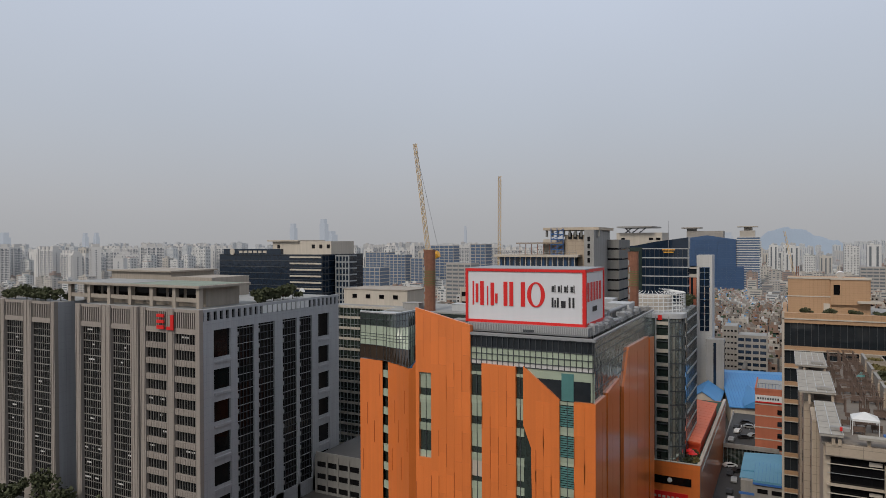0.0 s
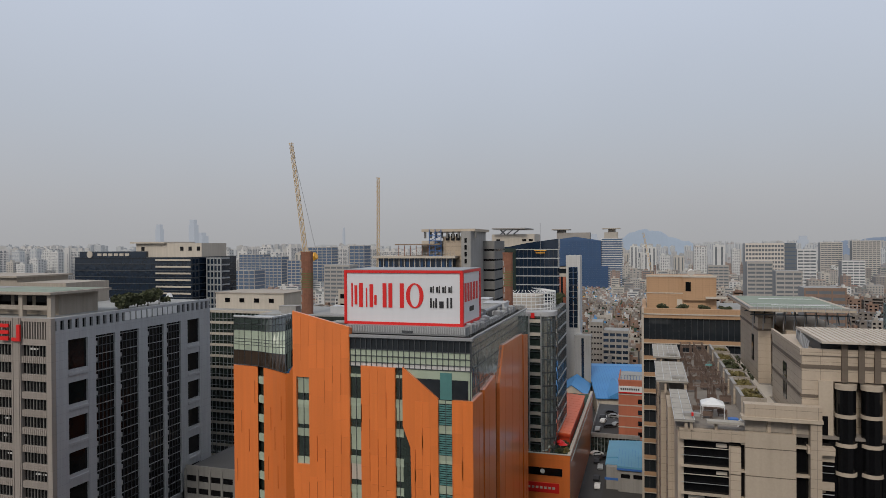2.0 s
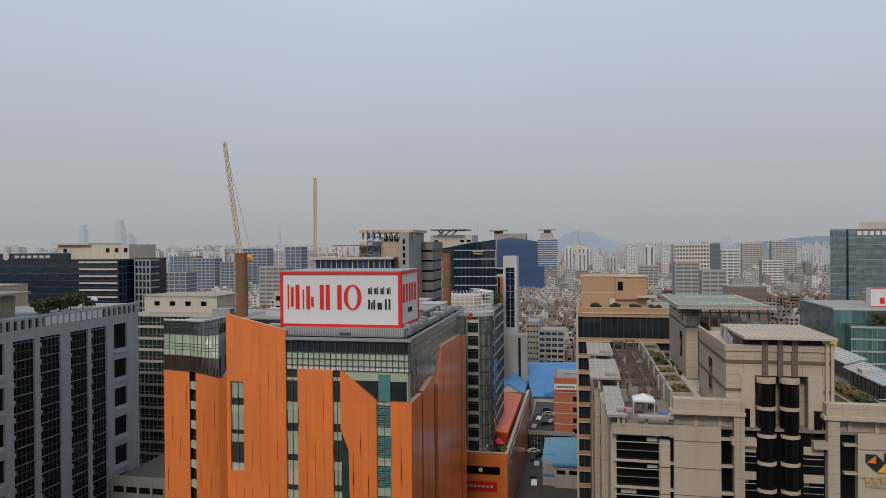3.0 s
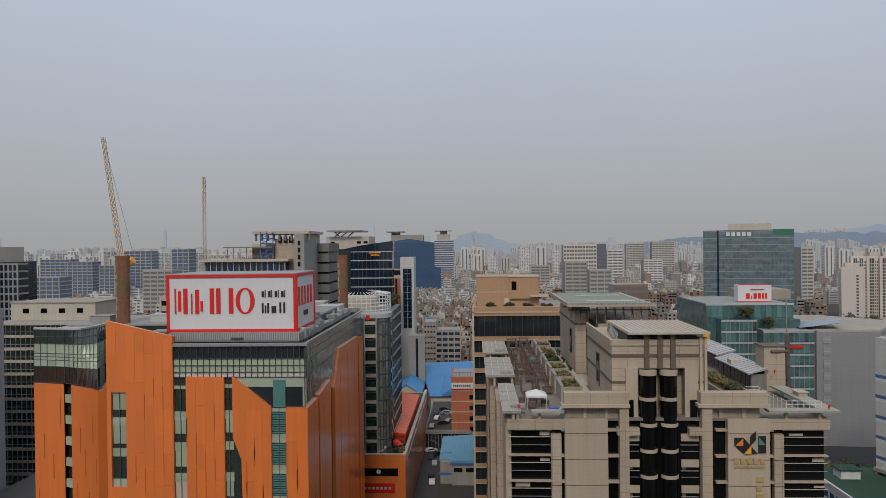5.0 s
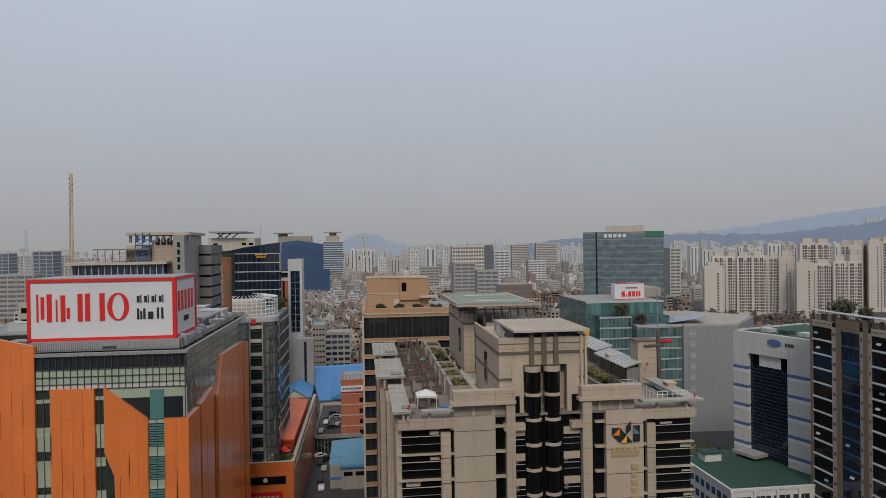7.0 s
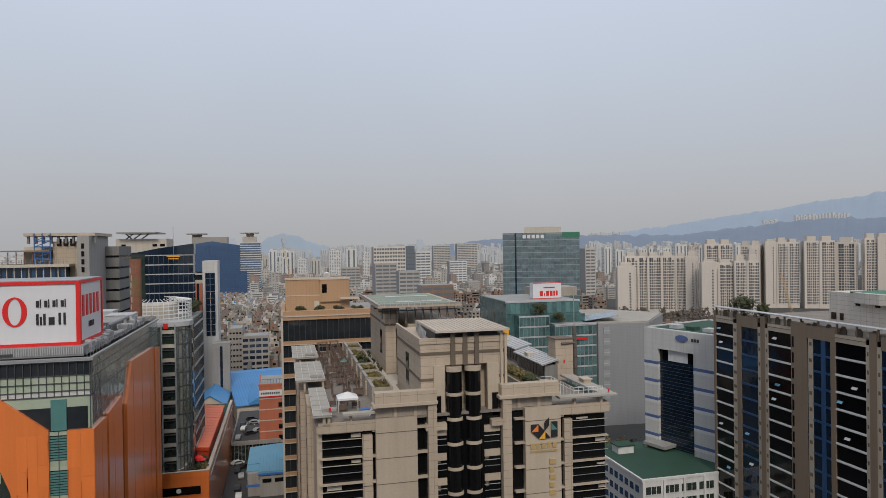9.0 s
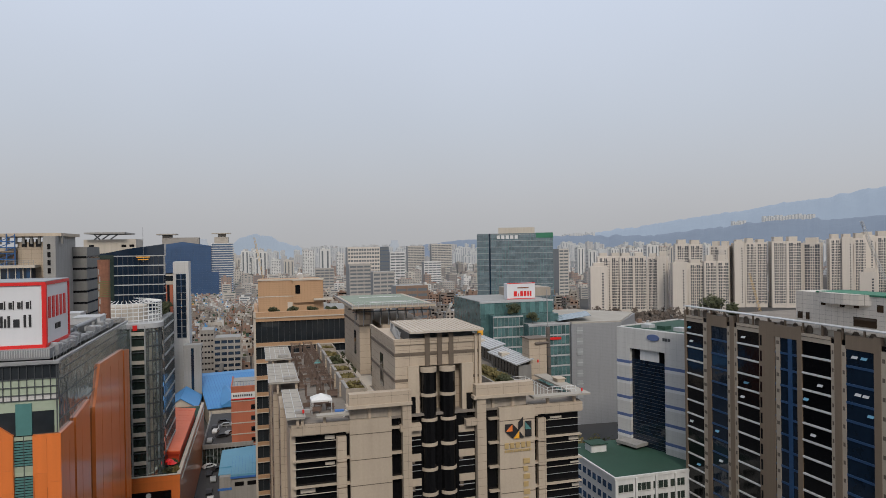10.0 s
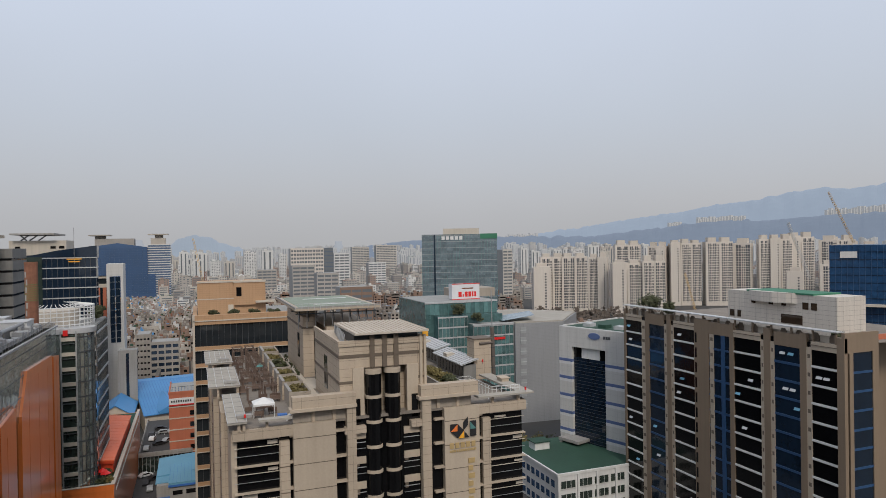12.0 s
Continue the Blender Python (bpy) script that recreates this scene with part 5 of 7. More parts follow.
# ---- the tower with the white ring roof, its podium, the red shed ----
def ring_tower():
    b = thing("ring_tower", -26, 178, 0, "green glass tower with a white steel ring on its roof", "building")
    arc = [(-26.9 + 3.5 * math.sin(a), 181.6 - 3.5 * math.cos(a)) for a in steps(0, math.pi / 2, 6)]
    plan = [(-40, 178.1)] + arc + [(-23.4, 207), (-40, 207)]
    part("wall", Shape().prism(plan, 18, 56.4), "mirror_glass", b, "green-grey reflective glazing")
    part("front_glass", Shape().box(-29.8, 177.95, 18, -26.9, 178.09, 55), "glass_green", b)
    FL = 3.55
    for k in range(10):
        z = 54.6 - FL * k
        part("spandrel", Shape().box(-29.9, 177.7, z - 0.9, -26.8, 178.2, z), "cream", b)
        part("sill", Shape().box(-29.9, 177.6, z - 1.6, -26.8, 178.2, z - 1.45), "frame_dark", b)
        part("side_band", Shape().box(-23.6, 186, z - 0.45, -23.2, 206.8, z), "metal_light", b)
        s = Shape()
        for (xa, ya), (xb, yb) in zip(arc, arc[1:]):
            s.poly([(xa + 0.06, ya - 0.08, z - 0.3), (xb + 0.06, yb - 0.08, z - 0.3), (xb + 0.06, yb - 0.08, z), (xa + 0.06, ya - 0.08, z)])
        part("ring_band", s, "frame_dark", b)
        part("notch", Shape().box(-23.6, 183.2, z - 3, -23.3, 185.6, z - 0.8), "glass_black", b)
    part("pier", Shape().box(-26.9, 177.6, 18, -26.6, 178.2, 56).box(-30.1, 177.6, 18, -29.8, 178.2, 56), "frame", b)
    for x, y in arc:
        part("mullion", Shape().box(x - 0.05, y - 0.12, 18, x + 0.09, y, 56), "frame_dark", b)
    for y in steps(186, 206.8, 10):
        part("mullion", Shape().box(-23.5, y - 0.05, 18, -23.3, y + 0.05, 56.2), "frame_dark", b)
    part("cornice", Shape().prism([(-40, 177.5)] + [(x + 0.3, y - 0.3) for x, y in arc] + [(-23.1, 184), (-40, 184)], 55.4, 56.6), "metal_light", b)
    part("roof", Shape().box(-39, 184, 56.4, -23.6, 206.8, 56.6), "roof_grey", b)
    r = part("ring_frame", Shape(), "white", b, "white lattice steel ring")
    cx, cy, R = -33.2, 188.5, 9.0
    for z in (57.2, 58.2, 59.2, 60.2, 61.4):
        s = Shape()
        pts = [(cx + R * math.cos(a), cy + R * math.sin(a), z) for a in steps(-1.9, 1.3, 22)]
        for p, q in zip(pts, pts[1:]):
            s.rod(p, q, 0.12, 5)
        part("hoop", s, "white", r)
    for a in steps(-1.9, 1.3, 22):
        part("upright", Shape().rod((cx + R * math.cos(a), cy + R * math.sin(a), 56.4), (cx + R * math.cos(a), cy + R * math.sin(a), 61.4), 0.1, 5), "white", r)
        part("spoke", Shape().rod((cx + R * math.cos(a), cy + R * math.sin(a), 61.4), (cx + 5.5 * math.cos(a), cy + 5.5 * math.sin(a), 62.0), 0.09, 5), "white", r)
    part("ring_core", Shape().rod((cx, cy, 56.6), (cx, cy, 60.4), 5.6, 24), "cream", b)
    part("sign_block", Shape().box(-29.4, 177.2, 55.0, -28.4, 177.6, 56.3), "red", b, "red sign block")


ring_tower()
for k, (x, y) in enumerate(((-24.8, 195), (-25, 199), (-24.8, 203))):
    tree(k + 130, x, y, 56.6, 1.9, 3.0, "green shrub on the tower roof", 0.2, 300, 0.35, "leaf", "shrub", "tower roof shrubs")


def podium():
    b = thing("podium", -40, 177, 0, "orange shopping podium with a roof garden and a window band", "building")
    part("wall", Shape().box(-60, 177, 0, -19.2, 256, 18), "orange", b)
    part("roof", Shape().box(-59, 178, 18, -20, 255, 18.1), "roof_green", b)
    part("parapet", Shape().box(-60, 176.9, 17.6, -19.1, 177.5, 18.9).box(-19.8, 177.5, 17.6, -19.1, 256, 18.9), "orange", b)
    part("coping", Shape().box(-60, 176.8, 18.9, -19.0, 177.6, 19.05).box(-19.9, 177.6, 18.9, -19.0, 256, 19.05), "cream", b)
    part("window_band", Shape().box(-60, 176.85, 13.2, -21.2, 177.05, 15.2), "glass_black", b)
    part("clock", Shape().rod((-26.4, 176.75, 14.3), (-26.4, 176.9, 14.3), 0.6, 16), "white", b, "round white plate")
    part("banner", Shape().box(-34, 176.8, 8.6, -22, 177.0, 11.2), "red", b, "red banner")
    for k in range(9):
        part("banner_bar", Shape().box(-32.6 + 1.1 * k, 176.74, 9.6, -31.9 + 1.1 * k, 176.8, 10.2), "cream", b)
    for y in steps(179, 254, 60):
        part("baluster", Shape().box(-19.0, y - 0.15, 16.9, -18.85, y + 0.15, 17.5), "white", b)


podium()
s = thing("red_roofed_hall", -23.5, 188, 18, "hall with a bright red metal roof on the podium", "shed")
part("wall", Shape().box(-26.4, 188.4, 18.1, -20.5, 236, 21.3), "red_wall", s, "deep red end wall")
part("roof", Shape().slab_y([(-26.8, 21.9), (-20.2, 21.3), (-20.2, 21.6), (-26.8, 22.2)], 187.9, 236.6), "roof_red", s)
part("fascia", Shape().slab_y([(-26.8, 21.2), (-20.2, 20.6), (-20.2, 21.3), (-26.8, 21.9)], 187.9, 188.3), "red_wall", s)
for y in steps(190, 236, 14):
    part("seam", Shape().slab_y([(-26.7, 22.19), (-20.3, 21.6), (-20.3, 21.64), (-26.7, 22.23)], y, y + 0.08), "roof_red", s)
for x, y, m in ((-22.6, 184.6, "red"), (-21.6, 182.4, "red"), (-21.4, 186.2, "leaf"), (-22.5, 180, "leaf"), (-20.8, 180.6, "leaf_dry")):
    if m == "red":
        u = thing("parasol", x, y, 18.1, "red parasol on the podium garden", "parasol", "podium parasols")
        part("pole", Shape().rod((x, y, 18.1), (x, y, 20.4), 0.05, 6), "metal", u)
        part("canopy", Shape().rod((x, y, 20.1), (x, y, 20.8), 1.3, 8, 0.05), "red", u)
    else:
        tree(int(x * 7 + y), x, y, 18.1, 1.4, 1.6, "shrub in the podium roof garden", 0.15, 160, 0.3, m, "shrub", "podium shrubs")

# ---- sheds, brick block, parking deck, street ----
b = thing("brick_building", -5, 246, 0, "red brick building with pale floor lines and small windows", "building")
part("wall", Shape().box(-9.3, 246, 0, 4, 266, 25.2), "brick", b)
part("roof", Shape().box(-9, 246.3, 25.2, 4, 265.7, 25.4), "roof_grey", b)
for k in range(6):
    part("floor_line", Shape().box(-9.4, 245.85, 20.6 - 3.9 * k, 4, 246, 20.95 - 3.9 * k), "cream", b)
    part("window", Shape().box(-2.6, 245.9, 17.6 - 3.9 * k, -0.9, 246.05, 19.2 - 3.9 * k), "glass_black", b)
part("parapet", Shape().box(-9.4, 245.9, 25.2, 4, 246.3, 26.0).box(-9.4, 246.3, 25.2, -9.0, 266, 26.0), "brick", b)
sg = part("sign_board", Shape().box(-9.2, 245.6, 21.6, -0.8, 245.85, 23.8), "white", b, "white sign board with dark bars")
for k in range(9):
    part("sign_bar", Shape().box(-8.6 + 0.75 * k, 245.55, 22.4, -8.1 + 0.75 * k, 245.6, 23.1), "frame_dark", sg)
part("sign_strip", Shape().box(-9.2, 245.58, 21.3, -0.8, 245.85, 21.7), "red", sg)
f = part("roof_fence", Shape().box(-8.2, 247, 27.4, 4, 247.1, 27.5), "frame_dark", b)
for x in steps(-8.2, 4, 12):
    part("fence_post", Shape().box(x - 0.05, 247, 25.4, x + 0.05, 247.1, 27.5), "crane_blue", f)

b = thing("blue_roofed_hall", -6, 207, 0, "small white hall with light blue metal roofs", "building")
part("wall", Shape().box(-11.6, 208, 0, 6, 234, 6.8), "concrete", b)
part("upper_wall", Shape().box(-8.0, 206.6, 0, 6, 222, 7.2), "concrete", b)
part("roof", Shape().slab_y([(-12.0, 6.8), (6, 6.8), (6, 8.4), (-12.0, 7.2)], 216, 234.4), "roof_lightblue", b)
part("roof", Shape().box(-8.3, 206.2, 7.2, 6, 224, 7.8).box(-12.0, 210, 6.6, -8.3, 222, 7.0), "roof_lightblue", b)
part("fascia", Shape().box(-8.4, 206.1, 6.6, 6, 206.5, 7.2).box(-12.1, 207.9, 2.8, 6, 208.0, 3.5), "tarp", b)
for x in (-7.2, -3.6, 0.4):
    part("window", Shape().box(x, 206.5, 4.2, x + 2.6, 206.65, 5.4), "glass_black", b)
for k in range(14):
    part("seam", Shape().box(-8.2 + k, 206.2, 7.8, -8.12 + k, 224, 7.88), "roof_blue", b)

d = thing("parking_deck", -15, 244, 0, "grey parking deck over a glazed ground floor", "parking deck")
part("wall", Shape().box(-19, 244.4, 0, -2, 292, 5.4), "glass_green", d)
part("deck", Shape().box(-19, 243.6, 5.4, -2, 292, 6.0), "concrete", d)
part("surface", Shape().box(-18.6, 244.2, 6.0, -2.4, 291.6, 6.05), "asphalt", d)
part("parapet", Shape().box(-19, 243.5, 6.0, -2, 243.9, 6.9).box(-19, 243.9, 6.0, -18.7, 292, 6.9), "concrete", d)
for x in steps(-19, -2, 14):
    part("mullion", Shape().box(x - 0.08, 244.2, 0, x + 0.08, 244.45, 5.4), "frame", d)
part("line_mark", Shape().box(-15, 268, 6.05, -14.85, 273, 6.06).box(-12, 268, 6.05, -11.85, 273, 6.06).box(-9, 268, 6.05, -8.85, 273, 6.06), "white", d)


def car(x, y, z, paint, turn, label):
    c = thing("car", x, y, z, label, "car", "parked cars", turn=turn)
    body = [(x - 2.2, z + 0.35), (x + 2.2, z + 0.35), (x + 2.25, z + 0.75), (x + 1.3, z + 0.92), (x + 0.7, z + 1.42), (x - 1.2, z + 1.45), (x - 1.95, z + 0.95), (x - 2.25, z + 0.8)]
    part("body", Shape().slab_y(body, y - 0.88, y + 0.88), paint, c)
    part("glazing", Shape().slab_y([(x - 1.75, z + 0.93), (x + 1.2, z + 0.93), (x + 0.68, z + 1.36), (x - 1.18, z + 1.39)], y - 0.9, y + 0.9), "glass_black", c)
    for wx in (x - 1.4, x + 1.4):
        for wy in (y - 0.8, y + 0.8):
            part("wheel", Shape().rod((wx, wy - 0.1, z + 0.33), (wx, wy + 0.1, z + 0.33), 0.33, 12), "tyre", c)


for x, y, z, p, a, n in ((-13.4, 276, 6.05, "black", 8, "black"), (-12, 270, 6.05, "frame", 4, "grey"), (-6, 282, 6.05, "white", 15, "white"), (-15.6, 262, 6.05, "white", 80, "white"), (-13, 255, 6.05, "black", 20, "black"), (-8.4, 262, 6.05, "black", 70, "black"), (-10.6, 258, 6.05, "frame", 60, "grey"), (-16, 232, 0.02, "black", 88, "black"), (-14.5, 226, 0.02, "frame", 92, "grey"), (-15, 215, 0.02, "black", 90, "black"), (-16.6, 240, 0.02, "white", 30, "white"), (-13.6, 236, 0.02, "black", 40, "black"), (-16.2, 268, 6.05, "black", 84, "black"), (-5.4, 272, 6.05, "black", 12, "black"), (-9.6, 270, 6.05, "frame", 88, "grey"), (-7, 276, 6.05, "black", 5, "black"), (-16.8, 250, 6.05, "frame", 86, "grey"), (-5.6, 286, 6.05, "white", 8, "white"), (-14.2, 208, 0.02, "white", 91, "white")):
    car(x, y, z, p, a, n + " saloon car parked on grey asphalt")


def blue_shed(x0, x1, y0, y1, eave, ridge, name_label):
    s = thing("market_shed", (x0 + x1) / 2, y0, 0, name_label, "shed", "blue market sheds")
    part("wall", Shape().slab_y([(x0, 0), (x1, 0), (x1, eave), ((x0 + x1) / 2, ridge - 0.2), (x0, eave)], y0, y1), "cream", s)
    xm = (x0 + x1) / 2
    part("roof", Shape().slab_y([(x0 - 0.5, eave - 0.1), (xm, ridge - 0.1), (x1 + 0.5, eave - 0.1), (x1 + 0.5, eave + 0.15), (xm, ridge + 0.2), (x0 - 0.5, eave + 0.15)], y0 - 0.5, y1 + 0.5), "roof_blue", s)
    for k in range(int((y1 - y0) / 1.5)):
        y = y0 + k * 1.5
        part("seam", Shape().poly([(x0 - 0.5, y, eave + 0.2), (xm, y, ridge + 0.25), (xm, y + 0.08, ridge + 0.25), (x0 - 0.5, y + 0.08, eave + 0.2)]), "tarp", s)
    for x in steps(x0 + 2, x1 - 2, 3):
        part("window", Shape().box(x - 0.8, y0 - 0.05, 3, x + 0.8, y0 + 0.05, 5), "glass_black", s)


blue_shed(-37, -24.6, 292, 316, 9, 13.4, "market shed with a faded blue metal roof")
hs = thing("market_hall", -6, 294, 0, "wide market hall with a bright blue metal roof", "shed", "blue market sheds", turn=9)
part("wall", Shape().slab_x([(295, 0), (372, 0), (372, 9), (342, 13.2), (295, 8)], -20, 12), "cream", hs)
part("roof", Shape().slab_x([(294, 8.0), (342, 13.3), (373, 9.0), (373, 9.25), (342, 13.6), (294, 8.3)], -20.6, 12.6), "roof_blue", hs)
for x in steps(-20.2, 12.2, 27):
    part("seam", Shape().slab_x([(294, 8.3), (342, 13.6), (342, 13.7), (294, 8.4)], x - 0.05, x + 0.05), "tarp", hs)
part("dormer", Shape().slab_y([(-15, 8.4), (-5, 8.4), (-5, 9.2), (-10, 12), (-15, 9.2)], 293.4, 322), "roof_blue", hs, "cross gable with a blue metal roof")
for x in (-18, -13, -8, -3):
    part("window", Shape().box(x, 294.9, 3, x + 2.2, 295.05, 5.4), "glass_black", hs)
gal = thing("covered_lane", -19, 306, 0, "rusty covered lane between the sheds", "canopy")
part("roof", Shape().box(-20.3, 374, 9.0, -18.7, 396, 9.3), "rust", gal)
for y in steps(375, 395, 6):
    part("frame", Shape().box(-20.4, y - 0.15, 0, -18.6, y + 0.15, 10.2), "concrete_dark", gal)


# surfaces of the distance: mid and far ones carry the haze as emission
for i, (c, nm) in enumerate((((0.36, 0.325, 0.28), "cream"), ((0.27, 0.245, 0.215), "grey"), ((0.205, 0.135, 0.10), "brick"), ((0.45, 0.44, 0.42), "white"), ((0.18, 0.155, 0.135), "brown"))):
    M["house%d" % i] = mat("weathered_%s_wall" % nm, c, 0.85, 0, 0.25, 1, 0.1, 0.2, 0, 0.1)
    M["mid%d" % i] = mat("hazy_%s_wall" % nm, tuple(v * 1.1 for v in c), 0.9, 0, 0.2, 0.5, 0.03, 0.1, 0, 0.1, haze_emission=0.11)
    M["far%d" % i] = mat("distant_%s_wall" % nm, tuple(v * 0.62 + 0.02 for v in c), 0.9, 0, 0.15, 0.3, 0.01, 0.05, 0, 0.1, haze_emission=0.33)
M["win_mid"] = mat("glazing_with_haze", (0.05, 0.055, 0.06), 0.4, 0, 0.2, haze_emission=0.15)
M["win_far"] = mat("windows_with_haze", (0.08, 0.085, 0.095), 0.7, 0, 0.1, haze_emission=0.36)
M["navy_mid"] = mat("navy_glass_with_haze", (0.045, 0.08, 0.14), 0.25, 0, 0.2, haze_emission=0.09)
# apartment paints again, greyer and emitting, to put haze on far estates
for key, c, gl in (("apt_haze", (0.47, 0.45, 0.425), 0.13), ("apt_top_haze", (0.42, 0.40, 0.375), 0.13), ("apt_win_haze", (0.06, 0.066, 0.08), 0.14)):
    M[key] = mat("hazy_" + key, c, 0.8, 0, 0.1, 0.5, 0.02, 0.0, 0, 0.15, haze_emission=gl)

# ---- larger buildings further off ----
def banded(name, label, x0, y0, x1, y1, z1, wall, pane, fl, gap, bays=0, side=1, base=0.0, band_out=0.25, group="", rgs=0):
    """An office block: glass body, one proud band a floor on the front and on the visible sides, optional piers."""
    b = thing(name, (x0 + x1) / 2, y0, base, label, "building", group)
    part("wall", Shape().box(x0 + 0.3, y0 + 0.3, base, x1 - 0.3, y1 - 0.3, z1 - 0.4), pane, b)
    n = int((z1 - base) / fl)
    for k in range(n + 1):
        z = z1 - fl * k
        part("band", Shape().box(x0, y0 + 0.3 - band_out, z - gap, x1, y0 + 0.35, z), wall, b)
        if side:
            xs = (x1 - 0.35, x1 - 0.3 + band_out) if side > 0 else (x0 + 0.3 - band_out, x0 + 0.35)
            part("side_band", Shape().box(xs[0], y0 + 0.35, z - gap, xs[1], y1, z), wall, b)
    if bays:
        for x in steps(x0, x1, bays):
            part("pier", Shape().box(x - 0.35, y0 - 0.1, base, x + 0.35, y0 + 0.35, z1), wall, b)
    part("roof", Shape().box(x0 + 0.3, y0 + 0.35, z1 - 0.4, x1 - 0.35, y1, z1 - 0.2), "roof_grey", b)
    return b


# dark banded office with the floating deck
b = banded("dark_office", "dark glass office with thin white floor bands and a raised deck", -67.5, 293, -36.2, 299, 72.5, "metal_light", "glass_navy", 3.9, 0.42, 0, 1)
for x in steps(-67, -36.6, 16):
    part("mullion", Shape().box(x - 0.08, 293.1, 2, x + 0.08, 293.32, 72.3), "frame_dark", b)
part("crest", Shape().slab_y([(-67.5, 72.52), (-36.2, 72.52), (-36.2, 77.0), (-50, 75.2), (-58, 73.6), (-67.5, 73.2)], 292.9, 299), "glass_navy", b)
part("side_bay", Shape().box(-67.6, 292.6, 40, -55, 293, 72.8), "glass_green", b)
p = part("penthouse", Shape().box(-67, 298, 72, -47.5, 315, 79.2), "cream", b)
part("deck", Shape().box(-66, 294, 81.4, -51, 318, 82.0), "concrete", p)
for x, q in ((-63, -60), (-60, -57), (-57, -54), (-61, -63)):
    part("brace", Shape().rod((x, 298, 79.2), (q, 297, 81.4), 0.25, 6), "frame_dark", p)
for x in (-65, -53, -50):
    part("window", Shape().box(x, 297.9, 76, x + 1.8, 298.05, 77), "glass_black", p)
m = part("mast", Shape().rod((-44, 292.4, 70), (-44, 292.4, 84), 0.08, 5), "metal", b)
part("mast_arm", Shape().box(-46.6, 292, 71.6, -41.4, 292.2, 72.0).box(-46, 292, 70.6, -42, 292.2, 71.0), "amber", m)

# blue curved glass and the grey tower behind
b = thing("blue_tower", -110, 1143, 0, "deep blue glass tower with a sloping roofline", "building")
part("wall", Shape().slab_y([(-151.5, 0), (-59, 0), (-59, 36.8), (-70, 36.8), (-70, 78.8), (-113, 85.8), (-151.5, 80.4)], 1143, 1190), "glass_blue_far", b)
for k in range(20):
    z = 78 - 3.7 * k
    part("band", Shape().box(-151.5, 1142.6, z, -70 if z > 36 else -59, 1143.05, z + 0.5), "blue_frame", b)
for x in steps(-150, -71, 12):
    part("mullion", Shape().box(x - 0.2, 1142.5, 0, x + 0.2, 1143, 77.5), "blue_frame", b)
part("roof_block", Shape().box(-146, 1160, 79, -90, 1185, 93).box(-154, 1155, 97.5, -124, 1188, 99.3).box(-146, 1164, 93, -132, 1180, 97.5), "house1", b)
b = banded("grey_tower", "grey banded office tower with a roof pavilion", -70, 1150, -36.8, 1190, 83, "mid3", "navy_mid", 3.8, 1.1, 0, 1)
part("pavilion", Shape().box(-66, 1160, 83, -44, 1180, 93).box(-70, 1156, 98.5, -40, 1184, 100).box(-60, 1164, 93, -48, 1178, 98.5), "house0", b)

# slim white-framed tower with brown stripes
b = thing("striped_tower", -37, 327, 0, "slim tower with terracotta stripes and a white frame", "building")
part("wall", Shape().box(-43.5, 328, 0, -36.6, 340, 63.4), "glass", b)
for x in (-43.4, -40.9, -38.4):
    part("stripe", Shape().box(x, 327.6, 0, x + 1.4, 328.1, 58.8), "brick", b)
part("head", Shape().box(-43.6, 327.4, 58.6, -36.6, 328.2, 60.2).box(-43.6, 327.4, 62.6, -36.6, 340, 63.4), "cream", b)
part("frame", Shape().box(-36.8, 327, 0, -35.6, 338, 69).box(-31.2, 327, 0, -30.1, 338, 69).box(-35.6, 327, 63.4, -31.2, 338, 69).box(-35.6, 327.2, 0, -31.2, 338, 40), "white_panel", b)
part("panel", Shape().box(-35.4, 326.95, 34, -33.6, 327.3, 63.2), "glass_navy", b)
part("panel", Shape().box(-33.2, 326.95, 34, -31.4, 327.3, 63.2), "glass_navy", b)
for k in range(9):
    part("transom", Shape().box(-35.5, 326.9, 36 + 3.1 * k, -31.4, 327.02, 36.15 + 3.1 * k), "frame", b)

# construction behind the billboard
b = thing("construction_block", -74, 212, 0, "unfinished concrete block with blue glazing, scaffolds and a deck", "building")
part("wall", Shape().box(-90, 215, 0, -59, 240, 66), "concrete_dark", b)
part("glazing", Shape().box(-88.6, 214.7, 66.2, -62, 238, 70.2), "glass_blue", b, "blue glass storey under protective film")
for x in steps(-87, -64, 9):
    part("dark_pane", Shape().box(x - 0.7, 214.62, 66.6, x + 0.9, 214.72, 69.8), "glass_navy", b)
for x in steps(-88.6, -62, 14):
    part("mullion", Shape().box(x - 0.12, 214.5, 66.2, x + 0.12, 214.8, 70.2), "cream", b)
part("slab", Shape().box(-90.4, 213.4, 70.2, -60.6, 240, 71.0).box(-90, 214, 65.6, -60, 240, 66.2), "cream", b)
part("deck", Shape().box(-83, 216, 74.7, -66.6, 229.5, 75.1), "brown", b)
for x in steps(-82, -67, 7):
    part("deck_prop", Shape().rod((x, 217, 71), (x, 217, 74.6), 0.14, 5), "rust", b)
for x in steps(-90, -61, 24):
    part("rail_post", Shape().box(x - 0.06, 213.6, 71, x + 0.06, 213.7, 72.4), "concrete", b)
part("rail_bar", Shape().box(-90, 213.6, 71.7, -61, 213.68, 71.8).box(-90, 213.6, 72.3, -61, 213.68, 72.4), "concrete", b)
c = part("lift_core", Shape().box(-66.5, 219, 66, -55.6, 236, 77.6), "stone", b, "panel-clad lift core")
part("rear_house", Shape().box(-78, 230, 70.5, -66.6, 239, 76.2), "cream", b)
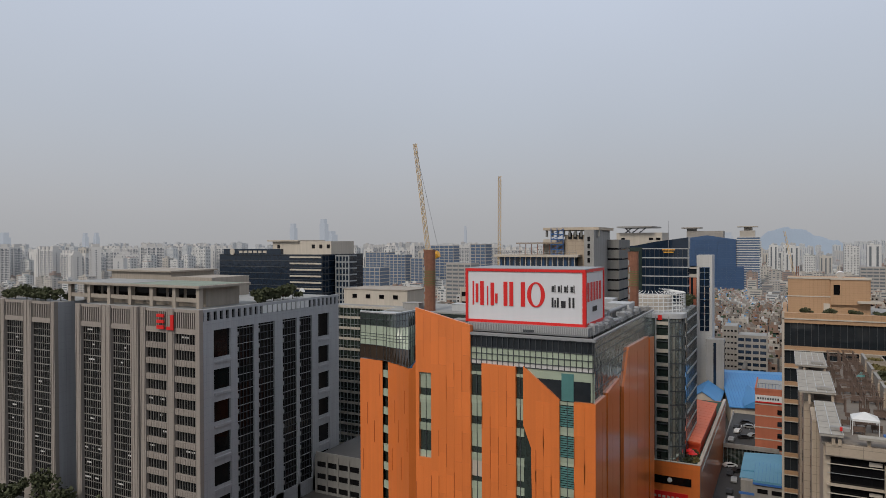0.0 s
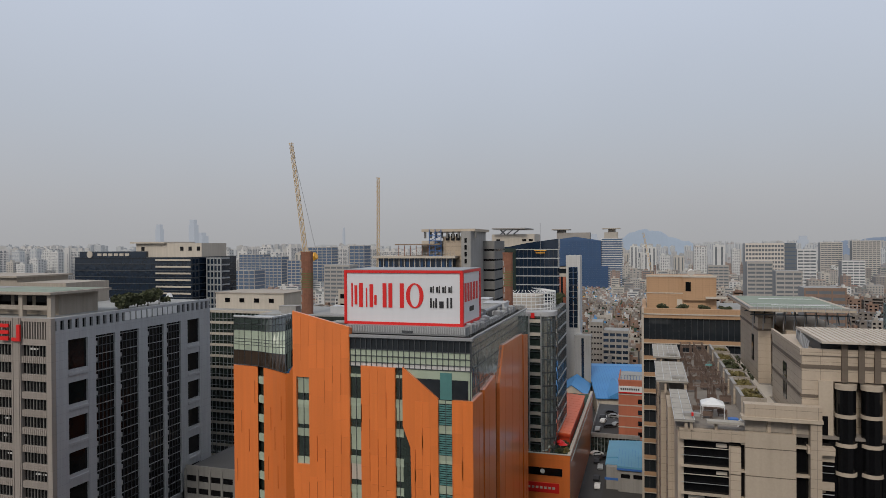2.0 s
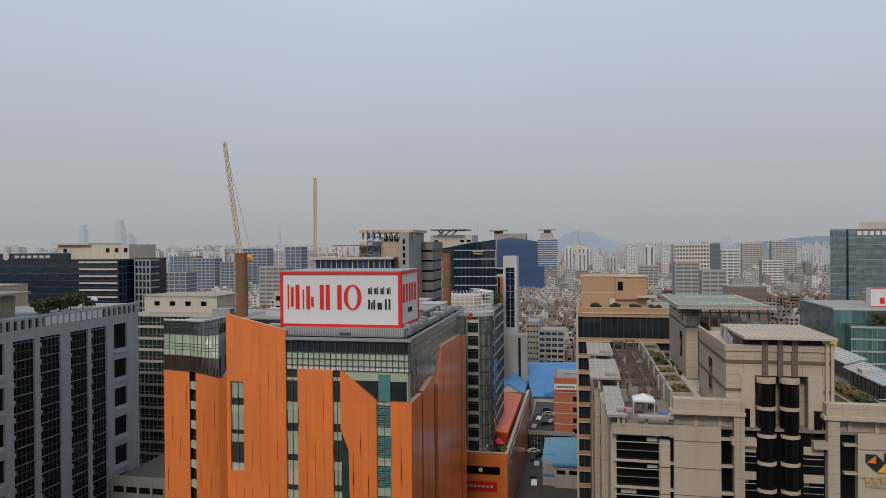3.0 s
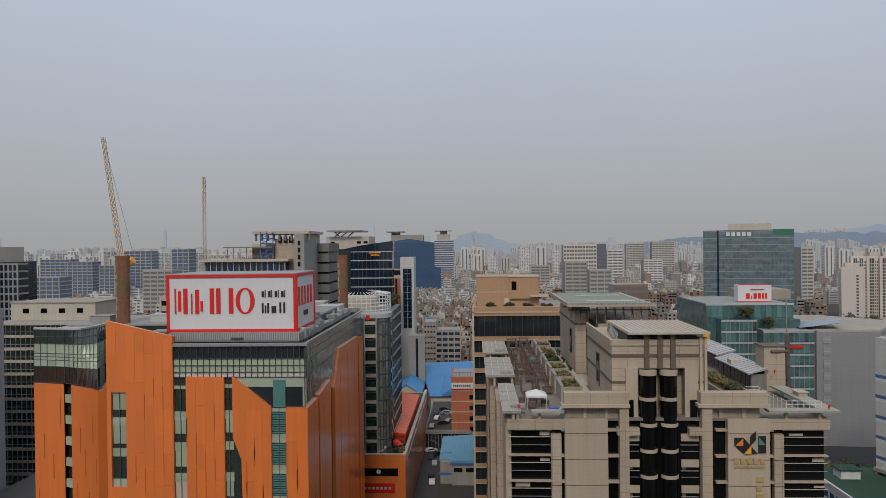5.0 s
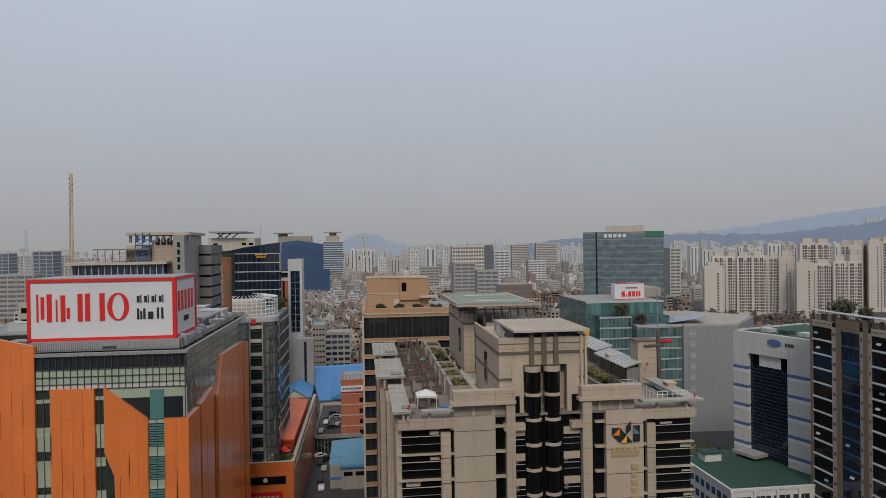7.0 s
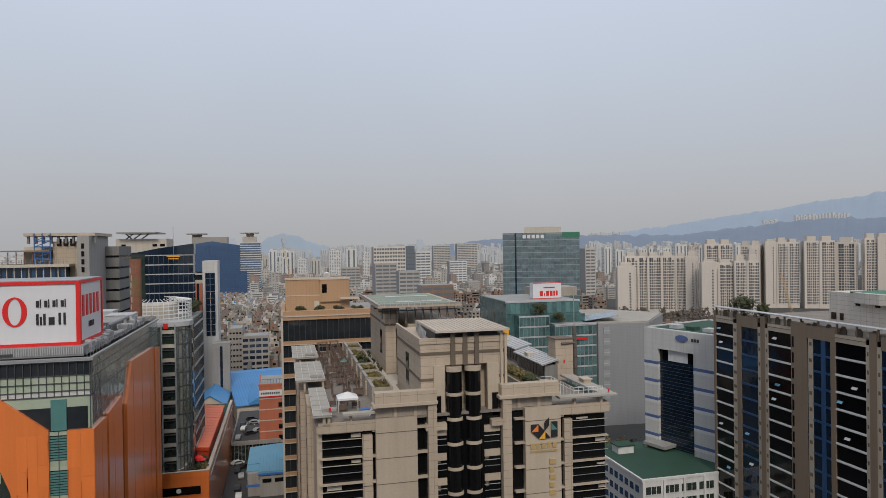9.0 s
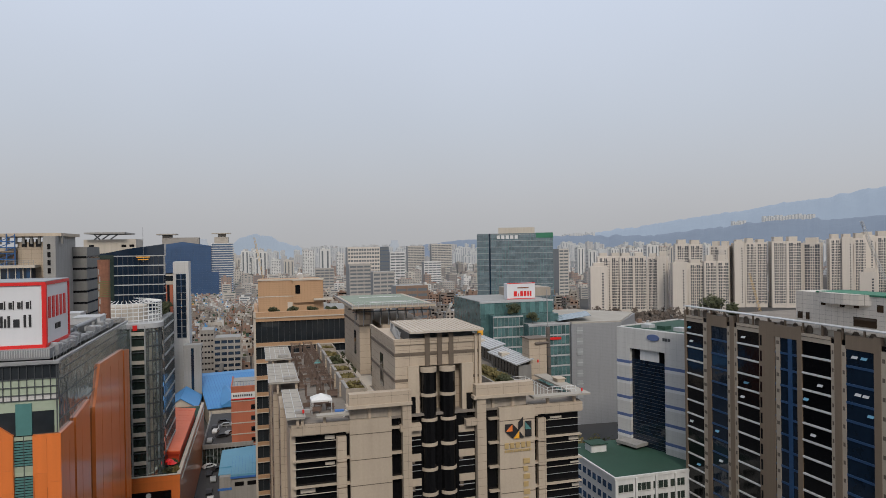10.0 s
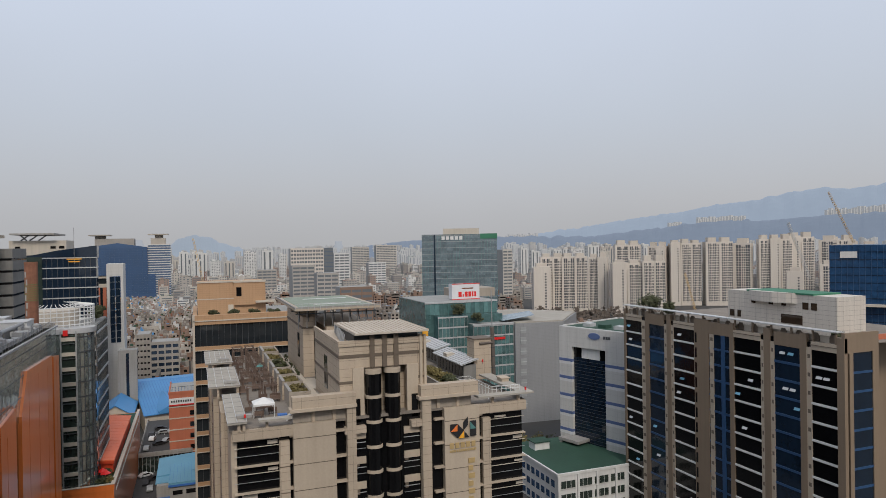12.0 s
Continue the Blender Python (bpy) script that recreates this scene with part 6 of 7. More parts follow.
for k in range(4):
    part("core_opening", Shape().box(-65.4 + 1.8 * k, 218.9, 76.2, -64.1 + 1.8 * k, 219.05, 78.4), "glass_black", c)
    part("slit_window", Shape().box(-57.5, 213.9, 68.5 + 2.3 * k, -56.7, 214.05, 70.0 + 2.3 * k), "glass_black", c)
part("core_roof", Shape().box(-73.6, 217, 79.2, -54.6, 238, 80.1), "stone_plain", c)
for x in steps(-72.6, -54.6, 9):
    part("core_post", Shape().box(x - 0.3, 217.6, 77.0, x + 0.3, 218.4, 79.2), "concrete_dark", c)
part("buttress", Shape().box(-58.6, 214, 0, -55.4, 236, 79.2), "concrete", c)
for k in range(5):
    z = 71 + 1.7 * k
    part("scaffold_bay", Shape().rod((-70.6, 216.4, z), (-66.4, 216.4, z), 0.16, 5).rod((-70.6, 216.4, z), (-66.4, 216.4, z + 1.7), 0.12, 5), "crane_blue", b)
for x in (-70.6, -68.5, -66.4):
    part("scaffold_leg", Shape().rod((x, 216.4, 70), (x, 216.4, 80), 0.16, 5), "crane_blue", b)
b = banded("grey_slab", "dark grey concrete slab building", -56, 232, -51.3, 250, 76.0, "concrete_dark", "glass_black", 3.6, 2.9, 0, 1)


def lattice(name, a, c, w, material, label, n=16, extra=()):
    """A crane boom: four chords with zigzag lacing."""
    t = thing(name, a[0], a[1], a[2], label, "crane", "construction cranes")
    a, c = Vector(a), Vector(c)
    q = (c - a).to_track_quat("Z", "Y")
    off = [q @ Vector((sx * w / 2, sy * w / 2, 0)) for sx, sy in ((-1, -1), (1, -1), (1, 1), (-1, 1))]
    for d in off:
        part("chord", Shape().rod(a + d, c + d * 0.7, w * 0.09, 5), material, t)
    s = Shape()
    for k in range(n):
        p, r = a.lerp(c, k / n), a.lerp(c, (k + 1) / n)
        for i in range(4):
            s.rod(p + off[i], r + off[(i + 1) % 4], w * 0.05, 4)
    part("lacing", s, material, t)
    for p, r, rad, mtl in extra:
        part("cable" if rad < 0.2 else "cab", Shape().rod(p, r, rad, 6), mtl, t)
    return t


lattice("crane", (-109, 200, 0), (-109, 200, 73), 2.4, "crane_yellow", "crane tower behind the orange building", 22)
lattice("crane_boom", (-109, 200, 73), (-114, 200, 109.4), 1.1, "crane_yellow", "slender yellow lattice crane boom pointing up", 22, (((-105.5, 201, 73), (-114, 200, 109), 0.07, "metal"), ((-107.5, 199, 70), (-104.5, 199, 71.5), 1.3, "amber")))
lattice("crane_boom", (-124.2, 300, 40), (-123.7, 300, 107.5), 1.3, "crane_yellow", "yellow lattice crane boom standing upright", 30)
lattice("crane_boom", (9.5, 900, 30), (-2, 900, 88), 2.0, "crane_yellow", "distant crane boom over the low houses", 16)
lattice("crane", (12, 900, 0), (12, 900, 46), 2.6, "rust", "distant rusty crane tower", 14)
lattice("crane_boom", (500, 430, 40), (476, 430, 89), 2.0, "metal_light", "pale lattice crane boom near the apartments", 18)
lattice("crane_boom", (586, 455, 70), (554, 455, 118), 1.6, "crane_yellow", "yellow crane boom beyond the blue tower", 18)
lattice("crane_boom", (420, 480, 12), (409, 480, 46), 1.4, "crane_yellow", "yellow crane boom beside the apartments", 16)

# dark office far left, with its beige penthouse
b = banded("navy_office", "navy glass office with pale floor lines and a beige penthouse", -345, 334, -257.5, 380, 68.3, "frame_dark", "glass_navy", 4.0, 0.35, 0, 1)
for k in range(6):
    part("white_line", Shape().box(-283, 333.7, 66 - 4.0 * k, -258, 334.1, 67 - 4.0 * k), "cream", b)
part("raised_wall", Shape().box(-340, 333.6, 68, -290, 336, 71.8), "glass_navy", b)
p = part("penthouse", Shape().box(-307, 345, 68, -258.5, 370, 76.6).box(-310, 343, 76.6, -284, 372, 77.6), "cream", b, "beige roof penthouse")
for x in (-303, -274, -268, -262):
    part("window", Shape().box(x, 344.9, 72, x + 2.4, 345.05, 74.5), "glass_black", p)
for k in range(6):
    part("sign_bar", Shape().box(-326 + 4.2 * k, 333.3, 69.0, -323 + 4.2 * k, 333.6, 70.6), "cream", b, "pale sign bar")
part("emblem", Shape().rod((-332, 333.2, 69.9), (-332, 333.6, 69.9), 2.2, 16), "cream", b)
banded("navy_office", "narrow navy glass office wing", -255, 345, -245, 354, 67.8, "frame", "glass_navy", 4.0, 0.9, 4, 1)
# green banded building in the gap, white low roofs behind
b = banded("green_banded_office", "office with pale bands and green glass", -152, 200, -118, 230, 52.4, "cream", "glass_green", 3.9, 0.9, 0, 1)
for k in range(14):
    part("transom", Shape().box(-152, 199.98, 49.4 - 3.9 * k, -118, 200.32, 49.5 - 3.9 * k), "frame", b)
for x in steps(-151, -119, 20):
    part("mullion", Shape().box(x - 0.05, 200.0, 2, x + 0.05, 200.32, 52), "frame", b)
part("roof_house", Shape().box(-150, 208, 52, -122, 226, 57.6), "cream", b)
part("roof_coping", Shape().box(-150.2, 207.8, 57.6, -121.8, 226.2, 58.0), "render", b)
for k in range(4):
    part("window", Shape().box(-146 + 6 * k, 207.9, 54.5, -144 + 6 * k, 208.05, 56), "glass_black", b)
lb = banded("low_annex", "low grey annex with a flat walled roof", -126, 160, -94, 192, 11.5, "concrete_dark", "glass_black", 3.6, 1.9, 8, 1)
part("roof_house", Shape().box(-112, 172, 11.3, -104, 182, 14.2).box(-112.3, 171.7, 14.2, -103.7, 182.3, 14.5), "cream", lb)
part("parapet", Shape().box(-126, 160, 11.5, -94, 160.4, 12.4).box(-94.4, 160.4, 11.5, -94, 192, 12.4), "concrete_dark", lb)
part("roof_felt", Shape().box(-125.5, 160.6, 11.3, -94.5, 191, 11.5), "asphalt", lb, "dark roofing felt")
for k in range(5):
    part("roof_unit", Shape().box(-101 + 1.4 * (k % 2), 163 + 5 * k, 11.3, -99 + 1.4 * (k % 2), 165 + 5 * k, 12.6), "metal", lb)
banded("white_office", "white rendered office with punched windows", -116, 240, -86, 262, 57.5, "cream", "glass_black", 3.8, 2.0, 6, 1)
banded("navy_office", "low navy office with a cream roof house", -118, 262, -92, 285, 63.5, "glass_navy", "glass_navy", 3.8, 0.4, 0, 1)


# ---- mall with the white sign, grey metal hall, the glass tower ----
def mall():
    b = thing("teal_mall", 105, 255, 0, "teal glass shopping mall with terraces and a white rooftop sign", "building")
    part("wall", Shape().box(89.5, 262, 0, 122, 300, 50.6).box(93, 256, 0, 122, 262, 45.4).box(106, 250, 0, 124, 256, 41.8), "glass_teal", b, "teal glazing")
    for k in range(11):
        z = 45.2 - 4.2 * k
        part("band", Shape().box(92.8, 255.7, z - 0.6, 106, 256.1, z).box(106, 249.7, z - 4.1, 124.1, 250.1, z - 3.5), "metal_light", b)
    for x in steps(93, 106, 8):
        part("mullion", Shape().box(x - 0.06, 255.8, 0, x + 0.06, 256.1, 45), "frame", b)
    for x in steps(106, 124, 10):
        part("mullion", Shape().box(x - 0.06, 249.8, 0, x + 0.06, 250.1, 41.5), "frame", b)
    pieces("pane", Shape().box(93.1, 255.88, 41.2, 94.55, 255.98, 44.4), "glass_teal", b, [(1.625 * i, 0, -4.2 * k) for i in range(8) for k in range(8)])
    pieces("pane", Shape().box(106.1, 249.86, 37.8, 107.7, 249.97, 40.9), "glass_teal", b, [(1.8 * i, 0, -4.2 * k) for i in range(10) for k in range(7)])
    pieces("pane", Shape().box(89.6, 261.88, 45.6, 91.45, 261.97, 50.1), "glass_teal", b, [(2.03 * i, 0, 0) for i in range(16)])
    for x in steps(89.5, 122, 16):
        part("mullion", Shape().box(x - 0.06, 261.8, 44, x + 0.06, 262.1, 50.5), "teal_panel", b)
    part("edge", Shape().box(89.2, 261.6, 50.2, 122.3, 262.2, 50.9).box(105.7, 249.5, 41.6, 124.3, 250.2, 42.2), "metal_light", b)
    part("roof", Shape().box(90, 262.2, 50.6, 121.8, 299, 50.8).box(106.4, 250.3, 41.8, 123.6, 256, 42.0), "roof_grey", b)
    part("white_hall", Shape().box(112, 285, 50.6, 132, 300, 54.5), "render", b)
    w = part("sign_box", Shape().box(104.6, 270, 51.0, 117.6, 274, 57.6), "white_sign", b, "white rooftop sign box with red bars")
    part("sign_rim", Shape().box(104.5, 269.9, 50.8, 117.7, 270.05, 51.1).box(104.5, 269.9, 57.5, 117.7, 270.05, 57.8), "red", w)
    for x, ww in ((107.6, 1.5), (109.6, 0.5), (110.6, 1.3), (112.3, 1.2), (113.9, 0.8), (115.1, 0.8)):
        part("sign_bar", Shape().box(x, 269.9, 52.0, x + ww, 270.0, 54.2 if ww > 0.6 else 53.2), "red", w, "red sign bar")
    part("sign_bar", Shape().box(109.4, 269.9, 55.4, 114.6, 270.0, 55.9), "rust", w)
    part("strip_sign", Shape().box(112, 249.4, 35.4, 120, 249.7, 36.4), "red", b, "red sign strip")
    return b


mall()
for k, (x, y, z) in enumerate(((101, 258, 45.4), (104, 257.5, 45.4), (109, 253, 42))):
    tree(k + 150, x, y, z, 2.4, 4.2, "evergreen tree on the mall terrace", 0.3, 300, 0.45, "leaf", "tree", "mall terrace trees")
b = thing("metal_hall", 135, 248, 0, "tall windowless hall clad in grey ribbed metal", "building")
part("wall", Shape().prism([(124.2, 248.5), (146, 246.5), (170, 275), (150, 300), (124.2, 300)], 0, 41.6), "metal_wall", b)
part("roof", Shape().prism([(124.6, 249), (146, 247), (169, 275), (150, 299), (124.6, 299)], 41.6, 42.2), "roof_sheet", b)
part("roof_light", Shape().poly([(120, 252, 42.6), (134, 250, 44.6), (138, 262, 45.2), (122, 264, 43.2)]).poly([(122, 264, 43.1), (138, 262, 45.1), (134, 250, 44.5), (120, 252, 42.5)]), "tower_glass", b, "pale blue-green glass roof light")
for k in range(8):
    part("vent", Shape().box(126.4, 248.05, 37.4 - 4.4 * k, 129.0, 248.3, 40.2 - 4.4 * k), "frame", b)
    part("vent_bar", Shape().box(126.3, 247.98, 38.6 - 4.4 * k, 129.1, 248.08, 38.9 - 4.4 * k), "metal_light", b)
b = thing("glass_tower", 155, 392, 0, "grey-green glass office tower with a beige crown", "building", turn=-21)
part("wall", Shape().box(133.5, 392, 0, 181, 420, 81.4), "tower_glass", b, "grey-green reflective glazing")
pieces("pane", Shape().box(133.62, 391.86, 78.9, 137.46, 391.99, 80.5), "tower_glass", b, [(3.958 * i, 0.03 * ((i * 7 + k * 3) % 3), -1.95 * k) for i in range(12) for k in range(22)])
for k in range(21):
    z = 80.6 - 3.9 * k
    part("band", Shape().box(133.4, 391.8, z, 181.1, 392.05, z + 0.25), "frame", b)
for x in steps(133.5, 181, 24):
    part("mullion", Shape().box(x - 0.06, 391.75, 0, x + 0.06, 392.05, 81.4), "teal_panel", b)
part("slot", Shape().box(141, 391.6, 0, 142, 391.9, 81.4), "glass_navy", b)
part("crown", Shape().box(147, 398, 81.4, 170, 415, 85.2), "cream", b)
part("green_corner", Shape().box(170.5, 391.6, 78.4, 181.2, 392, 81.6), "edge_green", b, "green sign strip")
for k in range(5):
    part("sign_bar", Shape().box(146 + 2.8 * k, 391.5, 78, 148 + 2.8 * k, 391.8, 80.2), "white", b, "white sign bar")

# blue glass block at the far side
b = thing("blue_block", 335, 262, 0, "dark blue glass office block under construction cranes", "building", turn=-52)
part("wall", Shape().box(325, 262, 0, 400, 300, 71), "glass_blue", b)
for k in range(16):
    part("band", Shape().box(324.8, 261.8, 67 - 4.2 * k, 400, 262.05, 67.4 - 4.2 * k), "glass_navy", b)
for x in steps(325, 375, 18):
    part("mullion", Shape().box(x - 0.1, 261.75, 0, x + 0.1, 262, 71), "blue_frame", b)
part("canopy", Shape().box(323, 256, 38, 400, 264, 39), "cream", b)
part("sign", Shape().box(330, 261.4, 64, 338, 261.8, 67.5), "white_panel", b)


# ---- apartment slabs ----
def apartment(x, y, w, d, h, turn, seed, group, hazy=""):
    """A pale slab with dark stacked balconies, stair cores and a raised roof house."""
    w *= 1.14
    a = thing("apartment_block", x, y, 0, "pale beige high-rise apartment slab with stacked balconies", "building", group, turn=turn)
    rg = random.Random(seed)
    part("wall", Shape().box(x - w / 2, y, 0, x + w / 2, y + d, h), "apt" + hazy, a)
    n = max(1, round(w / 13))
    cell = w / n
    s, r = Shape(), Shape()
    fl = 2.85
    for k in range(n):
        x0 = x - w / 2 + k * cell
        part("roof_house", Shape().box(x0 + cell * 0.2, y + 2, h, x0 + cell * 0.8, y + d - 2, h + rg.choice((3.6, 5.0, 5.6))), "apt_top" + hazy, a)
        if (k + seed) % 4 == 0:
            r.box(x0 - 0.2, y - 3.0, 0, x0 + cell * 0.9, y, h + rg.choice((0.5, 1.5, -2.8)))
            for q in range(int((h - 8) / fl)):
                s.box(x0 + cell * 0.62, y - 3.05, 5 + q * fl, x0 + cell * 0.72, y - 2.95, 6.5 + q * fl)
            continue
        wide = (((0.17, 0.44), (0.72, 0.97)), ((0.17, 0.38), (0.55, 0.76)))[(k + seed) % 2]
        small = (((0.49, 0.56), (0.61, 0.68)), ((0.42, 0.49), (0.80, 0.86), (0.90, 0.96)))[(k + seed) % 2]
        for u, v in wide:
            s.box(x0 + cell * u, y - 0.05, 4, x0 + cell * v, y + 0.1, h - 2)
            r.box(x0 + cell * (u + v) / 2 - 0.2, y - 0.25, 4, x0 + cell * (u + v) / 2 + 0.2, y, h - 2)
            for q in range(int((h - 6) / fl)):
                r.box(x0 + cell * u, y - 0.3, 4.2 + q * fl, x0 + cell * v, y, 4.95 + q * fl)
        for u, v in small:
            for q in range(int((h - 7) / fl)):
                s.box(x0 + cell * u, y - 0.06, 5.3 + q * fl, x0 + cell * v, y + 0.1, 6.9 + q * fl)
        r.box(x0 - 0.1, y - 0.9, 0, x0 + cell * 0.15, y, h - rg.choice((0, 0, 6)))
    part("glazing", s, "apt_win" + hazy, a)
    part("balcony", r, "apt" + hazy, a)
    e = Shape()
    for q in range(int((h - 8) / fl)):
        e.box(x - w / 2 - 0.05, y + d * 0.42, 5 + q * fl, x - w / 2 + 0.1, y + d * 0.58, 6.4 + q * fl)
        e.box(x + w / 2 - 0.1, y + d * 0.42, 5 + q * fl, x + w / 2 + 0.05, y + d * 0.58, 6.4 + q * fl)
    part("end_window", e, "apt_win" + hazy, a)
    return a


M["apt"] = mat("apartment_paint", (0.54, 0.49, 0.435), 0.8, 0, 0.12, 1, 0.05, 0.12, 0, 0.12)
M["apt_top"] = mat("apartment_roof_house", (0.49, 0.44, 0.385), 0.8, 0, 0.12, 1, 0.05, 0.1, 0, 0.1)
M["apt_win"] = mat("apartment_glazing", (0.05, 0.055, 0.066), 0.35, 0, 0.5, 0.6, 0.1, 0.0, 0, 0.2)
for k, (x, y, w, d, h, t) in enumerate(((338, 612, 16, 14, 49, -20), (356, 622, 22, 14, 60, -22), (377, 612, 24, 14, 60, -22), (398, 600, 18, 14, 59, -40), (410, 566, 26, 14, 53, -25), (432, 552, 20, 14, 55, -25),
        (476, 655, 26, 15, 71, -26), (505, 640, 18, 15, 69, -50), (530, 620, 30, 15, 72, -28), (560, 600, 26, 15, 73, -28), (583, 590, 16, 15, 71, -55), (612, 570, 30, 15, 75, -34), (645, 565, 24, 15, 77, -34), (668, 550, 16, 15, 73, -60), (695, 555, 26, 15, 73, -38), (610, 500, 16, 14, 48, -45), (585, 520, 14, 14, 40, -45), (655, 500, 26, 14, 66, -48))):
    apartment(x, y, w, d, h, t, k, "apartment estate")

# ---- mid-distance city ----
KEEP = [(-80, 100, -15, 260), (-230, 110, -115, 240), (-5, 95, 60, 225), (85, 90, 160, 310), (-95, 205, -48, 265), (-22, 200, 30, 400), (-40, 300, 24, 400), (-72, 288, -28, 345), (-160, 1120, -30, 1200), (-350, 325, -240, 390), (130, 380, 190, 430), (320, 200, 410, 310), (-155, 195, -80, 290), (-22, 60, -10, 300)]


def free(x, y, m=8):
    return all(not (a - m < x < c + m and b - m < y < d + m) for a, b, c, d in KEEP)


def seen(x, y):
    a = math.degrees(math.atan2(x, y))
    return -64 < a < 57


rg = random.Random(77)
# a few kinds of low house, each a thing with parts, set along the lanes
kinds = []
for k in range(8):
    w, d, h = rg.uniform(7, 11), rg.uniform(8, 12), rg.choice((4.4, 6.2, 6.2, 8.6))
    roof = ("roof_green", "roof_grey", "rust", "roof_grey", "roof_blue", "brick", "roof_grey", "roof_sheet")[k]
    a = thing("house", 0, 0, 0, ("low brick house", "low cream house", "low rendered house", "low grey house")[k % 4] + " with a flat walled roof and water tank", "house", "low houses")
    part("wall", Shape().box(-w / 2, 0, 0, w / 2, d, h), "house%d" % (2, 4, 1, 2)[k % 4], a)
    part("roof", Shape().box(-w / 2 + 0.3, 0.3, h, w / 2 - 0.3, d - 0.3, h + 0.15), roof, a)
    part("parapet", Shape().box(-w / 2 - 0.1, -0.1, h, w / 2 + 0.1, 0.3, h + 0.9).box(-w / 2 - 0.1, 0.3, h, -w / 2 + 0.3, d, h + 0.9).box(w / 2 - 0.3, 0.3, h, w / 2 + 0.1, d, h + 0.9), "house%d" % (0, 1, 4, 3)[k % 4], a)
    part("stair_house", Shape().box(-w / 2 + 0.6, d * 0.5, h, -w / 2 + 3.4, d * 0.85, h + 2.5).box(-w / 2 + 0.4, d * 0.48, h + 2.5, -w / 2 + 3.6, d * 0.87, h + 2.7), "house%d" % (k % 4), a)
    part("water_tank", Shape().rod((w / 2 - 2, d * 0.6, h + 0.15), (w / 2 - 2, d * 0.6, h + 1.7), 0.9, 8), ("roof_blue", "amber", "roof_lightblue")[k % 3], a)
    for f in range(int(h / 3)):
        for u in (-0.3, 0.22):
            part("window", Shape().box(u * w - 0.2, -0.08, 1 + 3 * f, u * w + 1.6, 0.05, 2.4 + 3 * f), "glass_black", a)
    a.location = (-400 + 20 * k, 560, 0)
    kinds.append(a)
spots = []
for i in range(-14, 22):
    for j in range(40):
        x, y = i * 15 + rg.uniform(-2, 2) + (j % 3) * 3, 402 + j * 15.5 + rg.uniform(-2, 2)
        az = math.degrees(math.atan2(x, y))
        if -8.5 < az < 2.0 and free(x, y, 4):
            spots.append((x, y))
for x, y in spots[:100]:
    copy_thing(rg.choice(kinds), pose(x, y, 0, 0, 0, rg.choice((0, 0, 90, 180, 8, -8, 20))))
used = set((round(x / 15), round(y / 15)) for x, y in spots[:100])

low = {("house%d" % i): Shape() for i in range(5)} | {("mid%d" % i): Shape() for i in range(5)} | {("far%d" % i): Shape() for i in range(5)}
wins, roofs = {"glass_black": Shape(), "win_mid": Shape(), "win_far": Shape()}, {q: Shape() for q in ("roof_green", "roof_grey", "rust", "roof_blue", "brick", "roof_sheet", "leaf")}


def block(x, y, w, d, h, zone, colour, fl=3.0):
    # zones 1 and 2 take the walls and windows that emit haze colour
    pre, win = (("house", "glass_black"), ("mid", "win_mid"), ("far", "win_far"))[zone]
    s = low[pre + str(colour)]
    s.box(x - w / 2, y, 0, x + w / 2, y + d, h)
    s.box(x - w * 0.3, y + d * 0.3, h, x - w * 0.02, y + d * 0.7, h + 2.6)
    if zone == 0:
        s.box(x - w / 2, y - 0.1, h, x + w / 2, y + 0.2, h + 0.9)
    if zone < 2 or rg.random() < 0.35:
        roofs[rg.choice(("roof_grey", "roof_grey", "roof_green", "rust", "roof_sheet", "brick", "roof_blue") if zone == 0 else ("roof_grey", "roof_grey", "roof_sheet", "roof_sheet", "roof_green", "rust"))].box(x - w / 2 + 0.3, y + 0.3, h, x + w / 2 - 0.3, y + d - 0.3, h + 0.2)
    g, n = wins[win], int(h / fl)
    style = rg.random()
    tall = h > 30

    def front(xa, xb, za, zb):
        g.poly([(xa, y - 0.14, za), (xb, y - 0.14, za), (xb, y - 0.14, zb), (xa, y - 0.14, zb)])

    e = x - w / 2 - 0.14 if x > 0 else x + w / 2 + 0.14
    if tall and style < 0.5:
        m = max(2, int(w / 7))
        for q in range(m):
            front(x - w / 2 + (q + 0.3) * w / m, x - w / 2 + (q + 0.62) * w / m, 3, h - 3)
    for f in range(n):
        z = 1.0 + fl * f
        if tall and style < 0.5:
            pass
        elif style < 0.3:
            front(x - w * 0.42, x + w * 0.42, z, z + 1.3)
        else:
            m = max(2, int(w / (3.0 if style < 0.7 else 4.2)))
            for q in range(m):
                if rg.random() < 0.92:
                    front(x - w / 2 + (q + 0.25) * w / m, x - w / 2 + (q + 0.72) * w / m, z, z + 1.4)
        for u in (0.2, 0.6):
            g.poly([(e, y + d * u, z), (e, y + d * (u + 0.2), z), (e, y + d * (u + 0.2), z + 1.3), (e, y + d * u, z + 1.3)])


for i in range(-74, 74):
    for j in range(58):
        x, y = i * 13 + rg.uniform(-2.5, 2.5), 250 + j * 13 + rg.uniform(-2.5, 2.5)
        dist = math.hypot(x, y)
        if not seen(x, y) or not free(x, y) or dist < 300 or dist > 1000 or (round(x / 15), round(y / 15)) in used:
            continue
        az = math.degrees(math.atan2(x, y))
        if 27 < az < 57 and dist > 520:
            continue
        if -9 < az < 2.5:
            continue
        if rg.random() < 0.85:
            block(x, y, rg.uniform(7, 12), rg.uniform(7, 11), rg.choice((6.5, 9.5, 9.5, 12.5, 15, 18)), 0 if dist < 850 else 1, rg.choice((0, 1, 1, 2, 2, 2, 4, 4, 4, 3)))
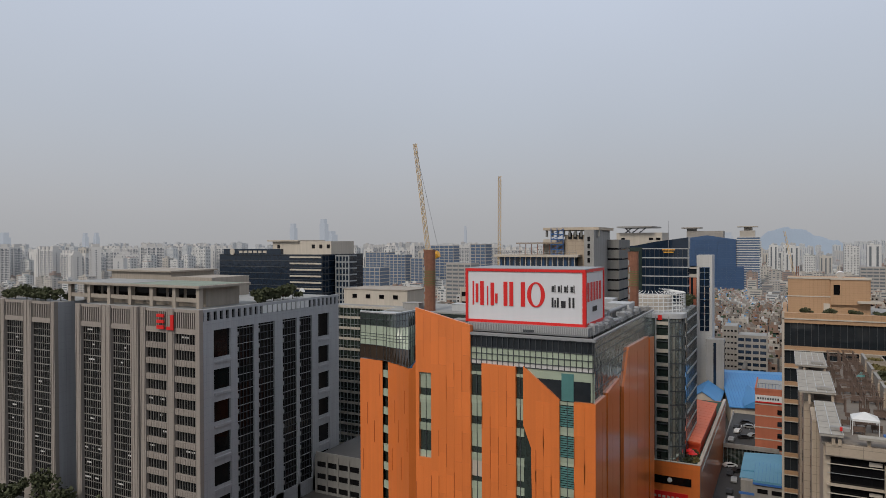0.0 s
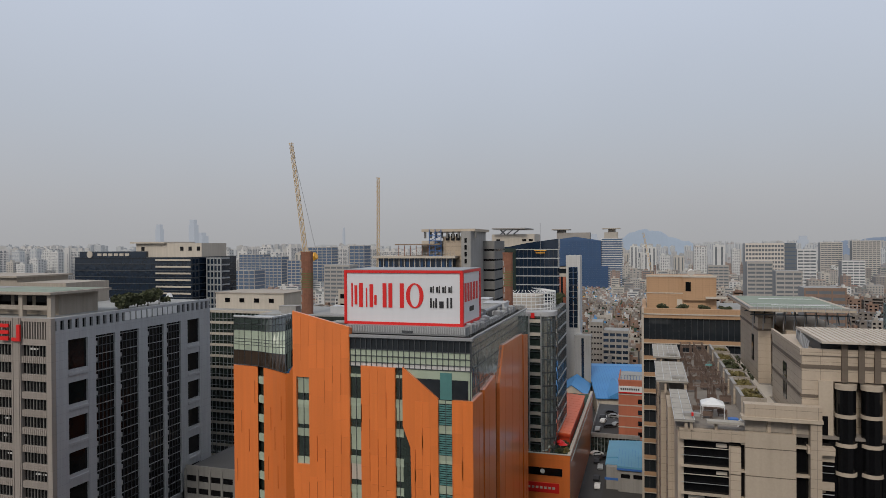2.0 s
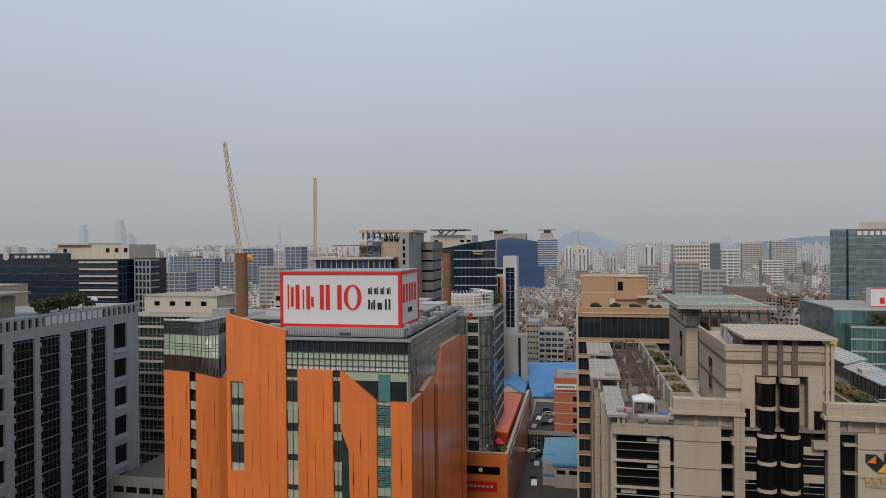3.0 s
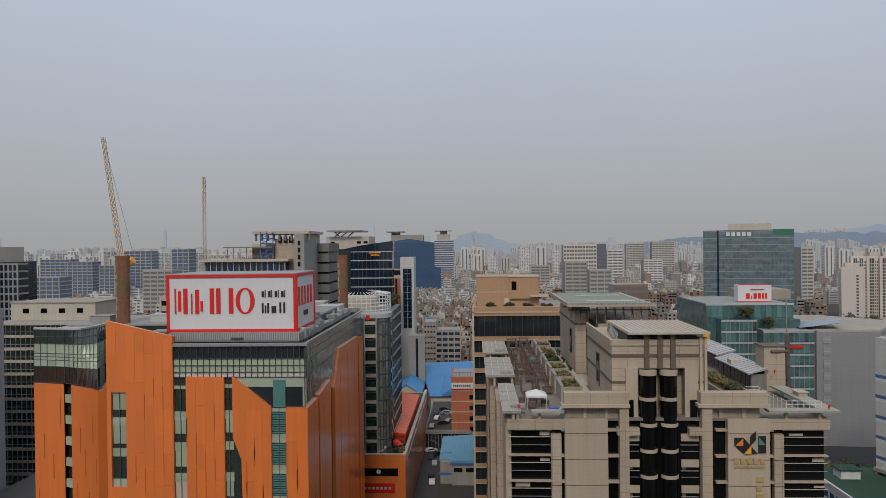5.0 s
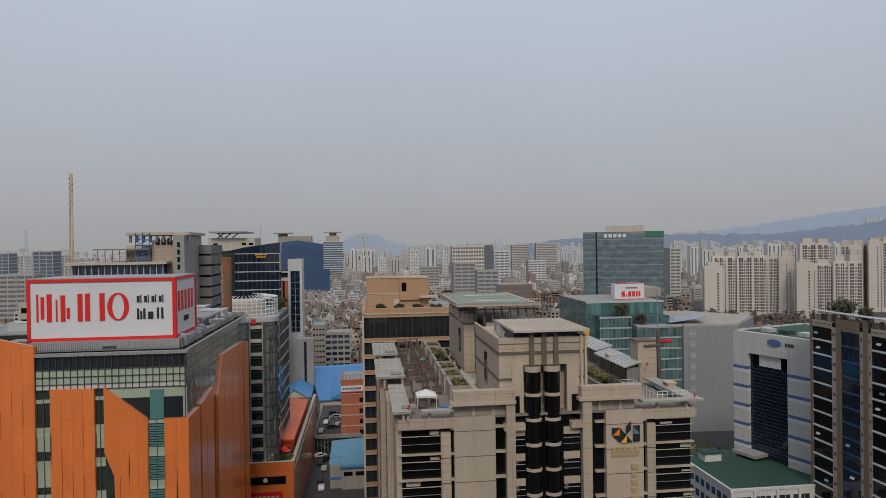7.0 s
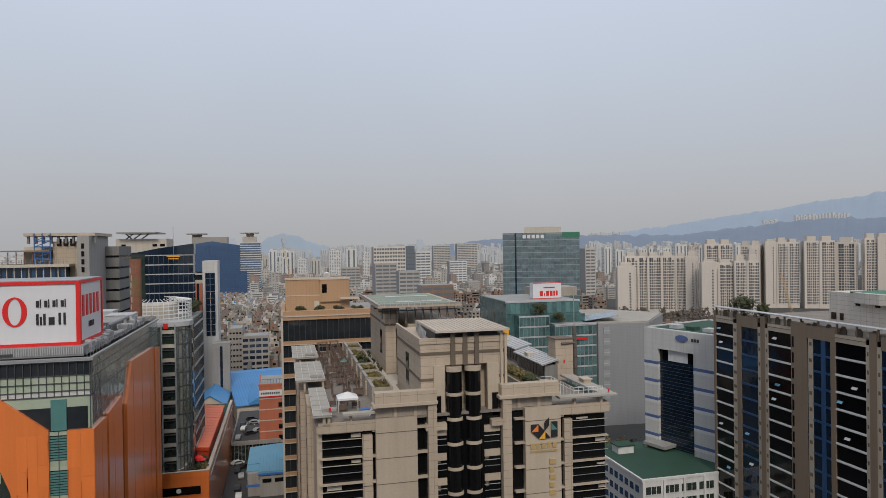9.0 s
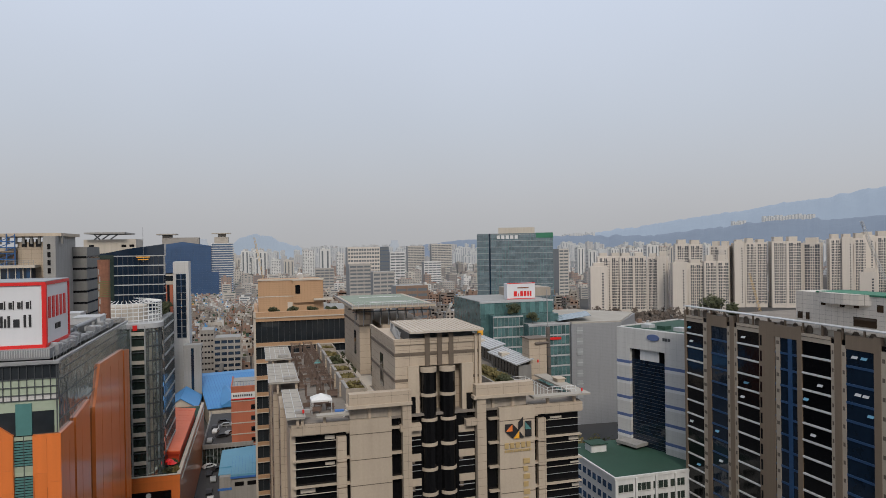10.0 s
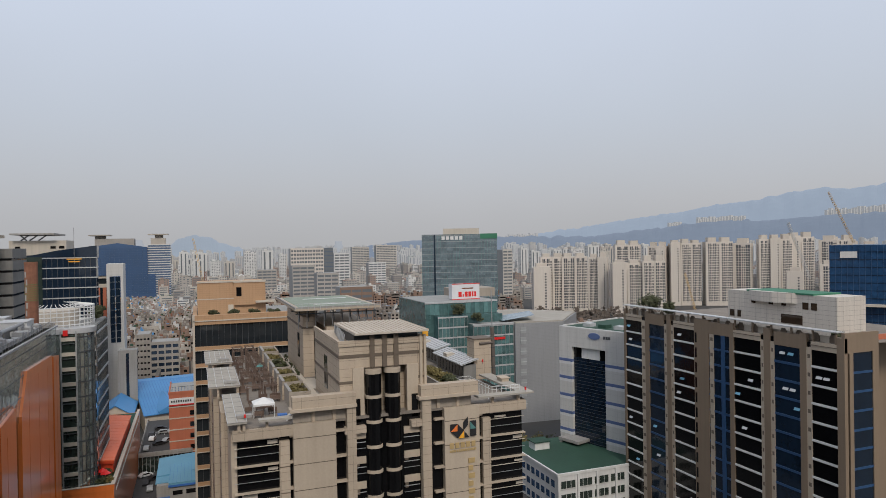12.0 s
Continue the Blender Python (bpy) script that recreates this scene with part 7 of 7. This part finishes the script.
for j in range(72):
    for i in range(-20, 6):
        x, y = i * 8.6 + rg.uniform(-1.6, 1.6), 402 + j * 9.2 + rg.uniform(-2, 2)
        az = math.degrees(math.atan2(x, y))
        if -9 < az < 2.5 and free(x, y, 4) and (round(x / 15), round(y / 15)) not in used and rg.random() < 0.93:
            block(x, y, rg.uniform(4.5, 8.2), rg.uniform(4.5, 8), rg.choice((3.4, 4.5, 5.5, 6.2, 7.4)), 0 if y < 800 else 1, rg.choice((0, 1, 1, 2, 2, 4, 4, 4, 3)))
            if rg.random() < 0.4:
                tank = roofs[rg.choice(("roof_blue", "roof_green", "rust", "leaf"))]
                tank.box(x - 1, y + 1, 3, x + 1.0, y + 2.6, 7.6)
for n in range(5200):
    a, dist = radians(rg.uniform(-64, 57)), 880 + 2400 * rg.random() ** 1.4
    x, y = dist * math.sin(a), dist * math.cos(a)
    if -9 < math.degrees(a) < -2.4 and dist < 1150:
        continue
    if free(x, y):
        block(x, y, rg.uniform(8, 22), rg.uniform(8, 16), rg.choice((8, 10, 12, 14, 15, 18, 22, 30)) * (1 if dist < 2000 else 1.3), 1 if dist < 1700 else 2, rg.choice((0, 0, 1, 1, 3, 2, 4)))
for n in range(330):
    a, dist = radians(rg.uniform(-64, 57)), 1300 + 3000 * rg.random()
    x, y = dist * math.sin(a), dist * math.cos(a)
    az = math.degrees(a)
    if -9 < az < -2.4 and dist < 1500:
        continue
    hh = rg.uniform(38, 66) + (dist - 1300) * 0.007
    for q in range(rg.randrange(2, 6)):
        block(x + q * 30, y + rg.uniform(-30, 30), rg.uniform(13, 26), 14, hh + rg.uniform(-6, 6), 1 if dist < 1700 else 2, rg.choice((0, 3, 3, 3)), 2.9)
# small pale buildings between the offices
for n in range(150):
    a, dist = radians(rg.uniform(-38, -23)), rg.uniform(430, 880)
    x, y = dist * math.sin(a), dist * math.cos(a)
    if free(x, y, 6):
        block(x, y, rg.uniform(8, 18), rg.uniform(8, 14), rg.choice((12, 15, 18, 22, 27)), 0 if dist < 650 else 1, rg.choice((0, 1, 3, 3, 2)))
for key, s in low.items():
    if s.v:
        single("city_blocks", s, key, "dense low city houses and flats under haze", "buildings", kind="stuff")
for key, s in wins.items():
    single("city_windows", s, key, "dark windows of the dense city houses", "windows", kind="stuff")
for key, s in roofs.items():
    if s.v:
        single("city_roofs", s, key, "flat coloured roofs of the dense city houses", "roofs", kind="stuff")

# white high-rise estates to the far side, in the paints with haze emission
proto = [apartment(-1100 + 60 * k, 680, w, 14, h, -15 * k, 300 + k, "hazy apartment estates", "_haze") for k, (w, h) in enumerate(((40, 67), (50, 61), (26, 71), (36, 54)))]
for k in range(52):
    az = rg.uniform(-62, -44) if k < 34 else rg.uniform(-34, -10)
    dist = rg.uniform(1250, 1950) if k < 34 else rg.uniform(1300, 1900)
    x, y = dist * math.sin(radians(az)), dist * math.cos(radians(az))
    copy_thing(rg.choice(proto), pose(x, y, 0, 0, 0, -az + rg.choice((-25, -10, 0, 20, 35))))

# leafless woodland in front of the estate
wood_s, twig = Shape(), Shape()
for n in range(1500):
    x, y = rg.uniform(165, 560), rg.uniform(360, 620)
    az = math.degrees(math.atan2(x, y))
    if not free(x, y, 2) or not 24 < az < 50 or math.hypot(x, y) > 690 or math.hypot(x, y) < 420:
        continue
    h = rg.uniform(6, 11)
    twig.rod((x, y, 0), (x, y, h * 0.7), 0.25, 5, 0.1)
    for q in range(16):
        a, u = rg.uniform(0, 6.28), rg.uniform(0.3, 1)
        c = Vector((x + math.cos(a) * 2.6 * u, y + math.sin(a) * 2.6 * u, h * rg.uniform(0.35, 1.0)))
        d = Vector((rg.gauss(0, 1), rg.gauss(0, 1), rg.gauss(0, 1))).normalized() * 1.5
        e = d.orthogonal().normalized() * 1.0
        wood_s.poly([c - d - e, c + d - e, c + d * 0.5 + e, c - d * 0.5 + e])
single("woodland", wood_s, "bark", "brown winter crowns of the park trees", "trees", kind="stuff")
single("woodland_trunks", twig, "bark", "thin trunks of the park trees", "trees", kind="stuff")

# landmark blocks in the mid distance
banded("cream_hotel", "cream hotel block with a grid of windows", 105, 790, 143, 812, 73.5, "apt", "win_mid", 4.4, 2.0, 12, 1, group="mid-distance blocks")
banded("glass_hotel_wing", "dark glass wing of the cream hotel", 143.2, 791, 155, 812, 73.5, "navy_mid", "win_mid", 4.4, 0.5, 0, 1, group="mid-distance blocks")
banded("grey_hotel", "grey hotel with dark glass front", -24, 402, -9.3, 418, 23.5, "house1", "glass_navy", 3.4, 1.6, 4, 1, group="mid-distance blocks")
banded("white_office", "small pale office with a dark window strip", -32, 317.5, -24.4, 325.5, 31.6, "concrete", "glass_navy", 40, 1.4, 0, 1, group="mid-distance blocks")
wo = Shape().box(-32, 317.4, 0, -28.8, 317.9, 30.2).box(-27.6, 317.4, 0, -24.4, 317.9, 30.2)
part("front_panel", wo, "concrete", bpy.data.objects["white_office.001"], "pale front panels beside a dark window strip")
banded("beige_flats", "beige flats with small punched windows", -31.5, 404, -24.2, 422, 28, "house1", "glass_black", 3.3, 2.3, 4, 1, group="mid-distance blocks")
for k, (az, dist, w, h, m) in enumerate(((-38.5, 1500, 50, 74, "navy_mid"), (-27.4, 900, 34, 72, "navy_mid"), (-24.3, 760, 18, 74, "navy_mid"), (-31.4, 900, 30, 60, "navy_mid"), (-29.4, 860, 24, 56, "navy_mid"), (-33, 1000, 40, 62, "navy_mid"), (-26, 640, 26, 56, "mid1"), (5.6, 900, 24, 46, "mid1"), (15.6, 1480, 46, 76, "mid0"), (13.4, 1500, 38, 73, "mid0"), (-33.8, 700, 30, 50, "navy_mid"), (14.8, 1080, 28, 48, "mid3"), (11.8, 900, 20, 66, "mid3"), (10.6, 640, 20, 50, "mid1"), (13, 460, 22, 47, "house2"), (8.6, 700, 22, 56, "mid1"), (26, 800, 12, 68, "mid0"), (22, 560, 20, 40, "house0"))):
    x, y = dist * math.sin(radians(az)), dist * math.cos(radians(az))
    banded("city_office", "mid-distance city office block with window bands", x - w / 2, y, x + w / 2, y + 20, h, "mid1" if m == "navy_mid" else m, "navy_mid" if m == "navy_mid" else "win_mid", 3.8, 0.75 if m == "navy_mid" else 1.9, max(2, int(w / 6)), 1, group="mid-distance blocks")
# the far river-side towers, pale because haze is put in as emission
M["haze_tower"] = mat("haze_tower", (0.10, 0.11, 0.13), 1.0, 0, 0.05, haze_emission=0.70, bump=0)
for k, (az, dist, w, h) in enumerate(((-40.1, 4300, 34, 203), (-37.6, 4300, 40, 233), (-37.1, 4320, 60, 155), (-55.7, 3600, 20, 131), (-54.95, 3620, 20, 133), (-25.4, 4500, 14, 190), (-5.2, 2800, 40, 118), (-4.2, 2800, 40, 112), (-60.9, 2600, 24, 116), (-11, 4400, 80, 100), (11.6, 2600, 30, 95))):
    x, y = dist * math.sin(radians(az)), dist * math.cos(radians(az))
    t = thing("far_tower", x, y, 0, "pale blue-grey high-rise far off in the haze", "tower", "far towers")
    part("shaft", Shape().box(x - w / 2, y, 0, x + w / 2, y + w, h * 0.86), "haze_tower", t)
    part("crown", Shape().prism([(x - w * 0.38, y + 2), (x + w * 0.38, y + 2), (x + w * 0.38, y + w * 0.8), (x - w * 0.38, y + w * 0.8)], h * 0.86, h), "haze_tower", t)


# ---- hills ----
def ridge(name, dist, pts, depth, material, label, seed):
    """A hill range: heights along the view's bearing, with folds running down its face."""
    s = Shape()
    n = 220
    a0, a1 = pts[0][0], pts[-1][0]
    rows = []
    for i in range(n + 1):
        az = a0 + (a1 - a0) * i / n
        h = np.interp(az, [p[0] for p in pts], [p[1] for p in pts])
        h += 14 * noise.noise(Vector((az * 1.3, seed, 0))) + 6 * noise.noise(Vector((az * 4, seed, 3)))
        col = []
        for j in range(13):
            u = j / 12
            z = max(0, h) * (math.sin(u * math.pi / 2) ** 1.3) * (1 + (1 - u) * 0.25 * noise.noise(Vector((az * 1.1, u * 3, seed))))
            d = dist + depth * u
            col.append((d * math.sin(radians(az)), d * math.cos(radians(az)), z - 3))
        rows.append(col)
    for r0, r1 in zip(rows, rows[1:]):
        for j in range(12):
            s.poly([r0[j], r1[j], r1[j + 1], r0[j + 1]])
    single(name, s, material, label, "hill", kind="structure")


# near-black woods; the emission colours put blue haze on the slopes
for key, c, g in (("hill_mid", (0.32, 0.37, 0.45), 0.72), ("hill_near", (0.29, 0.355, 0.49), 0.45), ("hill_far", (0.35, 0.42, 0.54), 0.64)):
    M[key] = mat(key + "_woods_with_haze", (0.03, 0.04, 0.045), 1.0, 0, 0.5, 0.02, 0.004, 0, 0, haze_emission=g)
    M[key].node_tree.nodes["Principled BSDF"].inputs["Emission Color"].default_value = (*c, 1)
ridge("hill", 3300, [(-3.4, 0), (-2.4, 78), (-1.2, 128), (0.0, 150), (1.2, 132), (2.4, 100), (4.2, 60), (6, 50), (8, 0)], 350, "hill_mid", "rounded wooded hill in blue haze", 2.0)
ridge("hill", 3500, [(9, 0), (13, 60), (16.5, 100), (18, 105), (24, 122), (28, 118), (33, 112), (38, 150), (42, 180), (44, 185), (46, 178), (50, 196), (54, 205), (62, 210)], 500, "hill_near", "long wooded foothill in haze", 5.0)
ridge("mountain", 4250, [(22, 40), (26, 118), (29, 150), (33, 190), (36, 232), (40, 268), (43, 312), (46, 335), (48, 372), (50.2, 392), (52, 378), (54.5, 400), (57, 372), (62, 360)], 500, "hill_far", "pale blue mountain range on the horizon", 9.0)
# white flats on the foothill
s = Shape()
for az0, az1, z in ((41.5, 45, 200), (50.5, 57, 226), (26, 28.5, 126), (39.3, 40.2, 178)):
    a = az0
    while a < az1:
        d = 4030
        x, y = d * math.sin(radians(a)), d * math.cos(radians(a))
        h = rg.uniform(-6, 6)
        s.box(x - 8, y - 8, 0, x + 8, y + 8, z + h + (a - az0) * 2.5)
        a += rg.uniform(0.13, 0.26)
single("hillside_flats", s, "far3", "white apartment rows on the hazy hillside", "buildings", kind="stuff")
# bare winter trees by the hall and estate
for k in range(34):
    x, y = (rg.uniform(150, 330), rg.uniform(330, 560)) if k > 12 else (rg.uniform(102, 128), rg.uniform(192, 215))
    if free(x, y, 2) or k <= 12:
        tree(k + 200, x, y, 0, rg.uniform(2.5, 4), rg.uniform(7, 11), "bare brown street tree in winter", 0.7, 120, 0.5, "leaf_dry" if k % 3 else "leaf", "tree", "street trees")
